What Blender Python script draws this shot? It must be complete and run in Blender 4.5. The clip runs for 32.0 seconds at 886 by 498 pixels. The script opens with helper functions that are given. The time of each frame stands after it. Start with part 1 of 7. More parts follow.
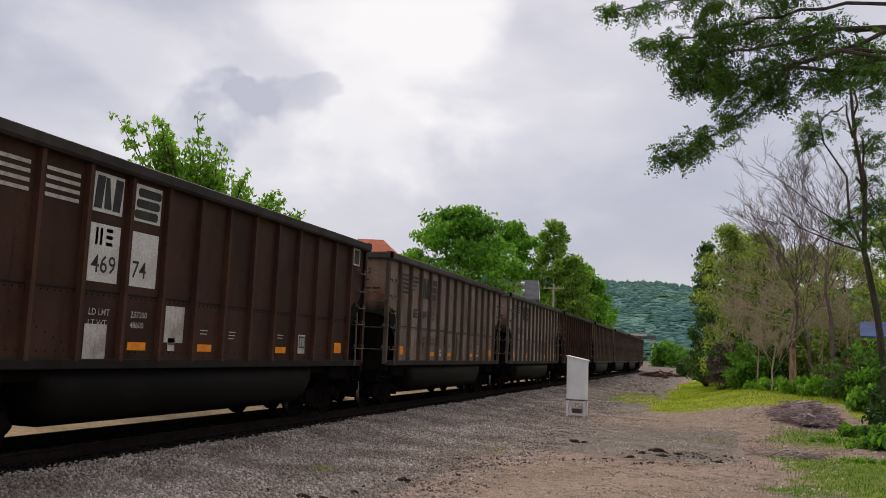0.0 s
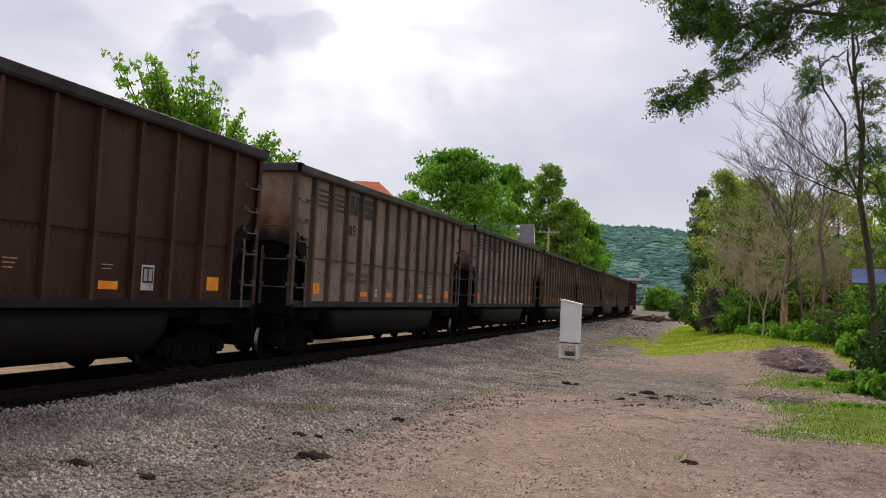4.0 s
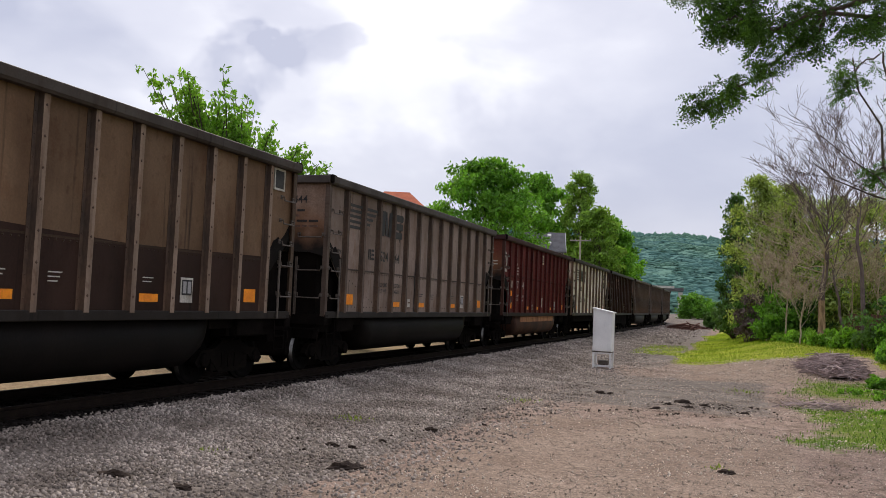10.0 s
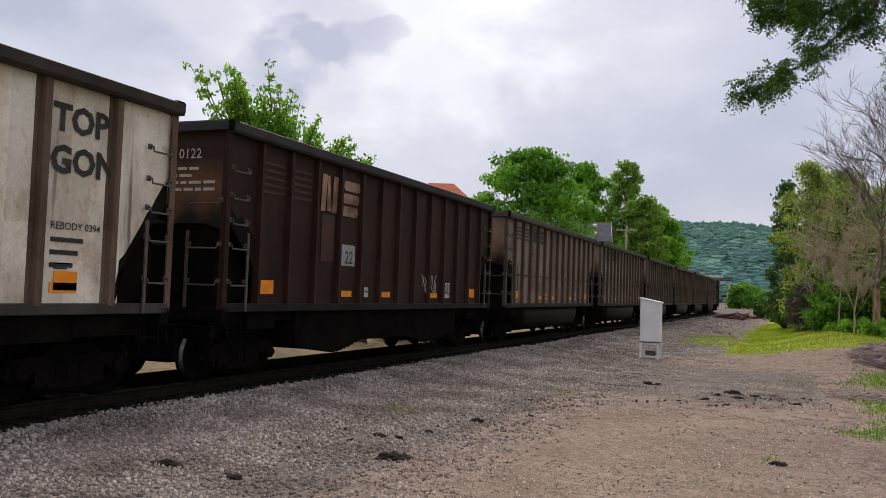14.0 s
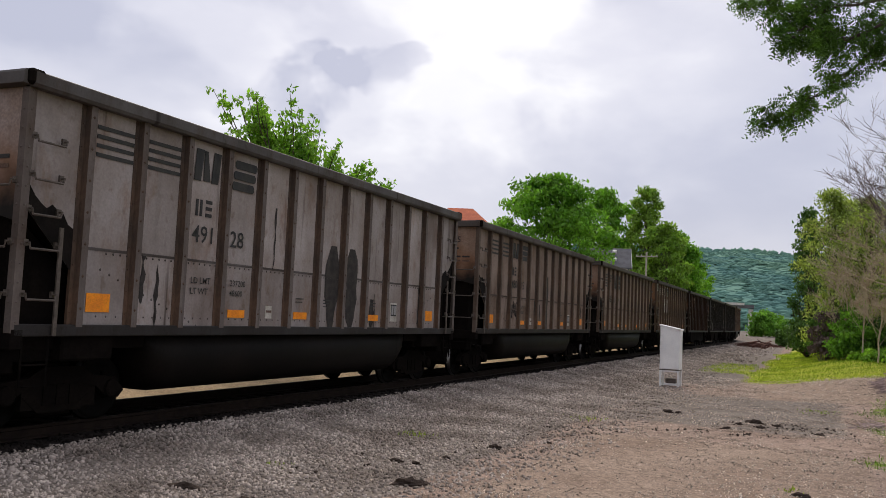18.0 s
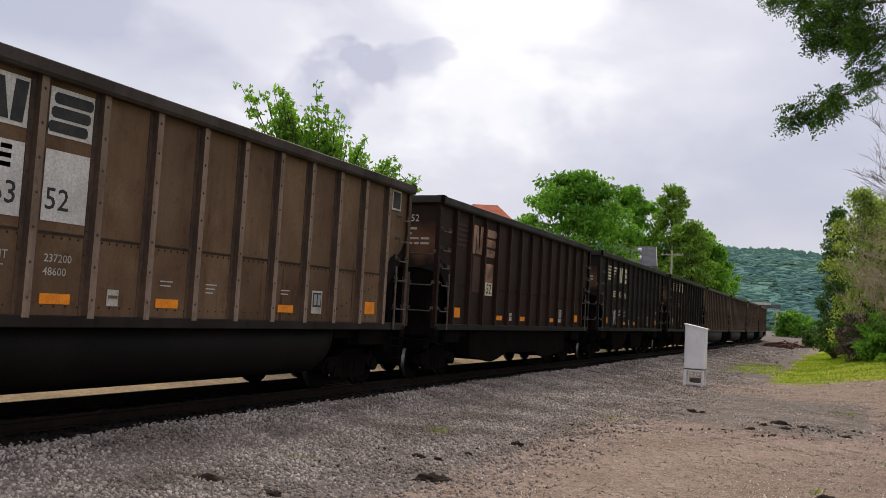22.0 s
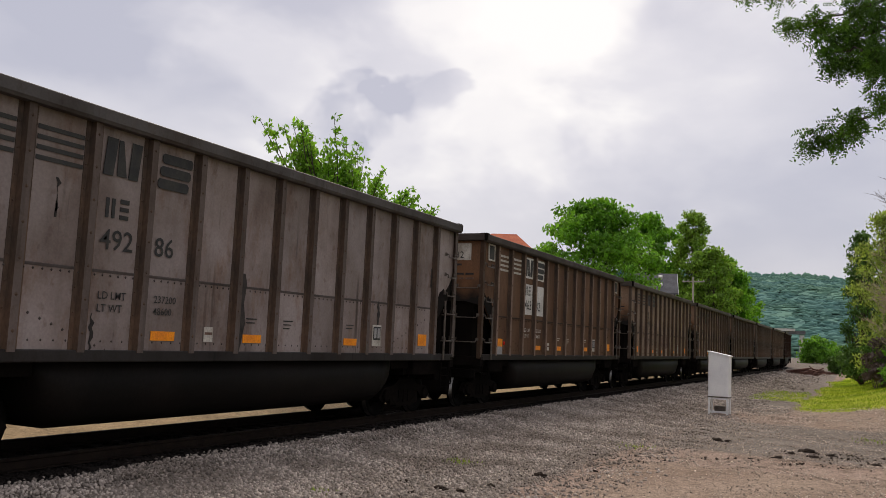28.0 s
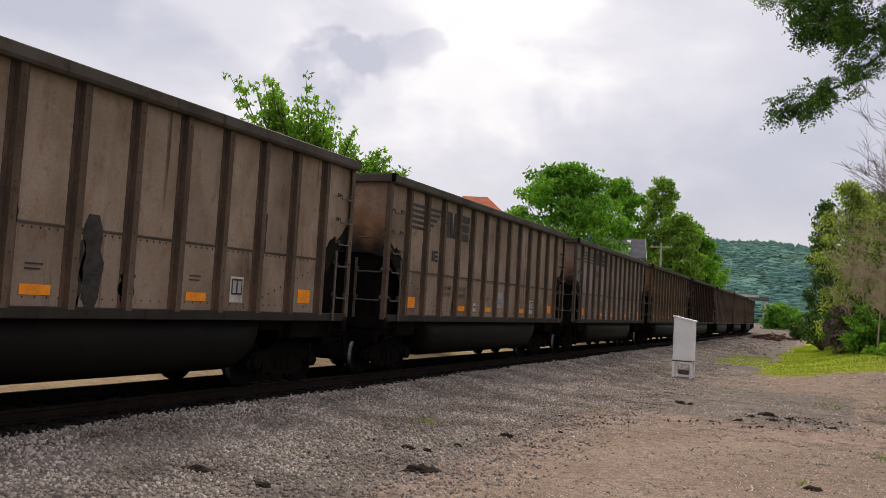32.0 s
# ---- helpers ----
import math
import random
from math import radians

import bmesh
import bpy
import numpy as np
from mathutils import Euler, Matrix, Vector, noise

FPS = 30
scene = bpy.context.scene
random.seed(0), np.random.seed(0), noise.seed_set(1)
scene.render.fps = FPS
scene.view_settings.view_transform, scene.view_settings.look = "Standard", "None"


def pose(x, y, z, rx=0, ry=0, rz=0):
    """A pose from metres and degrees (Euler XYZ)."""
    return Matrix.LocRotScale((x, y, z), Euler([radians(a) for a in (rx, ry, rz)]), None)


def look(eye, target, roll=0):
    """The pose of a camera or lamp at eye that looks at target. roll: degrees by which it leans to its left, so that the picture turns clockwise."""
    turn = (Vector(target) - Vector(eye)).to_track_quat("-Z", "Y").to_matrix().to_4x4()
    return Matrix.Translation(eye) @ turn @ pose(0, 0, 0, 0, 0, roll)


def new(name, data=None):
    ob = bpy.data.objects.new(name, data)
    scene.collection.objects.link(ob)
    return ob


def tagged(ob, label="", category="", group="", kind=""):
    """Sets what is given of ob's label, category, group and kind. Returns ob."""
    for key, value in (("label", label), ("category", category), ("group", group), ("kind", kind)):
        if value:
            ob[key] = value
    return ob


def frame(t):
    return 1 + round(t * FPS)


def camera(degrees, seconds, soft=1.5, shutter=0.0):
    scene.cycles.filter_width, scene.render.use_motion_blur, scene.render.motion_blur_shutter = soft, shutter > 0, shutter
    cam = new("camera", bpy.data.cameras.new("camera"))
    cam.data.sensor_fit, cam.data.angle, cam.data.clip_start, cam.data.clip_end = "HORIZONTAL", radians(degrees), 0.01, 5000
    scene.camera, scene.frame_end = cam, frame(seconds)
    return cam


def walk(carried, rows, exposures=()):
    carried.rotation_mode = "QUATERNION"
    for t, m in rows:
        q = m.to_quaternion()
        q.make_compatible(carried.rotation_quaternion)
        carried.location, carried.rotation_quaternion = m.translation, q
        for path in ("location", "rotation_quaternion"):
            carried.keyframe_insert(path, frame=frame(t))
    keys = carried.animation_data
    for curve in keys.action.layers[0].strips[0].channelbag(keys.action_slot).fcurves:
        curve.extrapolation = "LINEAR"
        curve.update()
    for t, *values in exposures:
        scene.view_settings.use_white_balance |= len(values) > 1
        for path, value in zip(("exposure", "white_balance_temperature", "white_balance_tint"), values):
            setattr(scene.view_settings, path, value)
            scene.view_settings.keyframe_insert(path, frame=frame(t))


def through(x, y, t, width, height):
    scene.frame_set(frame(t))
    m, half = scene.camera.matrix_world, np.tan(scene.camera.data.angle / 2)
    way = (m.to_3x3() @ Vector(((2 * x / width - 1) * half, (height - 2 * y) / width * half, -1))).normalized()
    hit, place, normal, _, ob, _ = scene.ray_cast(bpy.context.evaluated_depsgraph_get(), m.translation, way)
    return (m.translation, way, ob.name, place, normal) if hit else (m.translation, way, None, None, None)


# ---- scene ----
# ---------------- camera ----------------
cam = camera(54.4, 32.0, soft=0.8)
PATH = [
    (0.0, pose(0.00, 0.00, 1.71, 96.73, -2.30, 17.06)),
    (0.5, pose(0.00, 0.00, 1.71, 95.84, -1.94, 16.93)),
    (1.0, pose(0.00, 0.00, 1.71, 95.62, -2.35, 16.68)),
    (1.5, pose(0.00, 0.00, 1.71, 94.75, -2.23, 16.73)),
    (2.0, pose(0.00, 0.00, 1.71, 93.44, -2.36, 16.86)),
    (2.5, pose(0.00, 0.00, 1.71, 92.79, -2.03, 16.86)),
    (3.0, pose(0.00, 0.00, 1.71, 92.69, -2.57, 16.27)),
    (3.5, pose(0.00, 0.00, 1.71, 92.80, -2.82, 16.71)),
    (5.5, pose(0.00, 0.00, 1.71, 93.38, -2.89, 16.62)),
    (6.0, pose(0.00, 0.00, 1.71, 93.63, -2.88, 16.65)),
    (6.5, pose(0.00, 0.00, 1.71, 93.71, -3.05, 16.91)),
    (7.0, pose(0.00, 0.00, 1.71, 93.65, -3.18, 17.17)),
    (7.5, pose(0.00, 0.00, 1.71, 93.95, -3.09, 17.07)),
    (8.0, pose(0.00, 0.00, 1.71, 93.96, -3.09, 17.44)),
    (8.5, pose(0.00, 0.00, 1.71, 93.26, -3.09, 18.31)),
    (9.0, pose(0.00, 0.00, 1.71, 93.58, -2.82, 17.88)),
    (9.5, pose(0.00, 0.00, 1.71, 93.86, -3.15, 18.04)),
    (10.0, pose(0.00, 0.00, 1.71, 93.50, -2.34, 18.81)),
    (10.5, pose(0.00, 0.00, 1.71, 93.44, -2.08, 20.44)),
    (11.0, pose(0.00, 0.00, 1.71, 93.21, -3.50, 21.71)),
    (11.5, pose(0.00, 0.00, 1.71, 93.76, -2.03, 19.18)),
    (12.0, pose(0.00, 0.00, 1.71, 94.10, -1.85, 19.99)),
    (12.5, pose(0.00, 0.00, 1.71, 94.43, -2.34, 20.10)),
    (13.0, pose(0.00, 0.00, 1.71, 94.39, -2.39, 20.98)),
    (13.5, pose(0.00, 0.00, 1.71, 93.49, -1.75, 21.49)),
    (14.0, pose(0.00, 0.00, 1.71, 92.80, -1.97, 21.81)),
    (14.5, pose(0.00, 0.00, 1.71, 93.42, -1.60, 21.72)),
    (16.5, pose(0.00, 0.00, 1.71, 93.90, -2.15, 22.73)),
    (17.0, pose(0.00, 0.00, 1.71, 94.17, -2.30, 22.50)),
    (17.5, pose(0.00, 0.00, 1.71, 94.13, -2.44, 23.03)),
    (18.0, pose(0.00, 0.00, 1.71, 94.40, -2.52, 23.04)),
    (18.5, pose(0.00, 0.00, 1.71, 93.91, -2.38, 23.45)),
    (19.0, pose(0.00, 0.00, 1.71, 94.08, -2.25, 23.49)),
    (19.5, pose(0.00, 0.00, 1.71, 94.22, -2.33, 23.70)),
    (20.0, pose(0.00, 0.00, 1.71, 94.86, -2.43, 23.57)),
    (20.5, pose(0.00, 0.00, 1.71, 95.26, -2.76, 23.51)),
    (21.0, pose(0.00, 0.00, 1.71, 95.25, -2.93, 23.70)),
    (21.5, pose(0.00, 0.00, 1.71, 94.56, -2.96, 24.10)),
    (22.0, pose(0.00, 0.00, 1.71, 94.07, -3.20, 24.59)),
    (22.5, pose(0.00, 0.00, 1.71, 93.60, -3.13, 25.30)),
    (23.0, pose(0.00, 0.00, 1.71, 93.50, -3.09, 24.86)),
    (23.5, pose(0.00, 0.00, 1.71, 93.00, -2.47, 25.18)),
    (24.0, pose(0.00, 0.00, 1.71, 93.26, -2.37, 24.78)),
    (24.5, pose(0.00, 0.00, 1.71, 94.06, -2.49, 25.24)),
    (25.0, pose(0.00, 0.00, 1.71, 94.80, -2.21, 25.19)),
    (25.5, pose(0.00, 0.00, 1.71, 94.25, -1.97, 25.39)),
    (27.5, pose(0.00, 0.00, 1.71, 95.55, -2.67, 25.59)),
    (28.0, pose(0.00, 0.00, 1.71, 95.99, -2.54, 25.94)),
    (28.5, pose(0.00, 0.00, 1.71, 95.79, -2.80, 26.21)),
    (29.0, pose(0.00, 0.00, 1.71, 95.32, -2.64, 26.50)),
    (29.5, pose(0.00, 0.00, 1.71, 95.78, -2.63, 26.43)),
    (30.0, pose(0.00, 0.00, 1.71, 96.21, -2.63, 26.21)),
    (30.5, pose(0.00, 0.00, 1.71, 95.97, -3.07, 26.25)),
    (31.0, pose(0.00, 0.00, 1.71, 94.67, -3.21, 25.78)),
    (31.5, pose(0.00, 0.00, 1.71, 93.68, -3.46, 25.20)),
    (32.0, pose(0.00, 0.00, 1.71, 93.56, -3.31, 23.91)),
]
EXPOSURES = [(0.0, -0.08, 6850, 10), (1.0, -0.04, 6900, 10), (2.0, 0.03, 6950, 10), (3.0, 0.12, 6900, 10), (6.0, 0.15, 6600, 10), (8.0, 0.16, 6550, 10), (13.0, 0.13, 6550, 10), (14.0, 0.03, 6600, 10), (17.0, 0.11, 6700, 10), (20.0, 0.09, 6700, 10), (22.0, 0.09, 6750, 10), (24.0, 0.16, 6800, 10), (25.0, 0.20, 6750, 10), (28.0, 0.01, 7050, 10), (31.0, 0.01, 7050, 10), (32.0, 0.10, 7000, 10)]
walk(cam, PATH, EXPOSURES)


# ---------------- world, sun, sky ----------------
def build_world():
    w = bpy.data.worlds.new("overcast_sky")
    scene.world = w
    w.use_nodes = True
    nt = w.node_tree
    nt.nodes.clear()
    out = nt.nodes.new("ShaderNodeOutputWorld")
    bg = nt.nodes.new("ShaderNodeBackground")
    sky = nt.nodes.new("ShaderNodeTexSky")
    sky.sky_type = 'NISHITA'
    sky.sun_disc = False
    sky.sun_elevation = radians(48)
    sky.sun_rotation = radians(-20)
    sky.air_density, sky.dust_density = 1.0, 2.0
    sky_dim = nt.nodes.new("ShaderNodeMix")
    sky_dim.data_type, sky_dim.blend_type = 'RGBA', 'MULTIPLY'
    sky_dim.inputs[0].default_value = 1.0
    sky_dim.inputs[7].default_value = (SKY, SKY, SKY, 1)
    tc = nt.nodes.new("ShaderNodeTexCoord")

    def noise_out(scale, detail, stretch, offset):
        mp = nt.nodes.new("ShaderNodeMapping")
        mp.inputs["Scale"].default_value = (1.0, 1.0, stretch)
        mp.inputs["Location"].default_value = offset
        n = nt.nodes.new("ShaderNodeTexNoise")
        n.inputs["Scale"].default_value, n.inputs["Detail"].default_value = scale, detail
        n.inputs["Roughness"].default_value, n.inputs["Distortion"].default_value = 0.5, 0.3
        nt.links.new(tc.outputs["Generated"], mp.inputs[0])
        nt.links.new(mp.outputs[0], n.inputs["Vector"])
        return n

    def sky_math(op, a, b):
        q = nt.nodes.new("ShaderNodeMath")
        q.operation = op
        for i, v in enumerate((a, b)):
            if isinstance(v, bpy.types.NodeSocket):
                nt.links.new(v, q.inputs[i])
            else:
                q.inputs[i].default_value = v
        return q.outputs[0]

    def towards(az, el, wide, wobble, seed):
        """1 in the given direction, falling to 0 at wide degrees off, with a ragged rim."""
        v = nt.nodes.new("ShaderNodeVectorMath")
        v.operation = 'DOT_PRODUCT'
        a, e = radians(az), radians(el)
        v.inputs[1].default_value = (math.sin(a) * math.cos(e), math.cos(a) * math.cos(e), math.sin(e))
        mv = nt.nodes.new("ShaderNodeVectorMath")
        mv.operation = 'MULTIPLY_ADD'
        nt.links.new(noise_out(6.0, 4, 1.6, (seed, 0, 0)).outputs["Color"], mv.inputs[0])
        mv.inputs[1].default_value = (wobble,) * 3
        nt.links.new(tc.outputs["Generated"], mv.inputs[2])
        nm = nt.nodes.new("ShaderNodeVectorMath")
        nm.operation = 'SUBTRACT'
        nm.inputs[1].default_value = (wobble / 2,) * 3
        nt.links.new(mv.outputs[0], nm.inputs[0])
        nt.links.new(nm.outputs[0], v.inputs[0])
        r = nt.nodes.new("ShaderNodeMapRange")
        r.interpolation_type = 'SMOOTHSTEP'
        r.inputs["From Min"].default_value, r.inputs["From Max"].default_value = math.cos(radians(wide)), 1.0
        nt.links.new(v.outputs["Value"], r.inputs["Value"])
        return r.outputs[0]

    n1 = noise_out(1.7, 6, 2.6, CLOUD_AT)
    level = sky_math('ADD', sky_math('MULTIPLY', n1.outputs[0], 0.45), 0.285)

    def cloud(az, el, wide, wobble, seed, amount):
        nonlocal level
        level = sky_math('ADD', level, sky_math('MULTIPLY', towards(az, el, wide, wobble, seed), amount))

    # a bright break in the overcast, darker cloud to the west of it, a small grey cloud before it
    cloud(-20.0, 20.5, 13.0, 0.10, 3.0, 0.14)
    cloud(-10.0, 22.0, 14.0, 0.10, 4.0, 0.07)
    cloud(-39.0, 14.8, 7.0, 0.03, 6.0, 0.13)
    cloud(-42.0, 22.5, 14.0, 0.05, 5.0, -0.09)
    cloud(-5.0, 10.0, 17.0, 0.12, 7.0, -0.09)
    cloud(-55.0, 21.0, 12.0, 0.06, 11.0, -0.1)
    cloud(6.0, 15.0, 20.0, 0.14, 9.0, -0.06)
    cloud(-24.0, 9.0, 9.0, 0.08, 10.0, -0.05)
    for az, el, wide, seed, amount in ((-31.8, 15.6, 3.2, 8.0, -0.13), (-29.2, 16.6, 2.8, 8.0, -0.12), (-34.4, 13.8, 2.8, 8.0, -0.08)):
        cloud(az, el, wide, 0.018, seed, amount)
    ramp = nt.nodes.new("ShaderNodeValToRGB")
    e = ramp.color_ramp.elements
    e[0].position, e[0].color = 0.33, (0.44, 0.46, 0.585, 1)
    e[1].position, e[1].color = 0.68, (0.885, 0.89, 0.935, 1)
    m = e.new(0.5)
    m.color = (0.635, 0.645, 0.745, 1)
    mix = nt.nodes.new("ShaderNodeMix")
    mix.data_type = 'RGBA'
    mix.inputs[0].default_value = 0.88
    nt.links.new(sky.outputs[0], sky_dim.inputs[6])
    nt.links.new(level, ramp.inputs[0])
    nt.links.new(sky_dim.outputs[2], mix.inputs[6])
    nt.links.new(ramp.outputs[0], mix.inputs[7])
    nt.links.new(mix.outputs[2], bg.inputs[0])
    bg.inputs[1].default_value = SKY_STRENGTH
    nt.links.new(bg.outputs[0], out.inputs[0])
    sun = new("sun", bpy.data.lights.new("sun", 'SUN'))
    sun.data.energy, sun.data.angle, sun.data.color = 1.75, radians(22), (1.0, 0.90, 0.77)
    sun.matrix_world = look((-30, 80, 95), (0, 0, 0))


SKY, SKY_STRENGTH, CLOUD_AT = 0.10, 1.12, (3.1, 0.4, 0.0)
build_world()


# ---------------- materials ----------------
def material(name, base, rough=0.8, metal=0.0, second=None, scale=3.0, fine=40.0, bump=0.25, spec=0.3, tint=False,
             island=0.0, streak=0.0, grain=0.8, soil=None, gap=0.1, lo=0.38, hi=0.62, stretch=(1, 1, 1)):
    """Two scales of colour noise, a fine bump; tint: the object's own colour; island: spread per piece; streak: upright runs."""
    m = bpy.data.materials.new(name)
    m.use_nodes = True
    nt = m.node_tree
    b = nt.nodes["Principled BSDF"]
    b.inputs["Roughness"].default_value = rough
    b.inputs["Metallic"].default_value = metal
    b.inputs["Specular IOR Level"].default_value = spec
    second = second or tuple(c * 0.6 for c in base)
    tc = nt.nodes.new("ShaderNodeTexCoord")
    mp = nt.nodes.new("ShaderNodeMapping")
    mp.inputs["Scale"].default_value = stretch
    nt.links.new(tc.outputs["Object"], mp.inputs[0])

    def noise_node(s, detail=4.0, rot=None):
        n = nt.nodes.new("ShaderNodeTexNoise")
        n.inputs["Scale"].default_value, n.inputs["Detail"].default_value = s, detail
        nt.links.new((rot or mp).outputs[0], n.inputs["Vector"])
        return n

    def mixer(blend, fac, a, c):
        x = nt.nodes.new("ShaderNodeMix")
        x.data_type, x.blend_type = 'RGBA', blend
        for sock, v in ((x.inputs[0], fac), (x.inputs[6], a), (x.inputs[7], c)):
            if isinstance(v, bpy.types.NodeSocket):
                nt.links.new(v, sock)
            elif isinstance(v, tuple):
                sock.default_value = (*v[:3], 1)
            else:
                sock.default_value = v
        return x.outputs[2]

    def ramp_of(src, a, c, va=0.0, vc=1.0):
        r = nt.nodes.new("ShaderNodeMapRange")
        r.inputs["From Min"].default_value, r.inputs["From Max"].default_value = a, c
        r.inputs["To Min"].default_value, r.inputs["To Max"].default_value = va, vc
        nt.links.new(src, r.inputs["Value"])
        return r.outputs[0]

    big = noise_node(scale)
    small = noise_node(fine, 3.0)
    if tint:
        oi = nt.nodes.new("ShaderNodeObjectInfo")
        first = oi.outputs["Color"]
        second_in = mixer('MULTIPLY', 1.0, first, second)
    else:
        first, second_in = tuple(base), tuple(second)
    col = mixer('MIX', ramp_of(big.outputs[0], lo, hi), first, second_in)
    if soil:
        low = noise_node(scale * 0.37, 6.0)
        col = mixer('MIX', ramp_of(low.outputs[0], 0.5, 0.5 + gap * 2), col, tuple(soil))
    if streak:
        mp2 = nt.nodes.new("ShaderNodeMapping")
        mp2.inputs["Scale"].default_value = (1.0, 2.6, 0.22)
        nt.links.new(tc.outputs["Object"], mp2.inputs[0])
        runs = noise_node(2.2, 5.0, mp2)
        col = mixer('MULTIPLY', ramp_of(runs.outputs[0], 0.52, 0.8, 0.0, streak), col, (0.16, 0.13, 0.11))
    col = mixer('MULTIPLY', grain, col, ramp_col(nt, small.outputs[0], 0.72, 1.18))
    if island:
        geo = nt.nodes.new("ShaderNodeNewGeometry")
        col = mixer('MULTIPLY', 1.0, col, ramp_col(nt, geo.outputs["Random Per Island"], 1 - island, 1 + island, 0, 1))
    nt.links.new(col, b.inputs["Base Color"])
    if bump:
        bp = nt.nodes.new("ShaderNodeBump")
        bp.inputs["Strength"].default_value = bump
        bp.inputs["Distance"].default_value = 0.01
        nt.links.new(small.outputs[0], bp.inputs["Height"])
        nt.links.new(bp.outputs[0], b.inputs["Normal"])
    return m


def sooty(m):
    """Adds coal soot to the lower part of an end sheet, with a ragged upper limit."""
    nt = m.node_tree
    b = nt.nodes["Principled BSDF"]
    old = b.inputs["Base Color"].links[0].from_socket
    tc = nt.nodes.new("ShaderNodeTexCoord")
    sep = nt.nodes.new("ShaderNodeSeparateXYZ")
    nt.links.new(tc.outputs["Object"], sep.inputs[0])
    n = nt.nodes.new("ShaderNodeTexNoise")
    n.inputs["Scale"].default_value, n.inputs["Detail"].default_value = 1.6, 5
    nt.links.new(tc.outputs["Object"], n.inputs["Vector"])
    add = nt.nodes.new("ShaderNodeMath")
    add.operation = 'MULTIPLY_ADD'
    add.inputs[1].default_value = -1.1
    nt.links.new(n.outputs[0], add.inputs[0])
    nt.links.new(sep.outputs["Z"], add.inputs[2])
    rust = nt.nodes.new("ShaderNodeMix")
    rust.data_type = 'RGBA'
    rust.inputs[6].default_value = (0.22, 0.105, 0.05, 1)
    nt.links.new(ramp_col(nt, add.outputs[0], 0.2, 1.0, 2.55, 3.3), rust.inputs[0])
    nt.links.new(old, rust.inputs[7])
    mx = nt.nodes.new("ShaderNodeMix")
    mx.data_type = 'RGBA'
    mx.inputs[6].default_value = (0.012, 0.010, 0.009, 1)
    nt.links.new(ramp_col(nt, add.outputs[0], 0.0, 1.0, 2.3, 2.75), mx.inputs[0])
    nt.links.new(rust.outputs[2], mx.inputs[7])
    nt.links.new(mx.outputs[2], b.inputs["Base Color"])
    return m


def leafy(name, base, second, scale=0.5, island=0.4, through=0.35):
    """Leaves let part of the light through."""
    m = material(name, base, 0.6, 0, second, scale, 6, 0, 0.2, island=island)
    nt = m.node_tree
    b = nt.nodes["Principled BSDF"]
    col = b.inputs["Base Color"].links[0].from_socket
    tr = nt.nodes.new("ShaderNodeBsdfTranslucent")
    gain = nt.nodes.new("ShaderNodeMix")
    gain.data_type, gain.blend_type = 'RGBA', 'MULTIPLY'
    gain.inputs[0].default_value = 1.0
    gain.inputs[7].default_value = (1.5, 1.7, 0.8, 1)
    nt.links.new(col, gain.inputs[6])
    nt.links.new(gain.outputs[2], tr.inputs[0])
    mx = nt.nodes.new("ShaderNodeMixShader")
    mx.inputs[0].default_value = through
    nt.links.new(b.outputs[0], mx.inputs[1])
    nt.links.new(tr.outputs[0], mx.inputs[2])
    nt.links.new(mx.outputs[0], nt.nodes["Material Output"].inputs[0])
    return m


def ramp_col(nt, src, a, c, f0=0.3, f1=0.7):
    r = nt.nodes.new("ShaderNodeMapRange")
    r.inputs["From Min"].default_value, r.inputs["From Max"].default_value = f0, f1
    r.inputs["To Min"].default_value, r.inputs["To Max"].default_value = a, c
    nt.links.new(src, r.inputs["Value"])
    return r.outputs[0]


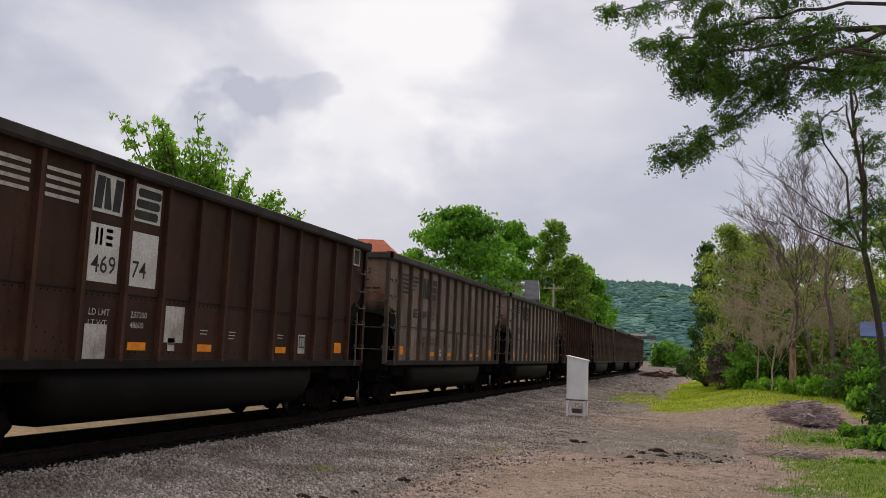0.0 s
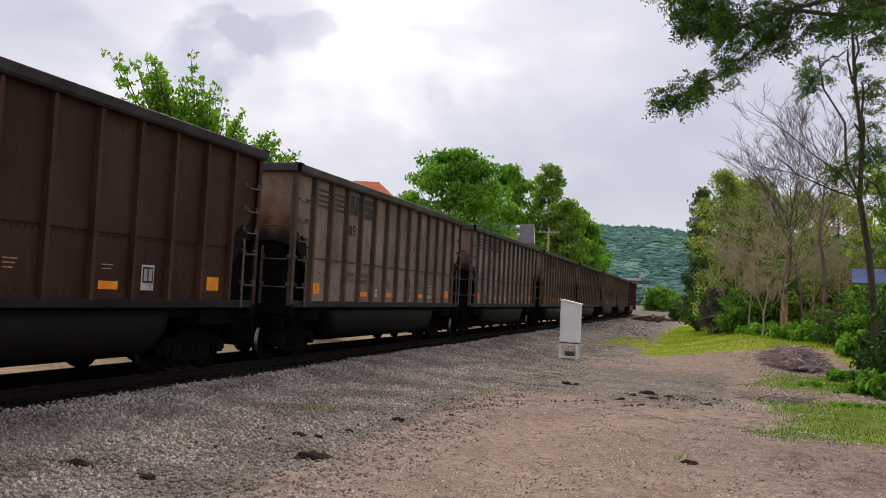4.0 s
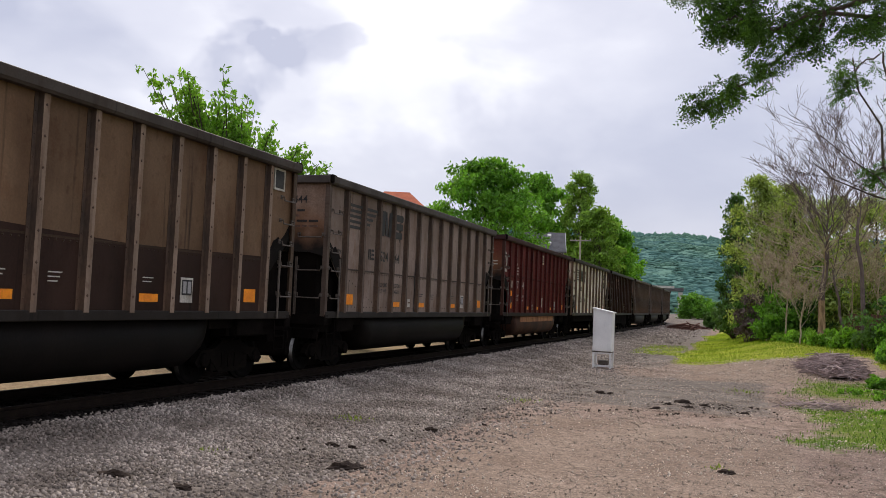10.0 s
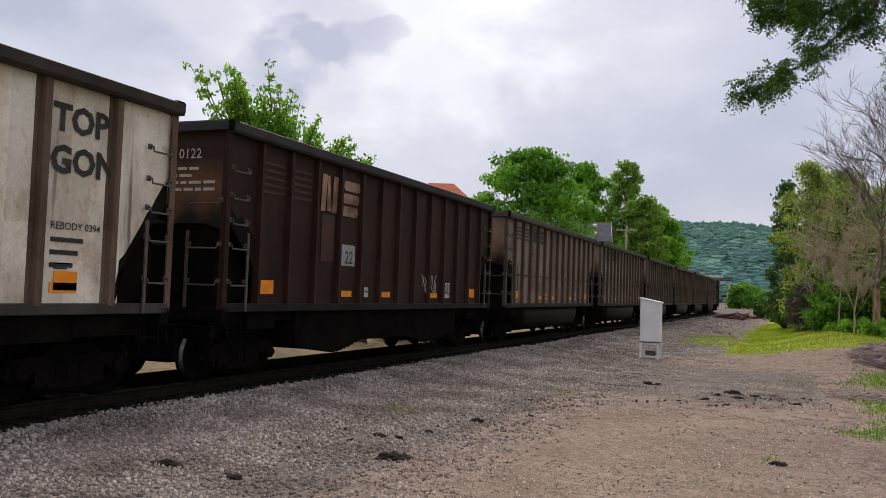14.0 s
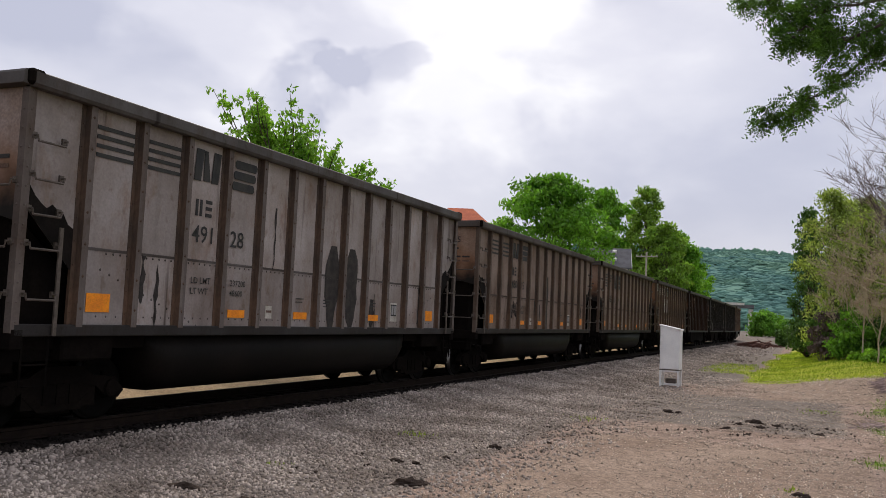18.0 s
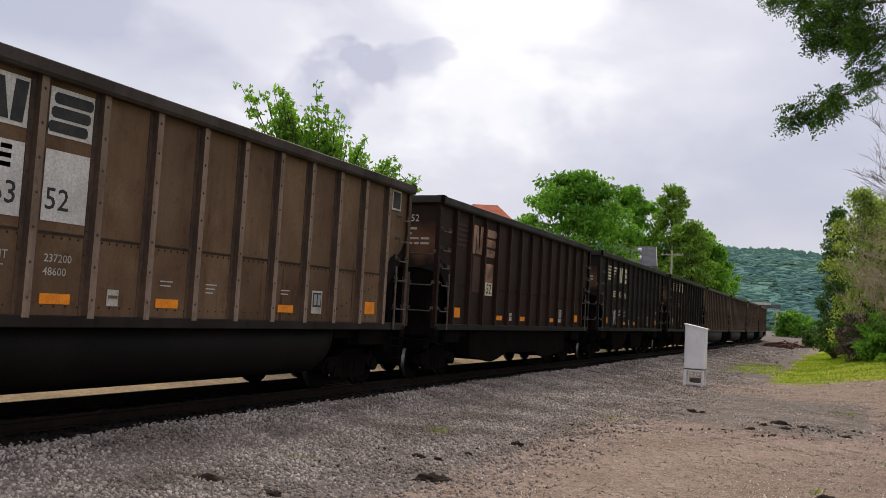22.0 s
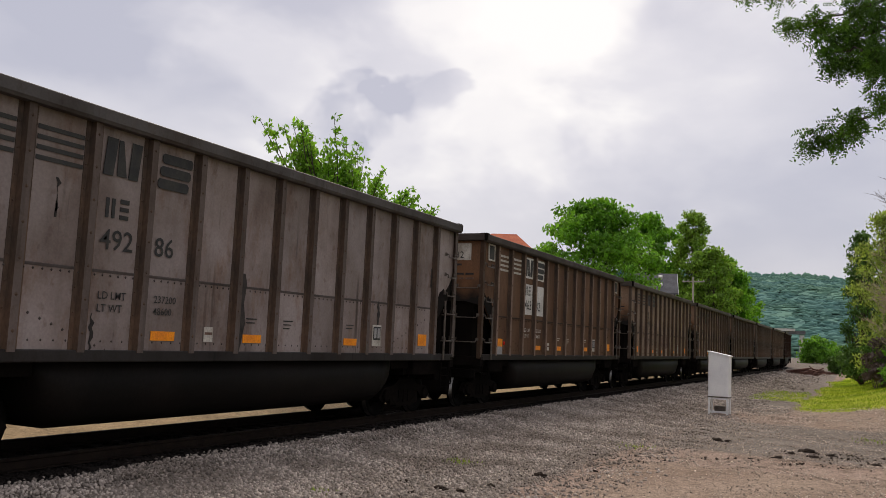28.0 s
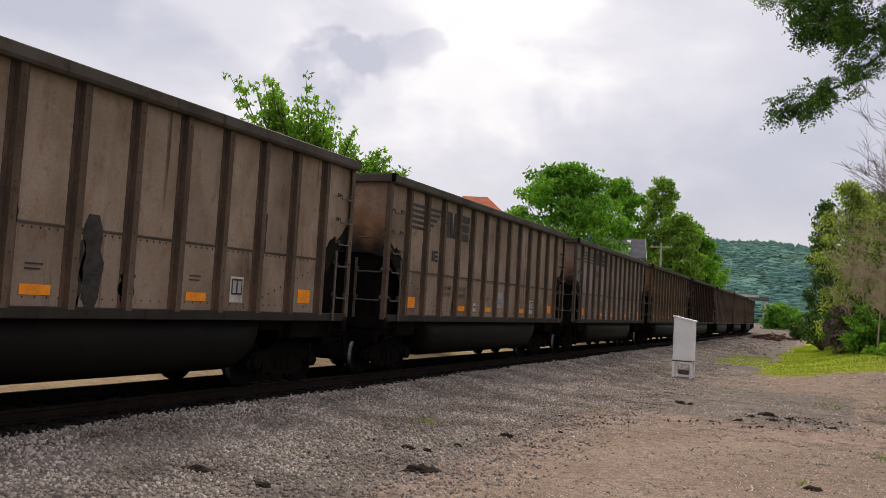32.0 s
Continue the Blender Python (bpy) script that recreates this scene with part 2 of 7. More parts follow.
def panelled(m):
    """Side panels between the ribs differ a little in tone, above and below the lap seam; rust runs over them."""
    nt = m.node_tree
    b = nt.nodes["Principled BSDF"]
    old = b.inputs["Base Color"].links[0].from_socket
    tc = nt.nodes.new("ShaderNodeTexCoord")
    sep = nt.nodes.new("ShaderNodeSeparateXYZ")
    nt.links.new(tc.outputs["Object"], sep.inputs[0])
    oi = nt.nodes.new("ShaderNodeObjectInfo")

    def calc(op, a, c, d=0.0):
        q = nt.nodes.new("ShaderNodeMath")
        q.operation = op
        for i, v in enumerate((a, c, d)):
            if isinstance(v, bpy.types.NodeSocket):
                nt.links.new(v, q.inputs[i])
            else:
                q.inputs[i].default_value = v
        return q.outputs[0]

    cell = calc('FLOOR', calc('DIVIDE', calc('ADD', sep.outputs["Y"], 5.90), 0.9833), 0.0)
    row = calc('GREATER_THAN', sep.outputs["Z"], 2.39)
    seed = calc('ADD', calc('MULTIPLY_ADD', row, 37.0, cell), calc('MULTIPLY', oi.outputs["Random"], 91.0))
    wn = nt.nodes.new("ShaderNodeTexWhiteNoise")
    wn.noise_dimensions = '1D'
    nt.links.new(seed, wn.inputs["W"])
    mul = nt.nodes.new("ShaderNodeMix")
    mul.data_type, mul.blend_type = 'RGBA', 'MULTIPLY'
    mul.inputs[0].default_value = 1.0
    nt.links.new(old, mul.inputs[6])
    nt.links.new(ramp_col(nt, wn.outputs["Value"], 0.84, 1.12, 0, 1), mul.inputs[7])
    mp = nt.nodes.new("ShaderNodeMapping")
    mp.inputs["Scale"].default_value = (1.0, 1.7, 0.75)
    comb = nt.nodes.new("ShaderNodeCombineXYZ")
    nt.links.new(calc('MULTIPLY', oi.outputs["Random"], 40.0), comb.inputs[0])
    nt.links.new(comb.outputs[0], mp.inputs["Location"])
    nt.links.new(tc.outputs["Object"], mp.inputs[0])
    n = nt.nodes.new("ShaderNodeTexNoise")
    n.inputs["Scale"].default_value, n.inputs["Detail"].default_value, n.inputs["Roughness"].default_value = 1.3, 7, 0.7
    nt.links.new(mp.outputs[0], n.inputs["Vector"])
    rust = nt.nodes.new("ShaderNodeMix")
    rust.data_type, rust.blend_type = 'RGBA', 'MULTIPLY'
    nt.links.new(ramp_col(nt, n.outputs[0], 0.0, 0.8, 0.52, 0.72), rust.inputs[0])
    nt.links.new(mul.outputs[2], rust.inputs[6])
    rust.inputs[7].default_value = (0.66, 0.46, 0.32, 1)
    nt.links.new(rust.outputs[2], b.inputs["Base Color"])
    return m


def run_down(m):
    """Thin dark runs of coal water down the side, each of its own length."""
    nt = m.node_tree
    b = nt.nodes["Principled BSDF"]
    old = b.inputs["Base Color"].links[0].from_socket
    tc = nt.nodes.new("ShaderNodeTexCoord")
    oi = nt.nodes.new("ShaderNodeObjectInfo")
    comb = nt.nodes.new("ShaderNodeCombineXYZ")
    for i, k in ((0, 57.0), (1, 23.0)):
        q = nt.nodes.new("ShaderNodeMath")
        q.operation = 'MULTIPLY'
        q.inputs[1].default_value = k
        nt.links.new(oi.outputs["Random"], q.inputs[0])
        nt.links.new(q.outputs[0], comb.inputs[i])
    for scale, lo, hi, most, tone in (((1.0, 5.0, 0.28), 0.64, 0.74, 0.8, (0.2, 0.165, 0.145)), ((1.0, 0.9, 0.55), 0.5, 0.72, 0.75, (0.48, 0.41, 0.37)), ((1.0, 7.0, 5.0), 0.6, 0.72, 0.45, (0.5, 0.38, 0.3))):
        mp = nt.nodes.new("ShaderNodeMapping")
        mp.inputs["Scale"].default_value = scale
        nt.links.new(tc.outputs["Object"], mp.inputs[0])
        nt.links.new(comb.outputs[0], mp.inputs["Location"])
        n = nt.nodes.new("ShaderNodeTexNoise")
        n.inputs["Scale"].default_value, n.inputs["Detail"].default_value, n.inputs["Roughness"].default_value = 1.0, 3, 0.55
        nt.links.new(mp.outputs[0], n.inputs["Vector"])
        mx = nt.nodes.new("ShaderNodeMix")
        mx.data_type, mx.blend_type = 'RGBA', 'MULTIPLY'
        nt.links.new(ramp_col(nt, n.outputs[0], 0.0, most, lo, hi), mx.inputs[0])
        nt.links.new(old, mx.inputs[6])
        mx.inputs[7].default_value = (*tone, 1)
        old = mx.outputs[2]
    nt.links.new(old, b.inputs["Base Color"])
    return m


PAINT = run_down(panelled(material("weathered_car_paint", (1, 1, 1), 0.62, 0.0, (0.74, 0.70, 0.66), 0.9, 30, 0.08, 0.16, tint=True, streak=0.2, grain=0.4)))
# blacker than real steel: the shade below the cars is in this colour
UNDER = material("shade_black_underframe", (0.0066, 0.0056, 0.0051), 1.0, 0.0, (0.0105, 0.0085, 0.0073), 2, 25, 0.2, 0.01)
STEEL = material("polished_wheel_steel", (0.2, 0.195, 0.19), 0.4, 1.0, (0.08, 0.077, 0.074), 4, 60, 0.05)
# rail rust darkened to near black, the deep shade below the cars
RAILRUST = material("shaded_rusty_rail", (0.014, 0.010, 0.0085), 0.75, 0.0, (0.02, 0.014, 0.011), 6, 60, 0.2, 0.06)
IRON = material("grab_iron", (0.12, 0.098, 0.083), 0.6, 0.1, (0.07, 0.056, 0.046), 8, 60, 0.1)
SOOTY = sooty(material("sooty_end_paint", (1, 1, 1), 0.7, 0.0, (0.7, 0.62, 0.55), 1.6, 30, 0.12, 0.25, tint=True, streak=0.5))
ORANGE = material("orange_reflector", (0.92, 0.30, 0.012), 0.45, 0.0, (0.8, 0.235, 0.015), 6, 60, 0.05)
BLUESCRAP = material("blue_plastic", (0.02, 0.06, 0.4), 0.5, 0, (0.015, 0.04, 0.28), 8, 40, 0.1)
REDLENS = material("red_reflector_lens", (0.65, 0.03, 0.025), 0.25, 0.0, (0.5, 0.02, 0.02), 6, 60, 0.02)
PANELW = material("white_number_panel", (0.62, 0.6, 0.57), 0.6, 0.0, (0.5, 0.475, 0.44), 2, 30, 0.05, streak=0.25)
WHITE = material("white_stencil", (0.54, 0.51, 0.46), 0.6, 0.0, (0.33, 0.295, 0.25), 3, 30, 0.05, streak=0.5)
BLACK = material("black_stencil", (0.02, 0.02, 0.022), 0.6, 0.0, (0.035, 0.033, 0.03), 5, 30, 0.05)
CREAM = material("cream_stencil", (0.66, 0.60, 0.42), 0.6, 0.0, (0.5, 0.44, 0.3), 5, 30, 0.05)
FADED = material("faded_stencil", (0.30, 0.19, 0.12), 0.7, 0.0, (0.42, 0.28, 0.19), 5, 30, 0.05)
def ground_material():
    """Dirt, gravel and turf, laid out by the ground's own attributes and broken up by noise."""
    m = bpy.data.materials.new("lot_ground")
    m.use_nodes = True
    nt = m.node_tree
    b = nt.nodes["Principled BSDF"]
    b.inputs["Roughness"].default_value, b.inputs["Specular IOR Level"].default_value = 0.95, 0.08
    tc = nt.nodes.new("ShaderNodeTexCoord")

    def noise_out(s, d=5.0, r=0.6):
        n = nt.nodes.new("ShaderNodeTexNoise")
        n.inputs["Scale"].default_value, n.inputs["Detail"].default_value, n.inputs["Roughness"].default_value = s, d, r
        nt.links.new(tc.outputs["Object"], n.inputs["Vector"])
        return n.outputs[0]

    def mix(f, a, c, blend='MIX'):
        x = nt.nodes.new("ShaderNodeMix")
        x.data_type, x.blend_type = 'RGBA', blend
        for sock, v in ((x.inputs[0], f), (x.inputs[6], a), (x.inputs[7], c)):
            if isinstance(v, bpy.types.NodeSocket):
                nt.links.new(v, sock)
            else:
                sock.default_value = (*v, 1) if isinstance(v, tuple) else v
        return x.outputs[2]

    def layer(name, s, spread):
        at = nt.nodes.new("ShaderNodeAttribute")
        at.attribute_name = name
        ad = nt.nodes.new("ShaderNodeMath")
        ad.operation = 'MULTIPLY_ADD'
        ad.inputs[1].default_value = spread
        nt.links.new(noise_out(s), ad.inputs[0])
        nt.links.new(at.outputs["Fac"], ad.inputs[2])
        return ramp_col(nt, ad.outputs[0], 0.0, 1.0, 0.42 + spread * 0.5, 0.62 + spread * 0.5)

    dirt = mix(ramp_col(nt, noise_out(0.5), 0, 1, 0.35, 0.65), (0.29, 0.208, 0.165), (0.39, 0.292, 0.238))
    dirt = mix(ramp_col(nt, noise_out(2.3), 0, 0.85, 0.5, 0.7), dirt, (0.135, 0.098, 0.07))
    grav = mix(ramp_col(nt, noise_out(1.1), 0, 1, 0.3, 0.7), (0.165, 0.138, 0.118), (0.275, 0.236, 0.206))
    turf = mix(ramp_col(nt, noise_out(0.6), 0, 1, 0.3, 0.7), (0.28, 0.32, 0.04), (0.44, 0.44, 0.065))
    # verge turf gets a darker green, for the shade of bushes and tree
    verge_shade = nt.nodes.new("ShaderNodeAttribute")
    verge_shade.attribute_name = "verge_shade"
    turf = mix(verge_shade.outputs["Fac"], turf, mix(ramp_col(nt, noise_out(0.9), 0, 1, 0.35, 0.65), (0.10, 0.165, 0.022), (0.20, 0.25, 0.035)))
    bank = mix(ramp_col(nt, noise_out(0.9), 0, 1, 0.35, 0.65), (0.44, 0.32, 0.19), (0.30, 0.22, 0.13))
    # greasy track bed, its near-black also holding the train's shade
    oil_shade = mix(ramp_col(nt, noise_out(1.4), 0, 1, 0.3, 0.7), (0.010, 0.009, 0.0085), (0.018, 0.016, 0.015))
    col = mix(layer("gravel", 1.6, 0.7), dirt, grav)
    col = mix(layer("sand", 0.7, 0.6), col, mix(ramp_col(nt, noise_out(0.8), 0, 1, 0.35, 0.65), (0.285, 0.208, 0.16), (0.365, 0.278, 0.218)))
    col = mix(layer("turf", 1.3, 1.2), col, turf)
    col = mix(layer("bank", 0.8, 0.3), col, bank)
    col = mix(layer("oil_shade", 1.5, 0.25), col, oil_shade)
    speck = noise_out(26, 3.0, 0.7)
    col = mix(0.9, col, ramp_col(nt, speck, 0.45, 1.45), 'MULTIPLY')
    col = mix(0.8, col, ramp_col(nt, noise_out(7.0, 5.0, 0.75), 0.52, 1.38), 'MULTIPLY')
    nt.links.new(col, b.inputs["Base Color"])
    bp = nt.nodes.new("ShaderNodeBump")
    bp.inputs["Strength"].default_value, bp.inputs["Distance"].default_value = 0.8, 0.03
    nt.links.new(speck, bp.inputs["Height"])
    nt.links.new(bp.outputs[0], b.inputs["Normal"])
    return m


DIRT = ground_material()
# stones by the rails: grease plus painted shade of the cars
OIL_SHADED = material("oil_shaded_stone", (0.012, 0.010, 0.0095), 0.9, 0, (0.022, 0.018, 0.016), 0.8, 30, 0.3, 0.05, island=0.4)
CLOD = material("dark_clod", (0.075, 0.056, 0.045), 0.95, 0, (0.04, 0.03, 0.025), 6, 40, 0.8, 0.1)
DEADWOOD = material("grey_dead_stick", (0.50, 0.40, 0.385), 0.9, 0, (0.32, 0.25, 0.235), 2, 30, 0.3, 0.1, island=0.4)
BAREWOOD = material("stripped_pale_trunk", (0.55, 0.37, 0.23), 0.9, 0, (0.25, 0.16, 0.10), 3, 25, 0.6, 0.1, stretch=(3, 3, 0.6))
CONCRETE = material("pale_concrete", (0.55, 0.54, 0.52), 0.85, 0, (0.42, 0.41, 0.4), 0.5, 8, 0.2)
SLATE = material("grey_shingle", (0.115, 0.115, 0.13), 0.85, 0, (0.085, 0.085, 0.095), 1.2, 12, 0.3)
REDTILE = material("orange_red_roof", (0.50, 0.12, 0.05), 0.8, 0, (0.40, 0.09, 0.04), 1.2, 12, 0.3)
SIDING = material("white_siding", (0.68, 0.68, 0.67), 0.7, 0, (0.58, 0.58, 0.57), 0.6, 14, 0.1)
WINDOW = material("dark_window_glass", (0.03, 0.035, 0.045), 0.08, 0, (0.04, 0.045, 0.055), 1, 5, 0, 0.5)
POLEWOOD = material("weathered_pole", (0.42, 0.38, 0.33), 0.9, 0, (0.3, 0.27, 0.24), 2, 20, 0.3, stretch=(4, 4, 0.5))
BLUE = material("blue_sheet", (0.045, 0.095, 0.27), 0.6, 0, (0.03, 0.065, 0.18), 1.5, 12, 0.2)
FENCE = material("red_brown_board", (0.16, 0.075, 0.055), 0.9, 0, (0.10, 0.05, 0.04), 2, 20, 0.3, stretch=(4, 4, 0.5))
STONE = material("grey_ballast_stone", (0.435, 0.375, 0.33), 0.9, 0, (0.235, 0.196, 0.168), 0.8, 30, 0.3, 0.06, island=0.45)
PEBBLE = material("brown_pebble", (0.60, 0.51, 0.42), 0.9, 0, (0.36, 0.295, 0.24), 0.8, 30, 0.3, 0.15, island=0.6)
# creosote brown taken down to near black for the shade above it
TIE = material("shaded_creosote_tie", (0.014, 0.012, 0.011), 0.9, 0, (0.024, 0.02, 0.018), 3, 40, 0.5, 0.03, stretch=(0.3, 3, 3))
LEAF_MID = leafy("broad_green_leaf", (0.182, 0.362, 0.05), (0.098, 0.226, 0.031), through=0.42)
LEAF_YOUNG = leafy("young_bright_leaf", (0.215, 0.385, 0.055), (0.125, 0.25, 0.035), through=0.45)
LEAF_DEEP = leafy("deep_green_leaf", (0.105, 0.195, 0.05), (0.055, 0.115, 0.03), through=0.3)
LEAF_LOCUST = leafy("locust_leaflet", (0.08, 0.155, 0.026), (0.045, 0.095, 0.018), through=0.42)
LEAF_DARK = leafy("dark_green_leaf", (0.045, 0.10, 0.022), (0.028, 0.07, 0.016), through=0.25)
LEAF_OLIVE = leafy("olive_leaf", (0.35, 0.41, 0.125), (0.23, 0.285, 0.085), through=0.42, island=0.5)
LEAF_BUSH = leafy("bramble_leaf", (0.155, 0.315, 0.048), (0.092, 0.205, 0.032), through=0.42)
GRASSM = leafy("grass_blade", (0.32, 0.39, 0.045), (0.19, 0.28, 0.03), 0.3, 0.4)
# distance haze is mixed into this leaf colour: paler and bluer
HAZED_WOOD = material("hazed_woodland", (0.148, 0.27, 0.2), 0.95, 0, (0.108, 0.22, 0.2), 0.02, 0.3, 0, 0.05, island=0.12, grain=0.3)
BARK = material("grey_brown_bark", (0.11, 0.085, 0.068), 0.95, 0, (0.06, 0.048, 0.04), 2, 25, 0.7, 0.1, stretch=(2, 2, 0.4))
TWIG = material("grey_bare_twig", (0.19, 0.145, 0.135), 0.9, 0, (0.115, 0.085, 0.08), 2, 25, 0.4, 0.1)
# wheel steel darkened likewise for the deep shade round the trucks
WHEEL = material("shade_dark_wheel", (0.0065, 0.0058, 0.0054), 0.8, 0.0, (0.005, 0.0045, 0.0042), 4, 60, 0.1, 0.03)
GRIME = material("black_grime", (0.022, 0.019, 0.018), 0.8, 0, (0.045, 0.038, 0.034), 6, 40, 0.1)
SPOT = material("brown_rust_spot", (0.165, 0.105, 0.08), 0.85, 0, (0.115, 0.07, 0.052), 9, 40, 0.2)
PATCH = material("pale_repaint", (0.34, 0.33, 0.33), 0.7, 0, (0.27, 0.26, 0.26), 4, 40, 0.05)
CABINET = material("white_cabinet_paint", (0.86, 0.86, 0.85), 0.45, 0.0, (0.76, 0.76, 0.765), 1.5, 20, 0.03, 0.4, grain=0.15)

RIBEDGE = material("rusty_rib_edge", (0.115, 0.07, 0.047), 0.8, 0.0, (0.055, 0.04, 0.032), 2.2, 30, 0.2, 0.2, stretch=(1, 1, 0.4))
# tub paint near black, with the shade under the sill included
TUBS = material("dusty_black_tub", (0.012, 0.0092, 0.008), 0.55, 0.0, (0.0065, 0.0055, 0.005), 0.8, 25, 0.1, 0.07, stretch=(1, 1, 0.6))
# one rust in two tones: shaded for the tub, lit for its top strip
RUSTTUB = material("rusted_orange_tub", (0.075, 0.032, 0.018), 0.7, 0.0, (0.035, 0.017, 0.011), 1.1, 25, 0.2, 0.2, stretch=(1, 2, 0.5))
RUSTLIT = material("lit_orange_rust", (0.40, 0.20, 0.10), 0.8, 0.0, (0.26, 0.12, 0.06), 2.0, 25, 0.2, 0.2, stretch=(1, 3, 0.3), streak=0.6)
# paler version of the bare twig, with sunlight put into its tan
SUNLIT_TWIG = material("sunlit_dry_twig", (0.52, 0.43, 0.31), 0.9, 0, (0.36, 0.28, 0.2), 2, 25, 0.4, 0.1)
LEAF_POPLAR = leafy("poplar_leaf", (0.235, 0.36, 0.075), (0.15, 0.25, 0.05), through=0.42, island=0.45)
FAINT = material("almost_gone_stencil", (0.07, 0.033, 0.024), 0.8, 0.0, (0.045, 0.023, 0.017), 2.5, 30, 0.05)
GHOST = material("ghost_of_stencil", (0.36, 0.215, 0.14), 0.75, 0.0, (0.15, 0.08, 0.05), 2.5, 30, 0.05)
SOOT = material("coal_soot", (0.008, 0.0068, 0.006), 0.9, 0, (0.014, 0.011, 0.0095), 3, 30, 0.1, 0.1)
# meadow blade colour darkened for the shaded verge
GRASS_SHADED = leafy("shaded_verge_blade", (0.15, 0.255, 0.03), (0.085, 0.165, 0.02), 0.3, 0.4)

# ---------------- mesh helpers ----------------
class Shape:
    """Collects faces of one mesh."""

    def __init__(self):
        self.v, self.f = [], []

    def add(self, verts, faces):
        n = len(self.v)
        self.v.extend(verts)
        self.f.extend([tuple(i + n for i in f) for f in faces])
        return self

    def box(self, x0, x1, y0, y1, z0, z1, bev=0.0):
        if bev <= 0:
            p = [(x, y, z) for z in (z0, z1) for y in (y0, y1) for x in (x0, x1)]
            return self.add(p, [(0, 2, 3, 1), (4, 5, 7, 6), (0, 1, 5, 4), (2, 6, 7, 3), (0, 4, 6, 2), (1, 3, 7, 5)])
        bm = bmesh.new()
        bmesh.ops.create_cube(bm, size=1.0)
        for q in bm.verts:
            q.co = Vector(((x0 + x1) / 2 + q.co.x * (x1 - x0), (y0 + y1) / 2 + q.co.y * (y1 - y0), (z0 + z1) / 2 + q.co.z * (z1 - z0)))
        bmesh.ops.bevel(bm, geom=bm.edges[:], offset=bev, segments=1, affect='EDGES')
        bm.verts.index_update()
        self.add([q.co[:] for q in bm.verts], [[q.index for q in f.verts] for f in bm.faces])
        bm.free()
        return self

    def prism(self, outline, axis, a, b):
        """A closed outline of 2D points, drawn out along axis from a to b."""
        def at(p, h):
            return {'x': (h, p[0], p[1]), 'y': (p[0], h, p[1]), 'z': (p[0], p[1], h)}[axis]
        n = len(outline)
        vs = [at(p, a) for p in outline] + [at(p, b) for p in outline]
        fs = [tuple(range(n))[::-1], tuple(range(n, 2 * n))] + [(i, (i + 1) % n, (i + 1) % n + n, i + n) for i in range(n)]
        return self.add(vs, fs)

    def tube(self, pts, radii, sides=6):
        pts = [Vector(p) for p in pts]
        if isinstance(radii, (int, float)):
            radii = [radii] * len(pts)
        vs, fs = [], []
        for i, p in enumerate(pts):
            d = (pts[min(i + 1, len(pts) - 1)] - pts[max(i - 1, 0)])
            d = d.normalized() if d.length > 1e-9 else Vector((0, 0, 1))
            u = d.orthogonal().normalized() if i == 0 else (u - d * u.dot(d)).normalized()
            w = d.cross(u)
            for k in range(sides):
                a = 2 * math.pi * k / sides
                vs.append(tuple(p + (u * math.cos(a) + w * math.sin(a)) * radii[i]))
        for i in range(len(pts) - 1):
            for k in range(sides):
                k2 = (k + 1) % sides
                fs.append((i * sides + k, i * sides + k2, (i + 1) * sides + k2, (i + 1) * sides + k))
        fs.append(tuple(range(sides))[::-1])
        fs.append(tuple((len(pts) - 1) * sides + k for k in range(sides)))
        return self.add(vs, fs)

    def lathe(self, profile, axis_x=True, sides=24, at=(0, 0, 0)):
        """profile: (along, radius) pairs turned round the x axis."""
        vs, fs = [], []
        for a, r in profile:
            for k in range(sides):
                t = 2 * math.pi * k / sides
                vs.append((at[0] + a, at[1] + r * math.cos(t), at[2] + r * math.sin(t)))
        for i in range(len(profile) - 1):
            for k in range(sides):
                k2 = (k + 1) % sides
                fs.append((i * sides + k, (i + 1) * sides + k, (i + 1) * sides + k2, i * sides + k2))
        fs.append(tuple(range(sides)))
        fs.append(tuple((len(profile) - 1) * sides + k for k in range(sides))[::-1])
        return self.add(vs, fs)

    def mesh(self, name, mat=None, smooth=False):
        me = bpy.data.meshes.new(name)
        me.from_pydata(self.v, [], self.f)
        if mat:
            me.materials.append(mat)
        if smooth:
            me.polygons.foreach_set("use_smooth", [True] * len(me.polygons))
        me.update()
        return me


def part(name, shape, mat, parent, label="", at=(0, 0, 0), smooth=False, color=None):
    me = shape if isinstance(shape, bpy.types.Mesh) else shape.mesh(name, mat, smooth)
    ob = new(name, me)
    ob.parent = parent
    ob.location = at
    if label:
        tagged(ob, label)
    if color:
        ob.color = (*color, 1)
    return ob


def thing(name, label, category, at=(0, 0, 0), turn=0.0, group="", kind="", data=None):
    ob = new(name, data)
    ob.location = at
    ob.rotation_euler = (0, 0, radians(turn))
    return tagged(ob, label, category, group, kind)


def quads(name, centres, us, vs_, mat):
    """A mesh of many loose quads: centres, half-axes u and v, as arrays."""
    n = len(centres)
    p = np.empty((n, 4, 3))
    p[:, 0], p[:, 1], p[:, 2], p[:, 3] = centres - us - vs_ * 0.2, centres + us * 0.0 - vs_, centres + us - vs_ * 0.2, centres + vs_
    me = bpy.data.meshes.new(name)
    me.vertices.add(4 * n)
    me.vertices.foreach_set("co", p.reshape(-1))
    me.loops.add(4 * n)
    me.loops.foreach_set("vertex_index", np.arange(4 * n, dtype=np.int32))
    me.polygons.add(n)
    me.polygons.foreach_set("loop_start", np.arange(0, 4 * n, 4, dtype=np.int32))
    me.polygons.foreach_set("loop_total", np.full(n, 4, dtype=np.int32))
    me.materials.append(mat)
    me.update(calc_edges=True)
    return me


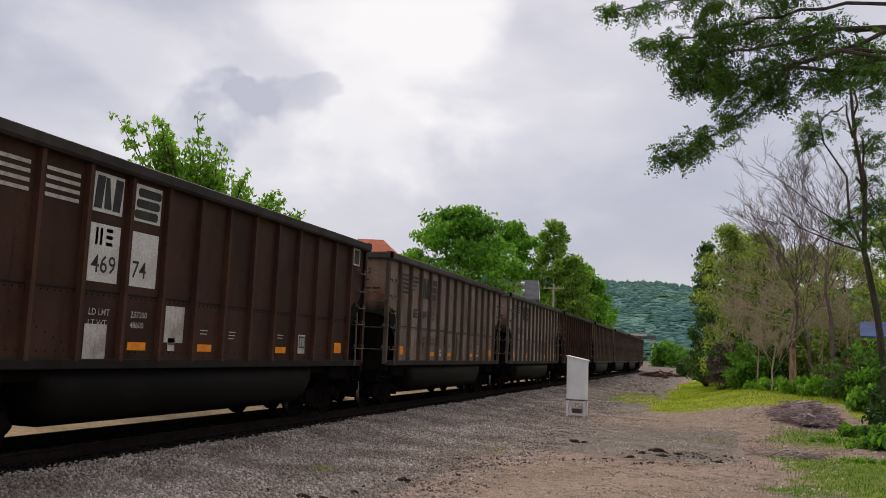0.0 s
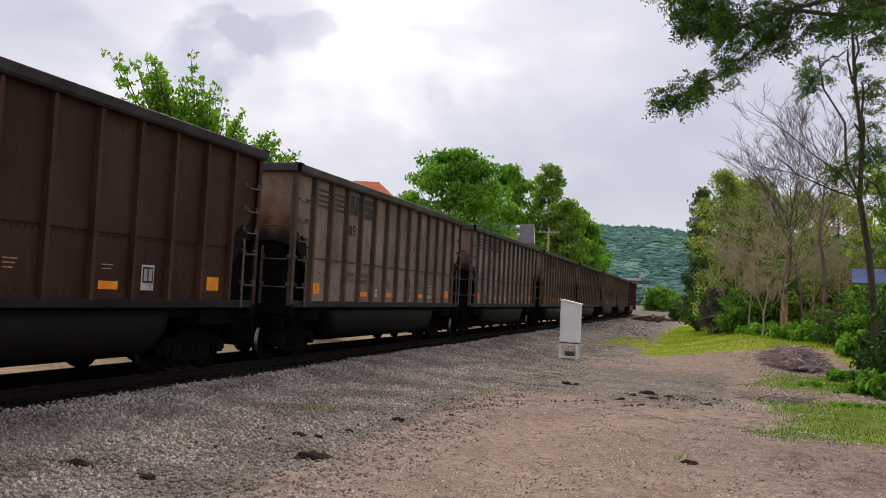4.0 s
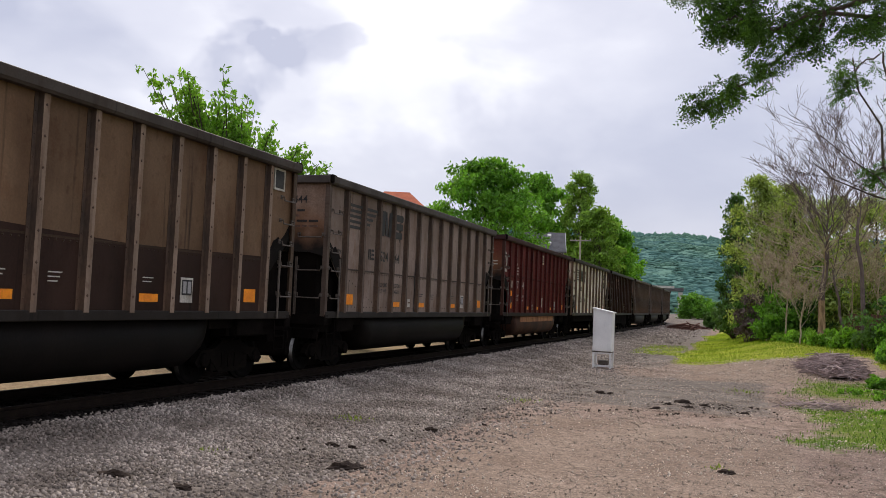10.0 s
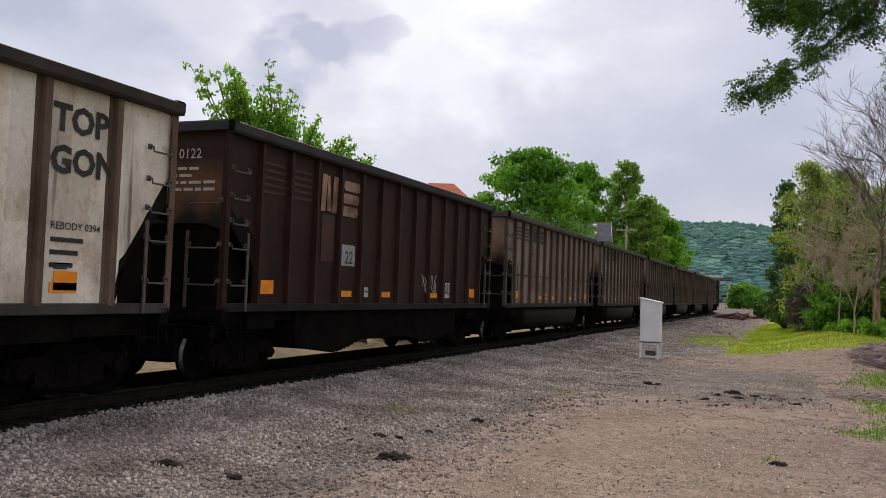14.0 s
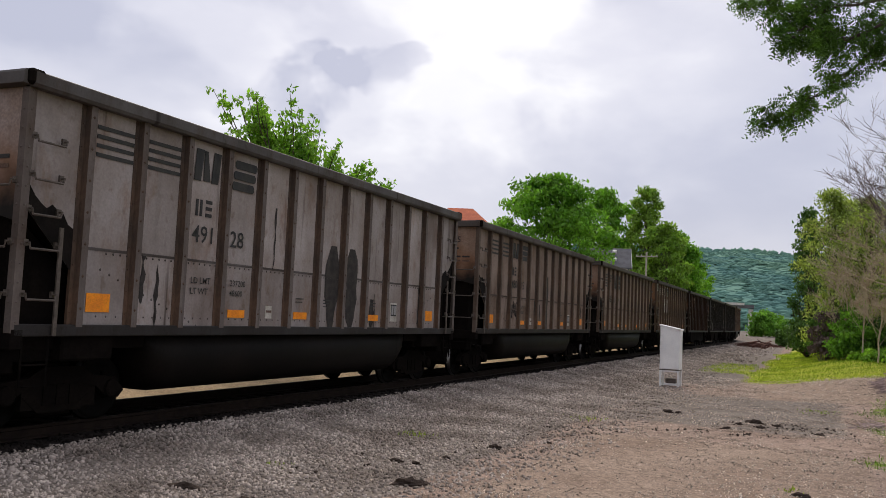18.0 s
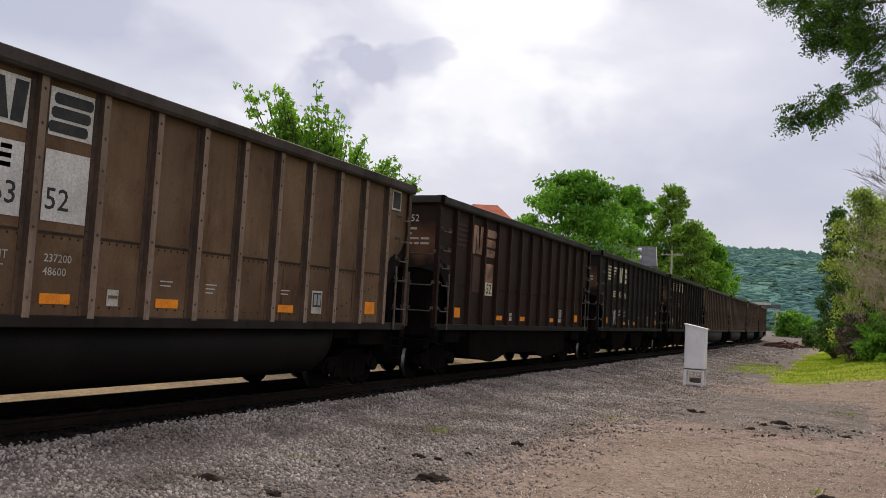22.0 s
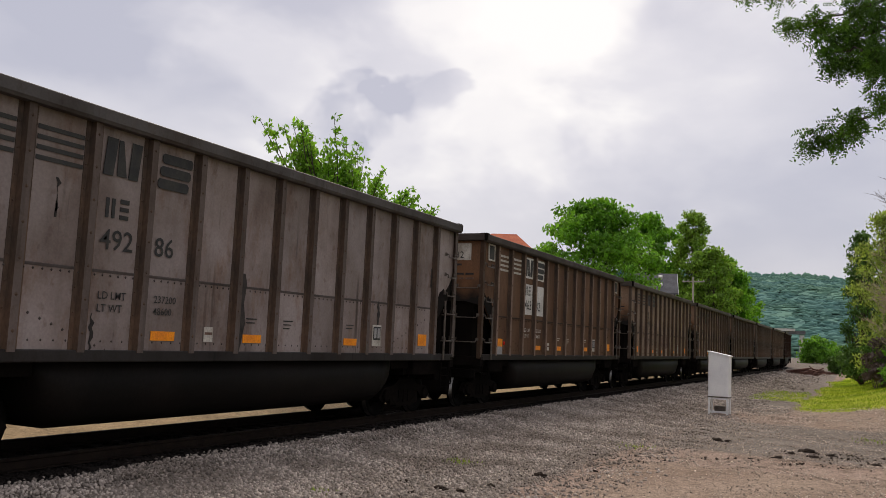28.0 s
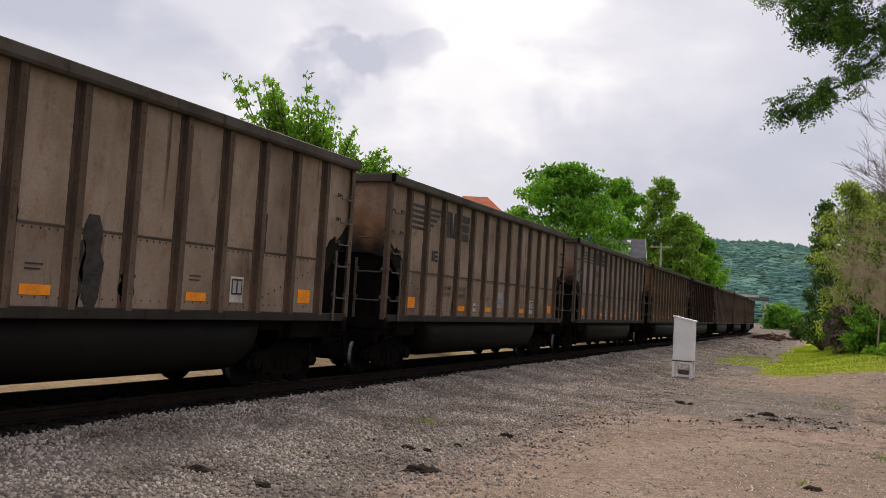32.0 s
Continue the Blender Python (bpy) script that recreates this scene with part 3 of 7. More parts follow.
# ---------------- lie of the land ----------------
TRACK_X, CURVE_Y, CURVE_R, CURVE_END = -10.35, 113.0, 265.0, 0.62


def track_at(s):
    """Place and heading (degrees) of the track's centre line, s metres from the point beside the camera."""
    if s < CURVE_Y:
        return TRACK_X, s, 0.0
    a = min((s - CURVE_Y) / CURVE_R, CURVE_END)
    x = TRACK_X - CURVE_R * (1 - math.cos(a))
    y = CURVE_Y + CURVE_R * math.sin(a)
    rest = max(0.0, s - CURVE_Y - CURVE_R * CURVE_END)
    return x - rest * math.sin(a), y + rest * math.cos(a), math.degrees(a)


def track_side(x, y):
    """Signed distance from the centre line, positive on the camera's side."""
    if y < CURVE_Y:
        return x - TRACK_X
    cx, cy = TRACK_X - CURVE_R, CURVE_Y
    a = math.atan2(y - cy, x - cx)
    if a <= CURVE_END:
        return math.hypot(x - cx, y - cy) - CURVE_R
    ex, ey, _ = track_at(CURVE_Y + CURVE_R * CURVE_END)
    return (x - ex) * math.cos(CURVE_END) + (y - ey) * math.sin(CURVE_END)


def steps(v, table):
    if v <= table[0][0]:
        return table[0][1]
    for (a, za), (b, zb) in zip(table, table[1:]):
        if v <= b:
            k = (v - a) / (b - a)
            return za + (zb - za) * k * k * (3 - 2 * k)
    return table[-1][1]


BALLAST = ((-60, 2.2), (-22, 2.0), (-9, 0.75), (-4.6, -0.45), (-3.2, -0.5), (-1.65, -0.22), (1.0, -0.2), (1.7, -0.2), (2.9, -0.38), (5.5, -0.51), (9, -0.52))


def land(x, y):
    d = track_side(x, y)
    z = steps(d, BALLAST)
    if d > 6:
        far = min(max((y - 20) / 35, 0), 1)
        z += steps(x, ((-2.2, 0), (3.2, 0.85), (9, 1.25), (14, 1.5), (60, 2.5))) * far * far * (3 - 2 * far)
        z += steps(x, ((4, 0), (9, 0.4), (40, 1.5))) * (1 - far)
        z += steps(y, ((60, 0), (150, 0.5), (260, 1.0)))
        z += 0.05 * noise.noise((x * 0.35, y * 0.35, 0)) + 0.02 * noise.noise((x * 1.7, y * 1.7, 3))
    elif d < -5:
        z += 0.25 * noise.noise((x * 0.3, y * 0.3, 7))
    return z


def spaced(a, b, near, small, grow, cap):
    """Grid lines, dense round near."""
    out = [near]
    for sign, end in ((1, b), (-1, a)):
        p, st = near, small
        while sign * (end - p) > 0:
            p += sign * st
            st = min(st * grow, cap)
            out.append(p)
    return sorted(out)


def soft(v, a, b):
    k = min(max((v - a) / (b - a), 0.0), 1.0)
    return k * k * (3 - 2 * k)


def meadow_edge(x):
    """Where the meadow begins behind the bare patch of the lot."""
    return 37.4 + max(x + 2.5, 0) * 0.35


def turf_at(x, y):
    """How grassy the lot is: a meadow strip by the far track, a verge on the right, a fringe before the meadow."""
    left_rim = -2.4 + soft(y, 60, 110) * 0.9 + 0.8 * noise.noise((y * 0.12, 4, 1))
    meadow = soft(y, meadow_edge(x) - 1, meadow_edge(x) + 2) * soft(x, left_rim - 0.9, left_rim + 0.6)
    fringe = (0.62 + 0.3 * noise.noise((x * 0.9, y * 0.3, 8))) * soft(y, 43, 46) * (1 - soft(y, 54, 60)) * soft(x, -5.6, -4.9) * (1 - soft(x, -3.2, -2.4))
    verge_edge = 0.55 + 0.03 * (y - 16) + 0.35 * math.sin(y * 0.7) + 0.3 * noise.noise((x * 0.8, y * 0.5, 2))
    verge = (0.74 + 0.3 * noise.noise((x * 0.7, y * 0.35, 6))) * soft(x, verge_edge, verge_edge + 1.1) * soft(y, 14.5, 17.5) * (1 - soft(y, 22.5, 24) * (1 - soft(y, 25, 26.5)) * 0.7) * (1 - soft(y, 29, 32) * (1 - soft(x, 4.6, 5.6)))
    wild = soft(x, 6, 8)
    left = 0.75 * (1 - soft(x, -34, -26))
    return max(meadow, fringe, verge, wild, left)


def build_ground():
    xs = spaced(-2600, 2600, -4.0, 0.3, 1.045, 220)
    ys = spaced(-2600, 3200, 14.0, 0.42, 1.04, 220)
    vs = [(x, y, land(x, y)) for y in ys for x in xs]
    nx = len(xs)
    fs = [(j * nx + i, j * nx + i + 1, (j + 1) * nx + i + 1, (j + 1) * nx + i) for j in range(len(ys) - 1) for i in range(nx - 1)]
    me = Shape().add(vs, fs).mesh("ground", DIRT, True)
    side = [track_side(x, y) for x, y, _ in vs]
    layers = {
        "gravel": [max(soft(d, -4, -2) * (1 - soft(d, 4.8, 6.4)), 0.66 * soft(y, 18.5, 21) * (1 - soft(y, 29, 33)) * soft(d, 5, 6) * (1 - soft(x, 0.4, 2)), 0.9 * soft(y, 33, 36) * soft(d, 5, 6) * (1 - soft(x, -3.2, -2.0))) for (x, y, z), d in zip(vs, side)],
        "turf": [turf_at(x, y) for x, y, z in vs],
        "bank": [soft(-d, 2.6, 4.2) * (1 - soft(-d, 16, 24)) for d in side],
        "sand": [max(soft(y, 27.5, 31) * (1 - soft(y, meadow_edge(x) - 2, meadow_edge(x) + 1)) * soft(x, -2.5, -1.2) * (1 - soft(x, 2.2, 3.2)), 0.85 * soft(x, -4.9, -3.4) * (1 - soft(x, 0.4, 1.6)) * (1 - soft(y, 16.5, 19))) for x, y, z in vs],
        # where the painted verge shade lies
        "verge_shade": [soft(x, -0.5, 0.8) * (1 - soft(y, 30, 35)) for x, y, z in vs],
        # band of painted shade and grease along the track
        "oil_shade": [1 - soft(abs(d), 1.15, 1.55) for d in side],
    }
    for name, values in layers.items():
        me.attributes.new(name, 'FLOAT', 'POINT').data.foreach_set("value", values)
    return thing("ground", "dry dirt and gravel lot with grassy verges beside the track bed", "ground", kind="structure", data=me)


build_ground()


# ---------------- track ----------------
def build_track():
    head = [(-0.036, 0.0), (0.036, 0.0), (0.036, -0.035), (0.01, -0.05), (0.01, -0.14), (0.07, -0.155), (0.07, -0.172), (-0.07, -0.172), (-0.07, -0.155), (-0.01, -0.14), (-0.01, -0.05), (-0.036, -0.035)]
    for side in (-0.755, 0.755):
        vs, fs, n = [], [], len(head)
        ss = [-120, CURVE_Y] + [CURVE_Y + 6 * i for i in range(1, 60)] + [800]
        for s in ss:
            x, y, a = track_at(s)
            c, q = math.cos(radians(a)), math.sin(radians(a))
            vs += [(x + (side + u) * c, y + (side + u) * q, w) for u, w in head]
        for i in range(len(ss) - 1):
            fs += [(i * n + k, i * n + (k + 1) % n, (i + 1) * n + (k + 1) % n, (i + 1) * n + k) for k in range(n)]
        thing("rail", "rusty steel rail on wooden ties, coloured near black as shaded", "rail", group="rails of the track", kind="structure", data=Shape().add(vs, fs).mesh("rail", RAILRUST))
    ties = thing("railway_ties", "row of creosoted wooden ties, blackened as shaded, in grey ballast", "railway ties", kind="structure")
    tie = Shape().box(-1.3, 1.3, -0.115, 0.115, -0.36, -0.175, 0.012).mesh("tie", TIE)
    for i in range(260):
        s = -6 + 0.5 * i
        x, y, a = track_at(s)
        t = part("tie", tie, None, ties, at=(x, y, random.uniform(-0.012, 0.004)))
        t.rotation_euler = (0, 0, radians(a + random.uniform(-0.8, 0.8)))


build_track()


# ---------------- loose stones ----------------
def stones(name, label, places, sizes, mat, seed):
    """Many angular stones in one mesh: jittered boxes, half sunk."""
    rng = np.random.default_rng(seed)
    n = len(places)
    cube = np.array([(x, y, z) for z in (-1, 1) for y in (-1, 1) for x in (-1, 1)], float)
    p = cube[None] * rng.uniform(0.32, 1.0, (n, 1, 3)) * (1 + rng.uniform(-0.35, 0.2, (n, 8, 3)))
    q = rng.normal(size=(n, 4))
    q /= np.linalg.norm(q, axis=1)[:, None]
    w, x, y, z = q.T
    rot = np.stack([np.stack([1 - 2 * (y * y + z * z), 2 * (x * y - w * z), 2 * (x * z + w * y)], -1),
                    np.stack([2 * (x * y + w * z), 1 - 2 * (x * x + z * z), 2 * (y * z - w * x)], -1),
                    np.stack([2 * (x * z - w * y), 2 * (y * z + w * x), 1 - 2 * (x * x + y * y)], -1)], 1)
    p = np.einsum('nij,nkj->nki', rot, p) * np.asarray(sizes)[:, None, None] + np.asarray(places)[:, None, :]
    me = bpy.data.meshes.new(name)
    me.vertices.add(8 * n)
    me.vertices.foreach_set("co", p.reshape(-1))
    f = np.array([(0, 2, 3, 1), (4, 5, 7, 6), (0, 1, 5, 4), (2, 6, 7, 3), (0, 4, 6, 2), (1, 3, 7, 5)])
    idx = (np.arange(n)[:, None, None] * 8 + f[None]).reshape(-1)
    me.loops.add(len(idx))
    me.loops.foreach_set("vertex_index", idx.astype(np.int32))
    me.polygons.add(6 * n)
    me.polygons.foreach_set("loop_start", np.arange(0, 24 * n, 4, dtype=np.int32))
    me.polygons.foreach_set("loop_total", np.full(6 * n, 4, dtype=np.int32))
    me.materials.append(mat)
    me.update(calc_edges=True)
    return tagged(new(name, me), label, "stones", kind="stuff")


def build_stones():
    rng = random.Random(8)
    out, size, oil_shaded, osize = [], [], [], []
    for y0, y1, per, s0, s1 in ((4, 16, 470, 0.013, 0.03), (16, 30, 290, 0.015, 0.032), (30, 60, 95, 0.024, 0.044), (60, 125, 14, 0.045, 0.085)):
        for _ in range(int((y1 - y0) * 5.8 * per)):
            d, y = rng.uniform(0.95, 7.2), rng.uniform(y0, y1)
            if d > 4.2 and rng.random() < ((d - 4.2) / 3.0) ** 0.7:
                continue
            x = track_at(y)[0] + d
            edge = 1.32 + 0.22 * noise.noise((y * 0.5, 1.5, 0)) + rng.uniform(-0.12, 0.12)
            s = rng.uniform(s0, s1) * (1.25 if rng.random() < 0.06 else 1)
            (oil_shaded if d < edge else out).append((x, y, land(x, y) + s * 0.2))
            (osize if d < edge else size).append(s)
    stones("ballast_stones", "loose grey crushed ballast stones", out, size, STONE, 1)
    # more stones in the shade-black colour, between the rails
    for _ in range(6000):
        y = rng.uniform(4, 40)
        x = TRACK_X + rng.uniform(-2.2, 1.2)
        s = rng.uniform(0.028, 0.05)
        oil_shaded.append((x, y, land(x, y) + s * 0.2))
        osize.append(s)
    stones("oily_ballast", "greasy black ballast stones, darkened for the train's shade", oil_shaded, osize, OIL_SHADED, 2)
    peb, ps = [], []
    for _ in range(52000):
        y = 6.5 + 34 * rng.random() ** 1.5
        x = rng.uniform(-5.6, 4.5)
        if noise.noise((x * 0.5, y * 0.35, 9)) < -0.12 and rng.random() < 0.75:
            continue
        s = rng.uniform(0.005, 0.013) * (1.7 if rng.random() < 0.08 else 1) * (0.8 + y / 50)
        peb.append((x, y, land(x, y) + s * 0.3))
        ps.append(s)
    stones("pebbles", "scattered small pebbles on the dirt", peb, ps, PEBBLE, 3)


build_stones()

# ---------------- the coal train ----------------
HALF, WIDE, SILL, TOP = 6.94, 1.6, 1.29, 4.46
TRUCK_Y = 5.6
FOOT = 1.04     # from the end to the first rib
GREY, GREY2, PALE, SAND = (0.272, 0.227, 0.218), (0.263, 0.201, 0.169), (0.345, 0.305, 0.295), (0.285, 0.212, 0.164)
RUSTY, UMBER = (0.40, 0.215, 0.105), (0.057, 0.026, 0.0165)
BROWN, TAN, DARK, INK = (0.135, 0.073, 0.042), (0.165, 0.102, 0.06), (0.035, 0.0165, 0.0112), (0.0165, 0.0135, 0.012)
RED, BONE = (0.118, 0.0145, 0.0125), (0.80, 0.735, 0.625)


def rib_places(n):
    r = HALF - (FOOT if n > 12 else 1.24)
    return [-r + 2 * r * i / (n - 1) for i in range(n)]


def lift(z):
    """Marks keep their share of the side's height."""
    return SILL + (z - 1.28) * (TOP - SILL) / 3.06


_lettering = {}


def lettering(text, high):
    """Flat letters of the built-in font, facing +x, reading towards +y, origin at the lower left."""
    if (text, high) not in _lettering:
        cu = bpy.data.curves.new("lettering", 'FONT')
        cu.body, cu.size, cu.resolution_u, cu.offset = text, high * 1.42, 2, high * (0.05 if text.isalpha() else 0.008)
        ob = bpy.data.objects.new("lettering", cu)
        me = bpy.data.meshes.new_from_object(ob)
        bpy.data.objects.remove(ob)
        me.transform(Matrix(((0, 0, 1, 0), (1, 0, 0, 0), (0, 1, 0, 0), (0, 0, 0, 1))))
        _lettering[(text, high)] = me
    return _lettering[(text, high)]


def plate(y0, y1, z0, z1, lean=0.0, thick=0.006):
    """A thin painted panel on the side that faces +x; lean shifts its top along y."""
    return Shape().prism([(y0, z0), (y1, z0), (y1 + lean, z1), (y0 + lean, z1)], 'x', 0, thick)


MESHES = {}


def shared(key, make, mat, smooth=False):
    if key not in MESHES:
        MESHES[key] = make().mesh(key.split("/")[0], mat, smooth)
    return MESHES[key]


def sheet_outline(side):
    a, z0, z1 = HALF - 0.08, SILL + 0.05, TOP - 0.14
    r = HALF - FOOT
    return [(-r, z0), (r, z0), (r, 1.98), (a, 2.9), (a, z1), (-a, z1), (-a, 2.9), (-r, 1.98)]


def rivet(s, x, y, z, r=0.022):
    s.add([(x, y - r, z), (x, y, z - r), (x, y + r, z), (x, y, z + r), (x + 0.014, y, z)], [(0, 1, 4), (1, 2, 4), (2, 3, 4), (3, 0, 4)])


def make_rib():
    # hat section with a riveted flange on each side
    s = Shape().prism([(-0.03, -0.135), (0.014, -0.135), (0.014, -0.07), (0.095, -0.055), (0.095, 0.055), (0.014, 0.07), (0.014, 0.135), (-0.03, 0.135)], 'z', SILL + 0.06, TOP - 0.15)
    for i in range(9):
        for y in (-0.105, 0.105):
            rivet(s, 0.014, y, SILL + 0.25 + 0.31 * i)
    for i in range(7):
        rivet(s, 0.095, 0.0, SILL + 0.3 + 0.42 * i, 0.026)
    return s


def make_seam():
    """A lap joint along the side, with a row of rivets between the ribs."""
    s = Shape().prism([(0, 2.37), (0.008, 2.37), (0.008, 2.40), (0, 2.41)], 'y', -HALF + 1.08, HALF - 1.08)
    y = -HALF + 1.5
    while y < HALF - 1.4:
        rivet(s, 0.006, y, 2.34, 0.021)
        y += 0.13
    return s


def riveted_post(me):
    """Adds two rows of rivets to the corner post's outer faces."""
    s = Shape().add([v.co[:] for v in me.vertices], [tuple(p.vertices) for p in me.polygons])
    for i in range(13):
        z = SILL + 0.12 + 0.235 * i
        rivet(s, 0.02, 0.04, z, 0.024)
        r = 0.024
        s.add([(-0.045 - r, -0.02, z), (-0.045, -0.02, z - r), (-0.045 + r, -0.02, z), (-0.045, -0.02, z + r), (-0.045, -0.036, z)], [(0, 1, 4), (1, 2, 4), (2, 3, 4), (3, 0, 4)])
    out = s.mesh("corner_post", PAINT)
    out["riveted"] = True
    MESHES["corner_post"] = out
    return out


def make_soot(drop=0.7):
    """Soot over the corner above the end slope; drop: how far its ragged upper limit falls towards the first rib."""
    rng = random.Random(6)
    r = HALF - FOOT
    low = [(r + 0.03, 1.97), (HALF - 0.1, 2.85)]
    top = []
    for i in range(13):
        k = i / 12
        if drop:
            top.append((HALF - 0.1 - k * 1.07, 3.12 - drop * k + rng.uniform(-0.05, 0.07) - 0.05 * math.sin(k * 9)))
        else:
            top.append((HALF - 0.1 - k * 1.0, 3.2 - 1.6 * k ** 1.3 + rng.uniform(-0.03, 0.05)))
    if not drop:
        low = [(r - 0.04, 1.36), (r + 0.03, 1.97), (HALF - 0.1, 2.85)]
    return Shape().prism(low + top, 'x', 0, 0.004)


def make_foot_rivets():
    s = Shape()
    y = -HALF + 1.4
    while y < HALF - 1.4:
        rivet(s, 0.0, y, SILL + 0.2, 0.018)
        y += 0.18
    for g in (-1, 1):
        for i in range(13):
            rivet(s, 0.0, g * (HALF - 1.42 - 0.17 * i), 2.12 - 0.062 * i, 0.024)
    return s


def rusty_rib():
    """The rib keeps its paint on the outer face; its flanges have rusted."""
    if "rib" not in MESHES:
        me = make_rib().mesh("rib", PAINT)
        me.materials.append(RIBEDGE)
        for p in me.polygons:
            p.material_index = 0 if p.center.x > 0.0949 and p.normal.x > 0.99 else 1
        MESHES["rib"] = me
    return MESHES["rib"]


def make_slim_rib():
    return Shape().prism([(-0.03, -0.05), (0.10, -0.04), (0.10, 0.04), (-0.03, 0.05)], 'z', SILL + 0.06, TOP - 0.15)


def make_chord():
    return Shape().prism([(0.07, TOP - 0.2), (0.1, TOP - 0.16), (0.1, TOP - 0.02), (0.06, TOP), (-0.08, TOP), (-0.11, TOP - 0.03), (-0.11, TOP - 0.16), (-0.05, TOP - 0.2)], 'y', -HALF, HALF)


def make_end_chord():
    return Shape().prism([(0.1, TOP - 0.19), (0.1, TOP - 0.02), (0.07, TOP + 0.002), (-0.09, TOP + 0.002), (-0.11, TOP - 0.03), (-0.11, TOP - 0.17)], 'x', -WIDE - 0.02, WIDE + 0.02)


def make_tub():
    s = Shape()
    prof = [(1.45, 1.3), (1.45, 0.78), (1.38, 0.56), (1.22, 0.43), (0.95, 0.36), (0.2, 0.36), (0.2, 1.3)]
    full = prof[:-1] + [(-x, z) for x, z in reversed(prof[:-1])]
    n = len(full)
    rows = [(-4.35, 0.35), (-4.2, 0.75), (-3.85, 1.0), (3.85, 1.0), (4.2, 0.75), (4.35, 0.35)]
    vs, fs = [], []
    for y, k in rows:
        vs += [(x * (0.9 + 0.1 * k), y, 1.3 - (1.3 - z) * k) for x, z in full]
    for i in range(len(rows) - 1):
        fs += [(i * n + a, i * n + (a + 1) % n, (i + 1) * n + (a + 1) % n, (i + 1) * n + a) for a in range(n)]
    fs += [tuple(range(n))[::-1], tuple((len(rows) - 1) * n + a for a in range(n))]
    return s.add(vs, fs)


def make_chutes(y):
    """One pair of sloping hopper pockets."""
    s = Shape()
    for x0, x1 in ((-1.45, -0.15), (0.15, 1.45)):
        top = [(x0, y - 1.75, 1.32), (x1, y - 1.75, 1.32), (x1, y + 1.75, 1.32), (x0, y + 1.75, 1.32)]
        low = [(x0 + 0.06, y - 1.1, 0.46), (x1 - 0.06, y - 1.1, 0.46), (x1 - 0.06, y + 0.7, 0.4), (x0 + 0.06, y + 0.7, 0.4)]
        s.add(top + low, [(0, 1, 2, 3), (4, 7, 6, 5), (0, 4, 5, 1), (1, 5, 6, 2), (2, 6, 7, 3), (3, 7, 4, 0)])
        s.box(x0 + 0.05, x1 - 0.05, y - 1.15, y - 0.95, 0.4, 0.62)
    return s


def make_belly():
    """Two deep hopper pockets that meet in a shallow hollow, with bolts along the lower edge."""
    edge = [(-4.35, 0.9), (-4.3, 0.54), (-2.8, 0.37), (-2.5, 0.38), (-2.0, 0.47), (-1.5, 0.60), (0.0, 0.57), (0.9, 0.57), (1.5, 0.47), (2.1, 0.38), (2.4, 0.37), (4.3, 0.54), (4.35, 0.9)]
    s = Shape().prism([(-4.35, 1.32)] + edge + [(4.35, 1.32)], 'x', -1.44, 1.44)
    for (a, za), (b, zb) in zip(edge[1:-2], edge[2:-1]):
        n = max(1, int((b - a) / 0.13))
        for i in range(n):
            k = (i + 0.5) / n
            y, z = a + (b - a) * k, za + (zb - za) * k
            s.box(1.36, 1.44, y - 0.025, y + 0.025, z - 0.03, z + 0.01)
    return s


def make_side_frame():
    # cast truck side: arched top, open window either side of the spring group
    s = Shape()
    s.prism([(-1.15, 0.42), (-0.98, 0.62), (-0.55, 0.66), (-0.3, 0.8), (0.3, 0.8), (0.55, 0.66), (0.98, 0.62), (1.15, 0.42), (1.05, 0.32), (0.8, 0.36), (0.62, 0.5), (0.36, 0.56), (-0.36, 0.56), (-0.62, 0.5), (-0.8, 0.36), (-1.05, 0.32)], 'x', -0.07, 0.07)
    s.prism([(-0.62, 0.42), (-0.36, 0.2), (0.36, 0.2), (0.62, 0.42), (0.5, 0.42), (0.3, 0.29), (-0.3, 0.29), (-0.5, 0.42)], 'x', -0.06, 0.06)
    for y in (-0.22, 0.0, 0.22):
        s.lathe([(0, 0.001), (0, 0.08), (0.001, 0.001)], sides=6, at=(-0.03, y, 0.42))
        s.box(-0.07, 0.07, y - 0.07, y + 0.07, 0.29, 0.57)
    s.box(-0.05, 0.05, -0.62, 0.62, 0.24, 0.62)
    for y in (-0.89, 0.89):
        s.lathe([(-0.08, 0.13), (0.10, 0.13), (0.12, 0.1)], sides=12, at=(0.02, y, 0.457))
    return s


def make_wheelset():
    s = Shape()
    s.lathe([(-0.95, 0.075), (0.95, 0.075)], sides=10)
    for g in (-1, 1):
        pr = [(0.69, 0.13), (0.69, 0.36), (0.69, 0.475), (0.72, 0.48), (0.735, 0.457), (0.83, 0.452), (0.83, 0.36), (0.78, 0.33), (0.77, 0.16), (0.85, 0.13), (0.85, 0.08)]
        s.lathe([(g * a, r) for a, r in (pr if g > 0 else pr)], sides=28)
    for a in range(4):
        t = math.pi / 4 + a * math.pi / 2
        for g in (-1, 1):
            s.box(g * 0.785 - 0.012, g * 0.785 + 0.012, 0.24 * math.cos(t) - 0.03, 0.24 * math.cos(t) + 0.03, 0.24 * math.sin(t) - 0.03, 0.24 * math.sin(t) + 0.03)
    return s


def worn_wheelset():
    """Wheels darkened for the shade under the car; treads and rims are polished by the rails."""
    if "wheelset" not in MESHES:
        me = make_wheelset().mesh("wheelset", WHEEL, True)
        me.materials.append(STEEL)
        for p in me.polygons:
            if math.hypot(p.center.y, p.center.z) > 0.442 and 0.735 < abs(p.center.x) < 0.829:
                p.material_index = 1
        MESHES["wheelset"] = me
    return MESHES["wheelset"]


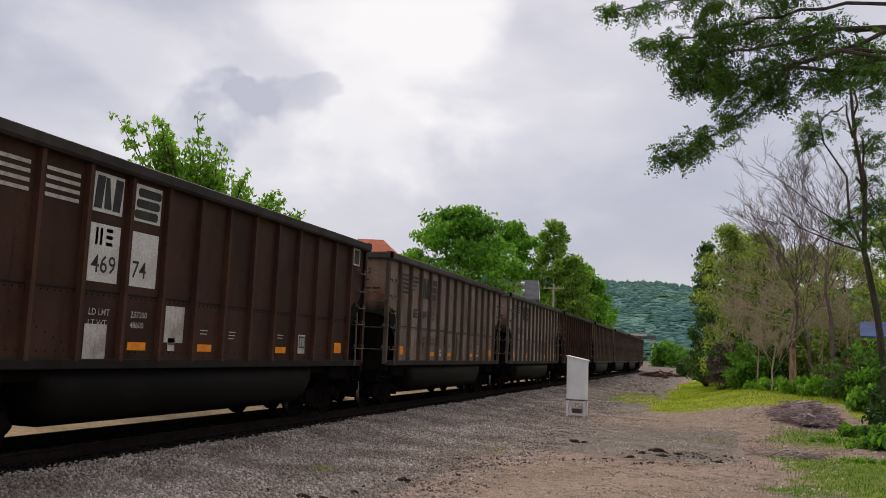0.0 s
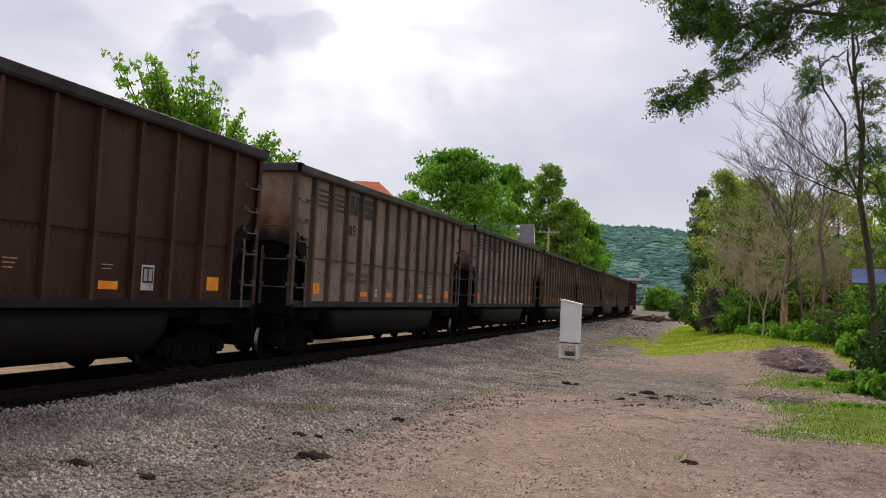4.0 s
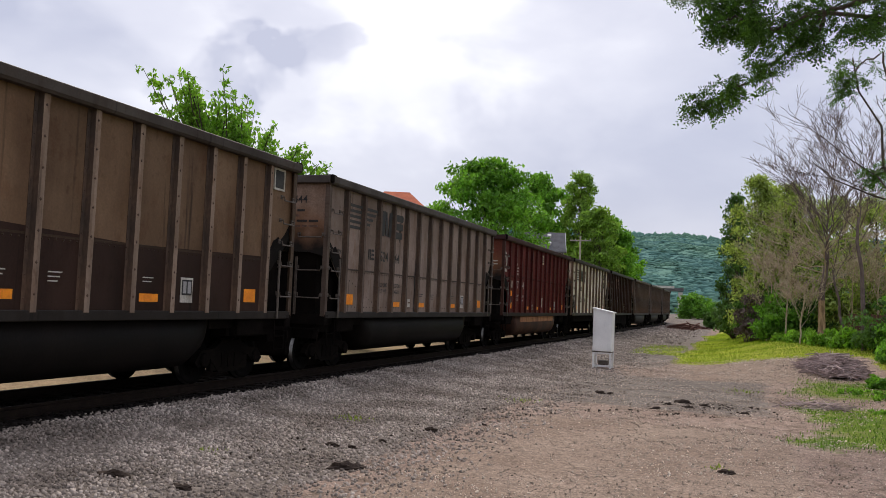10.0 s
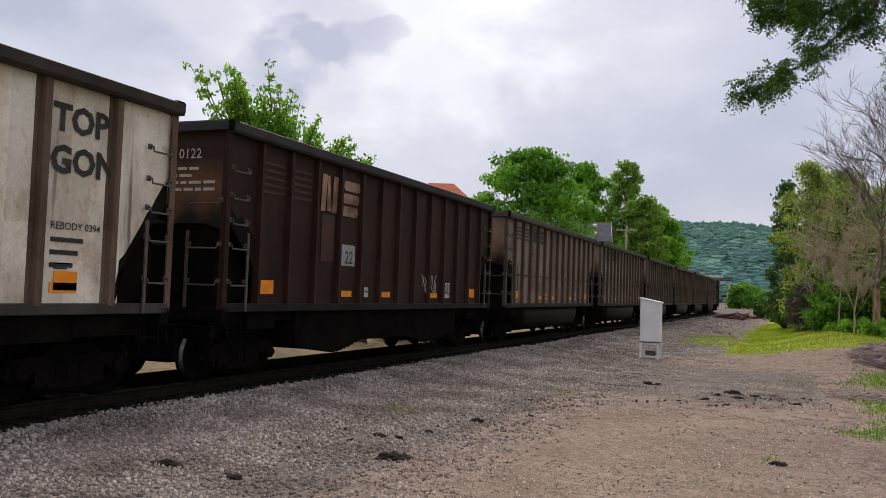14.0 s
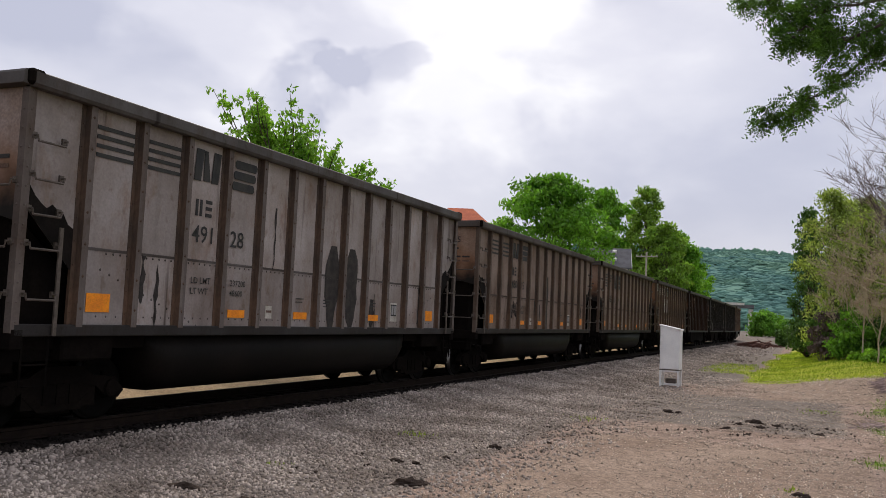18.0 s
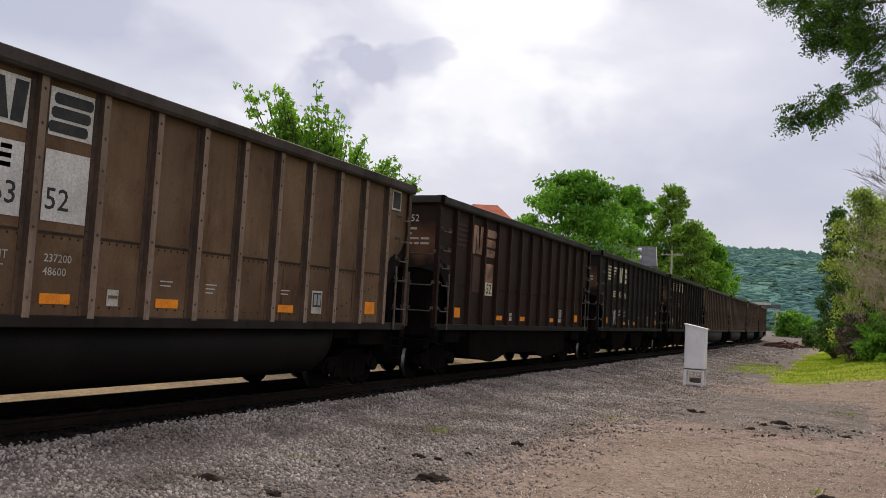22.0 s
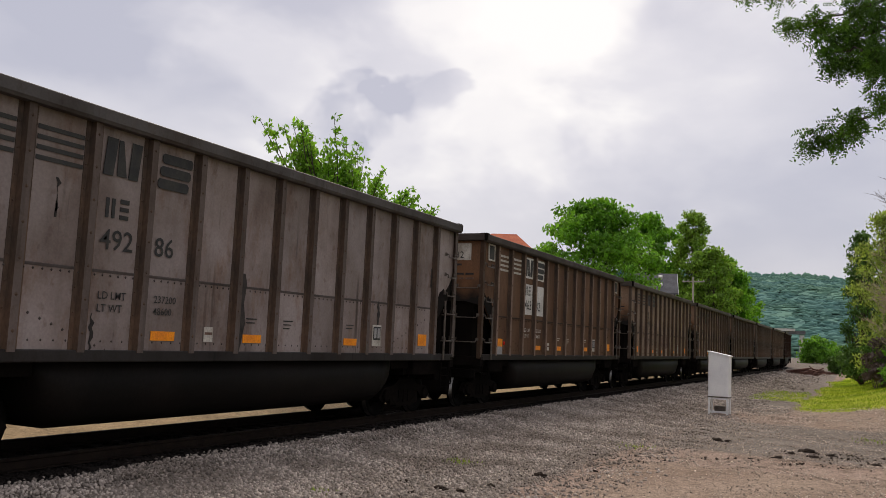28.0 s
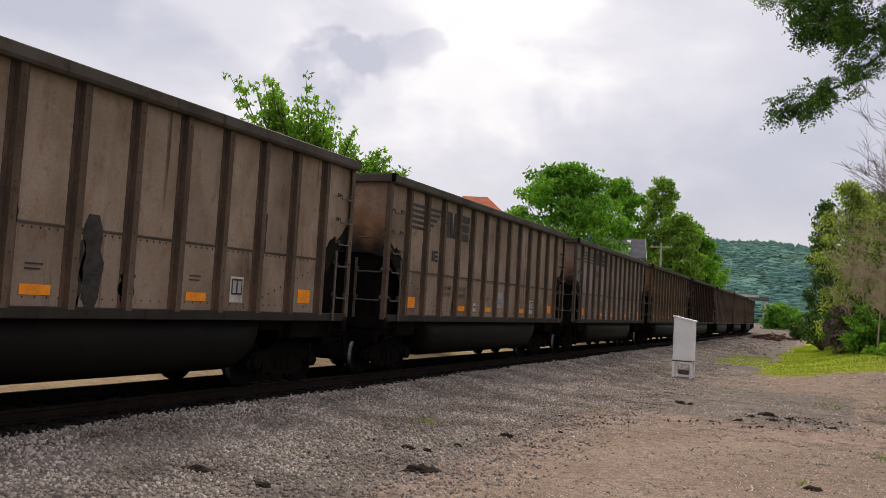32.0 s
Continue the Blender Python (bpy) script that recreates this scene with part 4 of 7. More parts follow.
def make_grab(wide, out=0.07):
    h = wide / 2
    s = Shape().tube([(0, -h, 0.07), (out, -h, 0.07), (out, -h + 0.02, 0.0), (out, h - 0.02, 0.0), (out, h, 0.07), (0, h, 0.07)], 0.016, 5)
    for y in (-h, h):
        s.box(-0.005, 0.02, y - 0.035, y + 0.035, 0.03, 0.11)
    return s


def make_ladder_post(z0, z1):
    return Shape().box(-0.012, 0.012, -0.028, 0.028, z0, z1)


def build_truck(parent, y):
    t = part("truck", shared("bolster", lambda: Shape().box(-1.0, 1.0, -0.2, 0.2, 0.38, 0.86, 0.03).box(-0.85, 0.85, -0.42, -0.3, 0.34, 0.6).box(-0.85, 0.85, 0.3, 0.42, 0.34, 0.6), UNDER), None, parent, "cast steel truck with two wheelsets, blackened as shaded", at=(0, y, 0))
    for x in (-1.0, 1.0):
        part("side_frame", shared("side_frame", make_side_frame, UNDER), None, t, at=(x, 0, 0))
    # solid boxes added to fill the gaps between the wheels with black
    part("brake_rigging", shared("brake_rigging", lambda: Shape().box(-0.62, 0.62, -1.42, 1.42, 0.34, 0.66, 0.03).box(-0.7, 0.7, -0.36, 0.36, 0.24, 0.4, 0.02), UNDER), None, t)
    out = []
    for yy in (-0.87, 0.87):
        out.append(part("wheelset", worn_wheelset(), None, t, "rolling steel wheelset with bright worn rims", at=(0, yy, 0.457)))
    return out


WHEELS = []


def gondola(k, label, colour, style, marks, under="tub", ribs=13, lower=None, number="", slim=False, dark_end=True, chord=None):
    """One open coal car in parts; its origin is on the rails below the middle."""
    car = thing("coal_car", label, "railway car", group="cars of the coal train")
    paint = dict(color=colour)
    sheet = shared("side_sheet", lambda: Shape().prism(sheet_outline(1), 'x', -0.02, 0.02), PAINT)
    for x in (-WIDE + 0.1, WIDE - 0.1):
        part("side_sheet", sheet, None, car, at=(x, 0, 0), **paint)
    if lower:
        # lower half of the side is darker with coal dust
        part("dust_band", shared("dust_band", lambda: Shape().prism([(-HALF + 1.08, SILL + 0.06), (HALF - 1.08, SILL + 0.06), (HALF - 1.08, 2.45), (2.0, 2.4), (-1.0, 2.52), (-HALF + 1.08, 2.48)], 'x', 0, 0.004), PAINT), None, car, "dark coal-dust band over the lower half", at=(WIDE - 0.078, 0, 0), color=lower)
    part("floor", shared("floor", lambda: Shape().box(-WIDE + 0.12, WIDE - 0.12, -5.3, 5.3, SILL + 0.02, SILL + 0.06), UNDER), None, car)
    rib = shared("slim_rib", make_slim_rib, PAINT) if slim or max(colour) < 0.06 else shared("plain_rib", make_rib, PAINT) if colour in (BONE, RED) else rusty_rib()
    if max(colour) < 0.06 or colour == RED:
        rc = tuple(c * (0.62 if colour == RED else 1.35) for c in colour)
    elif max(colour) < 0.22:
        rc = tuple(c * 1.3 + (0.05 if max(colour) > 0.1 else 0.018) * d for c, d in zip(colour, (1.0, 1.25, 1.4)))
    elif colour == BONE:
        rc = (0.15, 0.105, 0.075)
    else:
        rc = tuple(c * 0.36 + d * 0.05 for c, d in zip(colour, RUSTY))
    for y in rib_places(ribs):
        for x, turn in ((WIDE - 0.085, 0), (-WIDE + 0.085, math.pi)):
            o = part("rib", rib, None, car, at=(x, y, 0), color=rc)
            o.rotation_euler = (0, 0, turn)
    cc = chord or tuple(0.035 + c * 0.18 for c in colour)
    ch = shared("top_chord", make_chord, PAINT)
    for x in (-WIDE, WIDE):
        part("top_chord", ch, None, car, at=(x, 0, 0), color=cc).rotation_euler = (0, 0, 0 if x > 0 else math.pi)
    ec = shared("end_chord", make_end_chord, PAINT)
    es = shared("end_sheet", lambda: Shape().prism([(-WIDE + 0.1, 2.62), (-1.1, 2.72), (1.1, 2.72), (WIDE - 0.1, 2.62), (WIDE - 0.1, TOP - 0.15), (-WIDE + 0.1, TOP - 0.15)], 'y', -0.02, 0.02), SOOTY)
    sl = shared("slope_sheet", lambda: Shape().prism([(0.0, 3.04), (0.03, 2.92), (1.95, SILL + 0.05), (1.95, SILL + 0.15)], 'x', -WIDE + 0.13, WIDE - 0.13), UNDER)
    post = shared("corner_post", lambda: Shape().prism([(-0.09, -0.02), (0.02, -0.02), (0.02, 0.10), (0.0, 0.10), (0.0, 0.0), (-0.09, 0.0)], 'z', SILL - 0.02, TOP - 0.16), PAINT)
    if not post.get("riveted"):
        post = riveted_post(post)
    end_col = tuple(a * 0.9 + b * 0.15 for a, b in zip(colour, RUSTY)) if max(colour) > 0.1 else colour
    for g in (-1, 1):
        turn = 0 if g < 0 else math.pi
        part("end_chord", ec, None, car, at=(0, g * HALF, 0), color=cc).rotation_euler = (0, 0, turn)
        part("end_sheet", es, None, car, at=(0, g * (HALF - 0.06), 0), color=end_col)
        part("slope_sheet", sl, None, car, "black sloping end sheet", at=(0, g * (HALF - 0.07), 0)).rotation_euler = (0, 0, turn)
        part("end_sill", shared("end_sill", lambda: Shape().box(-WIDE, WIDE, -0.09, 0.09, SILL - 0.22, SILL + 0.03, 0.01), UNDER), None, car, at=(0, g * (HALF - 0.1), 0))
        part("coupler", shared("coupler", lambda: Shape().box(-0.09, 0.09, 0.0, 0.62, 0.74, 0.96, 0.02).box(-0.16, 0.16, 0.56, 0.83, 0.70, 1.0, 0.04), UNDER), None, car, at=(0, HALF - 0.02 if g > 0 else -HALF + 0.02, 0)).rotation_euler = (0, 0, 0 if g > 0 else math.pi)
        for x in (-WIDE, WIDE):
            o = part("corner_post", post, None, car, at=(x * 0.985, g * (HALF - 0.02), 0), color=(0.17, 0.11, 0.075) if colour == BONE else tuple(c * 0.28 + 0.045 * d for c, d in zip(colour, (1.0, 0.72, 0.55))) if max(colour) > 0.06 else colour)
            o.scale = (1 if x > 0 else -1, 1 if g < 0 else -1, 1)
        # ladder and grab irons at the corner on the near side
        for z in (3.62, 3.15, 2.72, 2.3, 1.68):
            part("grab_iron", shared("grab_iron", lambda: make_grab(0.46), IRON), None, car, at=(WIDE - 0.02, g * (HALF - 0.36), z))
        part("ladder_post", shared("ladder_post", lambda: make_ladder_post(SILL - 0.05, 2.6), IRON), None, car, at=(WIDE + 0.03, g * (HALF - 0.62), 0))
        for z in (3.05, 2.3, 1.68):
            o = part("grab_iron", shared("grab_iron_end", lambda: make_grab(0.62), IRON), None, car, at=(WIDE - 0.42, g * (HALF + 0.0), z))
            o.rotation_euler = (0, 0, math.pi / 2 * g)
        part("ladder_post", shared("ladder_post_end", lambda: make_ladder_post(SILL, 2.6), IRON), None, car, at=(WIDE - 0.75, g * (HALF + 0.03), 0)).rotation_euler = (0, 0, math.pi / 2)
        part("stirrup_step", shared("stirrup_step", lambda: Shape().tube([(0, -0.2, SILL - 0.1), (0, -0.19, 0.62), (0, 0.19, 0.62), (0, 0.2, SILL - 0.1)], 0.018, 5).tube([(0, -0.19, 0.88), (0, 0.19, 0.88)], 0.014, 5), UNDER), None, car, at=(WIDE - 0.03, g * (HALF - 0.4), 0))
        hose = part("brake_hose", shared("brake_hose", lambda: Shape().tube([(0.35, -0.1, 0.95), (0.36, 0.12, 0.9), (0.35, 0.3, 0.62), (0.3, 0.46, 0.5)], 0.028, 6), UNDER), None, car, at=(0, g * HALF, 0))
        hose.rotation_euler = (0, 0, 0 if g > 0 else math.pi)
        part("hose_coupling", shared("hose_coupling", lambda: Shape().tube([(0.3, 0.44, 0.52), (0.29, 0.52, 0.5), (0.28, 0.6, 0.54)], [0.05, 0.06, 0.03], 8), STEEL, True), None, hose, "bright worn hose coupling")
        cut = part("cut_lever", shared("cut_lever", lambda: Shape().tube([(1.5, 0.06, 0.98), (1.5, 0.12, 0.72), (1.46, 0.16, 0.66)], 0.016, 5).tube([(0.3, 0.06, 0.98), (1.5, 0.06, 0.98)], 0.014, 5), UNDER, True), None, car, "uncoupling lever", at=(0, g * HALF, 0))
        cut.scale = (1, g, 1)
        WHEELS.extend(build_truck(car, g * TRUCK_Y))
        # solid filler closes the see-through space below the slope, black as shade
        part("end_bracing", shared("end_bracing", lambda: Shape().prism([(0.12, 2.8), (1.9, SILL + 0.03), (1.9, 0.9), (0.3, 0.9), (0.12, SILL - 0.2)], 'x', -1.3, 1.3), UNDER), None, car, "solid block for bracing and brake gear, shade-black below the slope", at=(0, g * HALF, 0)).rotation_euler = (0, 0, turn)
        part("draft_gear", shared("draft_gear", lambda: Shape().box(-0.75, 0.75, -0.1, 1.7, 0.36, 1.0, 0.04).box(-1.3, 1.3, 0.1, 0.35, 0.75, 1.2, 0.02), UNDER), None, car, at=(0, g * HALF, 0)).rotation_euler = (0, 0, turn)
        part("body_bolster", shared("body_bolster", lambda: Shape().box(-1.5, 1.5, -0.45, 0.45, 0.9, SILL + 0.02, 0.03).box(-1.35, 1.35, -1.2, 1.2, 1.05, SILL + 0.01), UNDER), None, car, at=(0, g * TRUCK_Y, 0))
    for g in (-1, 1):
        o = part("soot_patch", shared("soot_patch/tall", lambda: make_soot(0.0), SOOT) if colour == BONE else shared("soot_patch", make_soot, SOOT), None, car, "ragged black soot over the end slope", at=(WIDE - 0.079, 0, 0))
        o.scale = (1, g, 1)
    if colour not in (BONE, DARK, INK):
        part("seam", shared("seam", make_seam, PAINT), None, car, "riveted lap seam", at=(WIDE - 0.08, 0, 0.5 if colour == RED else 0), color=tuple(c * 0.3 for c in colour))
    if colour not in (BONE, DARK, INK, RED):
        tagged(part("riveted_edge", shared("riveted_edge", make_foot_rivets, PAINT), None, car, at=(WIDE - 0.08, 0, 0), color=tuple(c * 0.32 for c in colour)), kind="stuff")
    part("post_cap", shared("post_cap", lambda: Shape().box(-0.115, 0.115, -0.11, 0.11, TOP - 0.17, TOP + 0.02, 0.03), UNDER), None, car, "dark corner cap", at=(WIDE - 0.02, -HALF + 0.05, 0))
    part("post_cap", MESHES["post_cap"], None, car, "dark corner cap", at=(WIDE - 0.02, HALF - 0.05, 0))
    for x in (-WIDE + 0.06, WIDE - 0.06):
        part("side_sill", shared("side_sill", lambda: Shape().box(-0.06, 0.06, -HALF + 0.05, HALF - 0.05, SILL - 0.06, SILL + 0.09, 0.012), PAINT), None, car, at=(x, 0, 0), color=tuple(0.012 + c * 0.07 for c in colour))
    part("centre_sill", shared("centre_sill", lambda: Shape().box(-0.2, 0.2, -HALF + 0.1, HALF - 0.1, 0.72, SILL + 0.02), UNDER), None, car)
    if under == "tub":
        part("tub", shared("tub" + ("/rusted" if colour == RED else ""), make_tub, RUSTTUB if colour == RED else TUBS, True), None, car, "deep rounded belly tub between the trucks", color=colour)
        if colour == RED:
            # light caught by the tub's sloping top, painted as a paler rust strip
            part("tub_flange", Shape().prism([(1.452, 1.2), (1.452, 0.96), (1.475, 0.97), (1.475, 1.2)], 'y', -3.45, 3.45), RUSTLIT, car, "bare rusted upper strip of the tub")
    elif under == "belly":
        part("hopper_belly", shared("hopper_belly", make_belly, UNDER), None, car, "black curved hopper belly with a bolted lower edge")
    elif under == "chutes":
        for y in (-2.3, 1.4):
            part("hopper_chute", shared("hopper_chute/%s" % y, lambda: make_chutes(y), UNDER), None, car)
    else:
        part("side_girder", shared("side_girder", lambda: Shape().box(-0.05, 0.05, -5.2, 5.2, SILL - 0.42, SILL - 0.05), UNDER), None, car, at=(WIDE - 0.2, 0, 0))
    decorate(car, style, marks, number, ribs)
    return car


def decorate(car, style, marks, number, ribs):
    """Painted marks of the near side: stripes and blocks of the emblem, digits, reflectors, placards."""
    ry = rib_places(ribs)
    xs = WIDE - 0.074
    ink = {"black": BLACK, "white": WHITE, "cream": CREAM, "faded": FADED, "ghost": GHOST}

    def on(name, shape, mat, y, z, label="", x=xs):
        return part(name, shape, mat, car, label, at=(x, y, lift(z)))

    col = ink[marks]
    boxed = style == "panels"
    base_col = col

    def bay(i):
        return ry[i] + 0.15, ry[i + 1] - 0.15

    if boxed:
        for i, hi, lo in ((2, 4.1, 3.5), (3, 4.1, 3.5), (2, 3.36, 2.48), (3, 3.36, 2.48)):
            a, b = bay(i)
            on("number_panel", plate(0, b - a, 0, hi - lo), PANELW, a, lo)
        col = BLACK
    if style in ("stripes", "panels"):
        for i in (0, 1):
            a, b = bay(i)
            for j in range(4):
                on("stripe", plate(0, b - a, 0, 0.055), base_col if boxed else col, a, 3.54 + j * 0.12)
        a, b = bay(2)
        emblem_n(on, a + 0.02, 3.55, b - a - 0.04, 0.5, col)
        a, b = bay(3)
        emblem_s(on, a + 0.03, 3.54, b - a - 0.08, 0.5, col)
        c1, c2 = bay(2)[0], bay(3)[0]
        pair_mark(on, c1 + 0.12, c1 + 0.36, 3.02, 0.26, col)
        if number:
            stencil(car, number[:3], 0.27, col, c1 + 0.06, 2.62, xs)
            stencil(car, number[3:], 0.27, col, c2 + 0.03, 2.62, xs)
    elif style == "ghost":
        first = 1 if number == "10252" else 2
        for i in range(first):
            a, b = bay(i)
            for j in range(5):
                on("stripe", plate(0, b - a, 0, 0.055), FAINT, a, 3.3 + j * 0.125)
        a, b = bay(first)
        emblem_n(on, a + 0.06, 3.18, b - a + 0.02, 0.76, col)
        on("faded_panel", plate(0, 0.52, 0, 0.95), FAINT, a + 0.14, 2.2, "brown ghost of an old number panel")
        a, b = bay(first + 1)
        emblem_s(on, a + 0.0, 3.16, b - a + 0.04, 0.76, col)
        tall = 0.36 if number == "10252" else 0.45
        on("number_panel", plate(0, 0.62, 0, tall), CREAM if number == "10252" else PATCH, a + 0.02, 2.14)
        if number == "10252":
            on("faded_panel", plate(0, 0.62, 0, 0.5), GHOST, a + 0.02, 2.14 + tall, "rust-tinged upper half of the number panel")
        stencil(car, number[3:], 0.27, BLACK, a + 0.18, 2.19, xs)
    elif style == "wing":
        for j in range(5):
            z = 3.81 - j * 0.125
            on("stripe", plate(0, 0.7, 0, 0.07, 0.03), col, ry[0] + 0.2 - 0.02 * j, z)
            on("stripe", plate(0, max(0.76 - 0.17 * j, 0.08), 0, 0.07, 0.06), col, ry[1] + 0.15, z)
        emblem_n(on, ry[2] + 0.2, 3.28, 0.7, 0.66, col)
        emblem_s(on, ry[3] + 0.14, 3.28, 0.56, 0.66, col)
        pair_mark(on, ry[1] + 0.42, ry[1] + 0.62, 2.64, 0.26, col)
        if number:
            stencil(car, number[:3], 0.26, col, ry[2] + 0.17, 2.64, xs)
            stencil(car, number[3:], 0.26, col, ry[3] + 0.17, 2.64, xs)
    elif style == "long":
        for j in range(5):
            on("stripe", plate(0, ry[1] - ry[0] - 0.3, 0, 0.07), col, ry[0] + 0.15, 3.72 - j * 0.13)
            on("stripe", plate(0, 0.36 + 0.04 * j, 0, 0.07), col, ry[1] + 0.15, 3.72 - j * 0.13)
        emblem_n(on, ry[1] + 0.5, 3.16, 0.62, 0.66, col)
        emblem_s(on, ry[2] + 0.15, 3.16, 0.62, 0.66, col)
        pair_mark(on, ry[1] + 0.55, ry[1] + 0.76, 2.62, 0.26, col)
        stencil(car, number[:-3], 0.27, col, ry[1] + 0.5, 2.0, xs)
        stencil(car, number[-3:], 0.27, col, ry[2] + 0.2, 2.0, xs)
        stencil(car, "TOP", 0.35, col, ry[-2] + 0.16, 3.55, xs)
        stencil(car, "GON", 0.35, col, ry[-2] + 0.14, 3.02, xs)
        stencil(car, "REBODY 0394", 0.1, col, ry[-2] + 0.2, 2.3, xs)
        for q in range(3):
            on("data_line", plate(0, 0.55 - 0.08 * q, 0, 0.06), col, ry[-2] + 0.22, 2.14 - 0.16 * q)
    elif style == "herald":
        def flat(z):
            return 1.28 + (z - SILL) * 3.06 / (TOP - SILL)

        pair_mark(on, -4.74, -4.48, flat(2.97), 0.31, col)
        on("mark_dot", plate(0, 0.06, 0, 0.07), col, -4.56, flat(3.37))
        for r0, r1, a0, a1 in ((0.34, 0.25, -60, 215), (0.19, 0.12, -30, 200)):
            arc = [(r0 * math.cos(radians(a0 + (a1 - a0) * i / 14)), r0 * math.sin(radians(a0 + (a1 - a0) * i / 14))) for i in range(15)]
            arc += [(r1 * math.cos(radians(a1 - (a1 - a0) * i / 14)), r1 * math.sin(radians(a1 - (a1 - a0) * i / 14))) for i in range(15)]
            on("herald_ring", Shape().prism(arc, 'x', 0, 0.006), col, -6.58, flat(3.5), "white open ring of the herald")
        on("herald_bar", plate(-0.28, 0.3, 0, 0.12), col, -6.58, flat(3.02), "white bar under the ring")
        for i, y in ((0, -5.72), (2, -4.74), (4, -3.76)):
            stencil(car, number[i:i + 2], 0.335, col, y, flat(2.385), xs)
        on("reflector", plate(0, 0.44, 0, 0.22), ORANGE, -5.75, flat(2.06), "square orange reflector")
        on("dark_patch", plate(0, 0.34, 0, 0.19), BLACK, -5.74, flat(1.72))
        on("pale_notice", plate(0, 0.5, 0, 0.43), CREAM, 0.14, flat(3.66), "faded cream notice")
        for q in range(3):
            on("notice_line", plate(0, 0.42, 0, 0.05), SPOT, 0.18, flat(3.76 + 0.1 * q), x=xs + 0.007)
        on("pale_notice", plate(0, 0.4, 0, 0.44), WHITE, 0.2, flat(1.63), "peeling white notice")
    # load limit and empty weight
    ld, lt = ("232600", "53400") if style == "herald" else ("237200", "48600")
    j = 2 if style != "herald" else 1
    small = col if not boxed else base_col
    for text, i, z in () if style in ("ghost", "plain") else (("LD LMT", j, 2.0), ("LT WT", j, 1.84), (ld, j + 1, 2.0), (lt, j + 1, 1.84)):
        stencil(car, text, 0.1, small, ry[i] + 0.25, z, xs)
    for i, n in () if style in ("ghost", "herald") else ((5, 2), (6, 3), (8, 2)):
        for q in range(n):
            on("data_line", plate(0, 0.26 - 0.04 * q, 0, 0.018), small, ry[min(i, ribs - 2)] + 0.3, 1.86 - 0.06 * q)
    # orange reflectors along the sill and a square one at each end
    on("reflector", plate(0, 0.42, 0, 0.25), ORANGE, ry[0] + 0.16, 1.53, "square orange reflector")
    on("reflector", plate(0, 0.4, 0, 0.25), ORANGE, ry[-2] + 0.3, 1.53, "square orange reflector")
    for i in (3, 5, 8):
        on("reflector", plate(0, 0.46, 0, 0.13), ORANGE, ry[min(i, ribs - 2)] + 0.24, 1.5)
    # number and data lines on the end that comes first
    if number:
        endwise(car, number, boxed, WHITE if marks in ("white", "cream", "faded", "ghost") and not boxed else BLACK)
    if boxed:
        for y in (-HALF + 0.42, HALF - 0.85):
            on("card_holder", Shape().box(0, 0.012, 0, 0.42, 0, 0.44).box(0.012, 0.03, 0, 0.42, 0, 0.04).box(0.012, 0.03, 0, 0.42, 0.4, 0.44).box(0.012, 0.03, 0, 0.04, 0.04, 0.4).box(0.012, 0.03, 0.38, 0.42, 0.04, 0.4), WHITE, y, 3.72, "white framed card holder")
            on("card", plate(0, 0.34, 0, 0.36), BLACK, y + 0.04, 3.76, x=xs + 0.012)
    a = ry[ribs - 4] + 0.3
    on("placard", plate(0, 0.34, 0, 0.42), WHITE, a, 1.5, "small white framed inspection placard")
    on("placard_face", plate(0, 0.27, 0, 0.26), BLACK, a + 0.035, 1.62, x=xs + 0.007)
    for q in range(2):
        on("placard_line", plate(0, 0.09, 0, 0.2), PATCH, a + 0.05 + 0.13 * q, 1.65, x=xs + 0.014)
    on("sticker", plate(0, 0.2, 0, 0.22), WHITE, ry[4] + 0.32, 1.5, "small white sticker")
    on("sticker_line", plate(0, 0.16, 0, 0.04), SPOT, ry[4] + 0.34, 1.6, x=xs + 0.007)


def endwise(car, number, boxed, mat):
    """Number and short data lines on the near end sheet."""
    y = -HALF + 0.036
    if boxed:
        o = part("white_panel", plate(0, 0.86, 0, 0.44), WHITE, car, at=(0.36, y, 3.78))
        o.rotation_euler = (0, 0, -math.pi / 2)
    ink = BLACK if boxed else mat
    for me, y0 in glyphs(number, 0.17):
        key = (me.name, ink.name)
        if key not in _lettering:
            _lettering[key] = me.copy()
            _lettering[key].materials.append(ink)
        part("digit", _lettering[key], None, car, at=(0.42 + y0, y - 0.008, 3.84)).rotation_euler = (0, 0, -math.pi / 2)
    for i, w in enumerate((0.7, 0.62, 0.95, 1.05)):
        a = 0.0
        while a < w - 0.05:
            b = min(w - a, 0.12 + 0.07 * ((i * 5 + int(a * 10)) % 3))
            o = part("data_line", plate(0, b, 0, 0.05), SPOT if i % 2 and mat == BLACK else mat, car, at=(0.36 - 0.1 * (i % 2) + a, y, 3.64 - 0.12 * i))
            o.rotation_euler = (0, 0, -math.pi / 2)
            a += b + 0.05


def stain(car, y, z0, z1, wide, seed):
    """A ragged run of black grime down the side."""
    rng = random.Random(seed)
    left, right = [], []
    for i in range(9):
        k = i / 8
        w = wide * (0.25 + 0.75 * math.sin(math.pi * min(1, 0.15 + 0.8 * (1 - k)))) * rng.uniform(0.6, 1.1)
        z = z0 + (z1 - z0) * k
        left.append((y - w / 2 + rng.uniform(-0.03, 0.03), z))
        right.append((y + w / 2 + rng.uniform(-0.03, 0.03), z))
    part("grime_run", Shape().prism(left + right[::-1], 'x', 0, 0.003), GRIME, car, "ragged black grime run", at=(WIDE - 0.074, 0, 0))


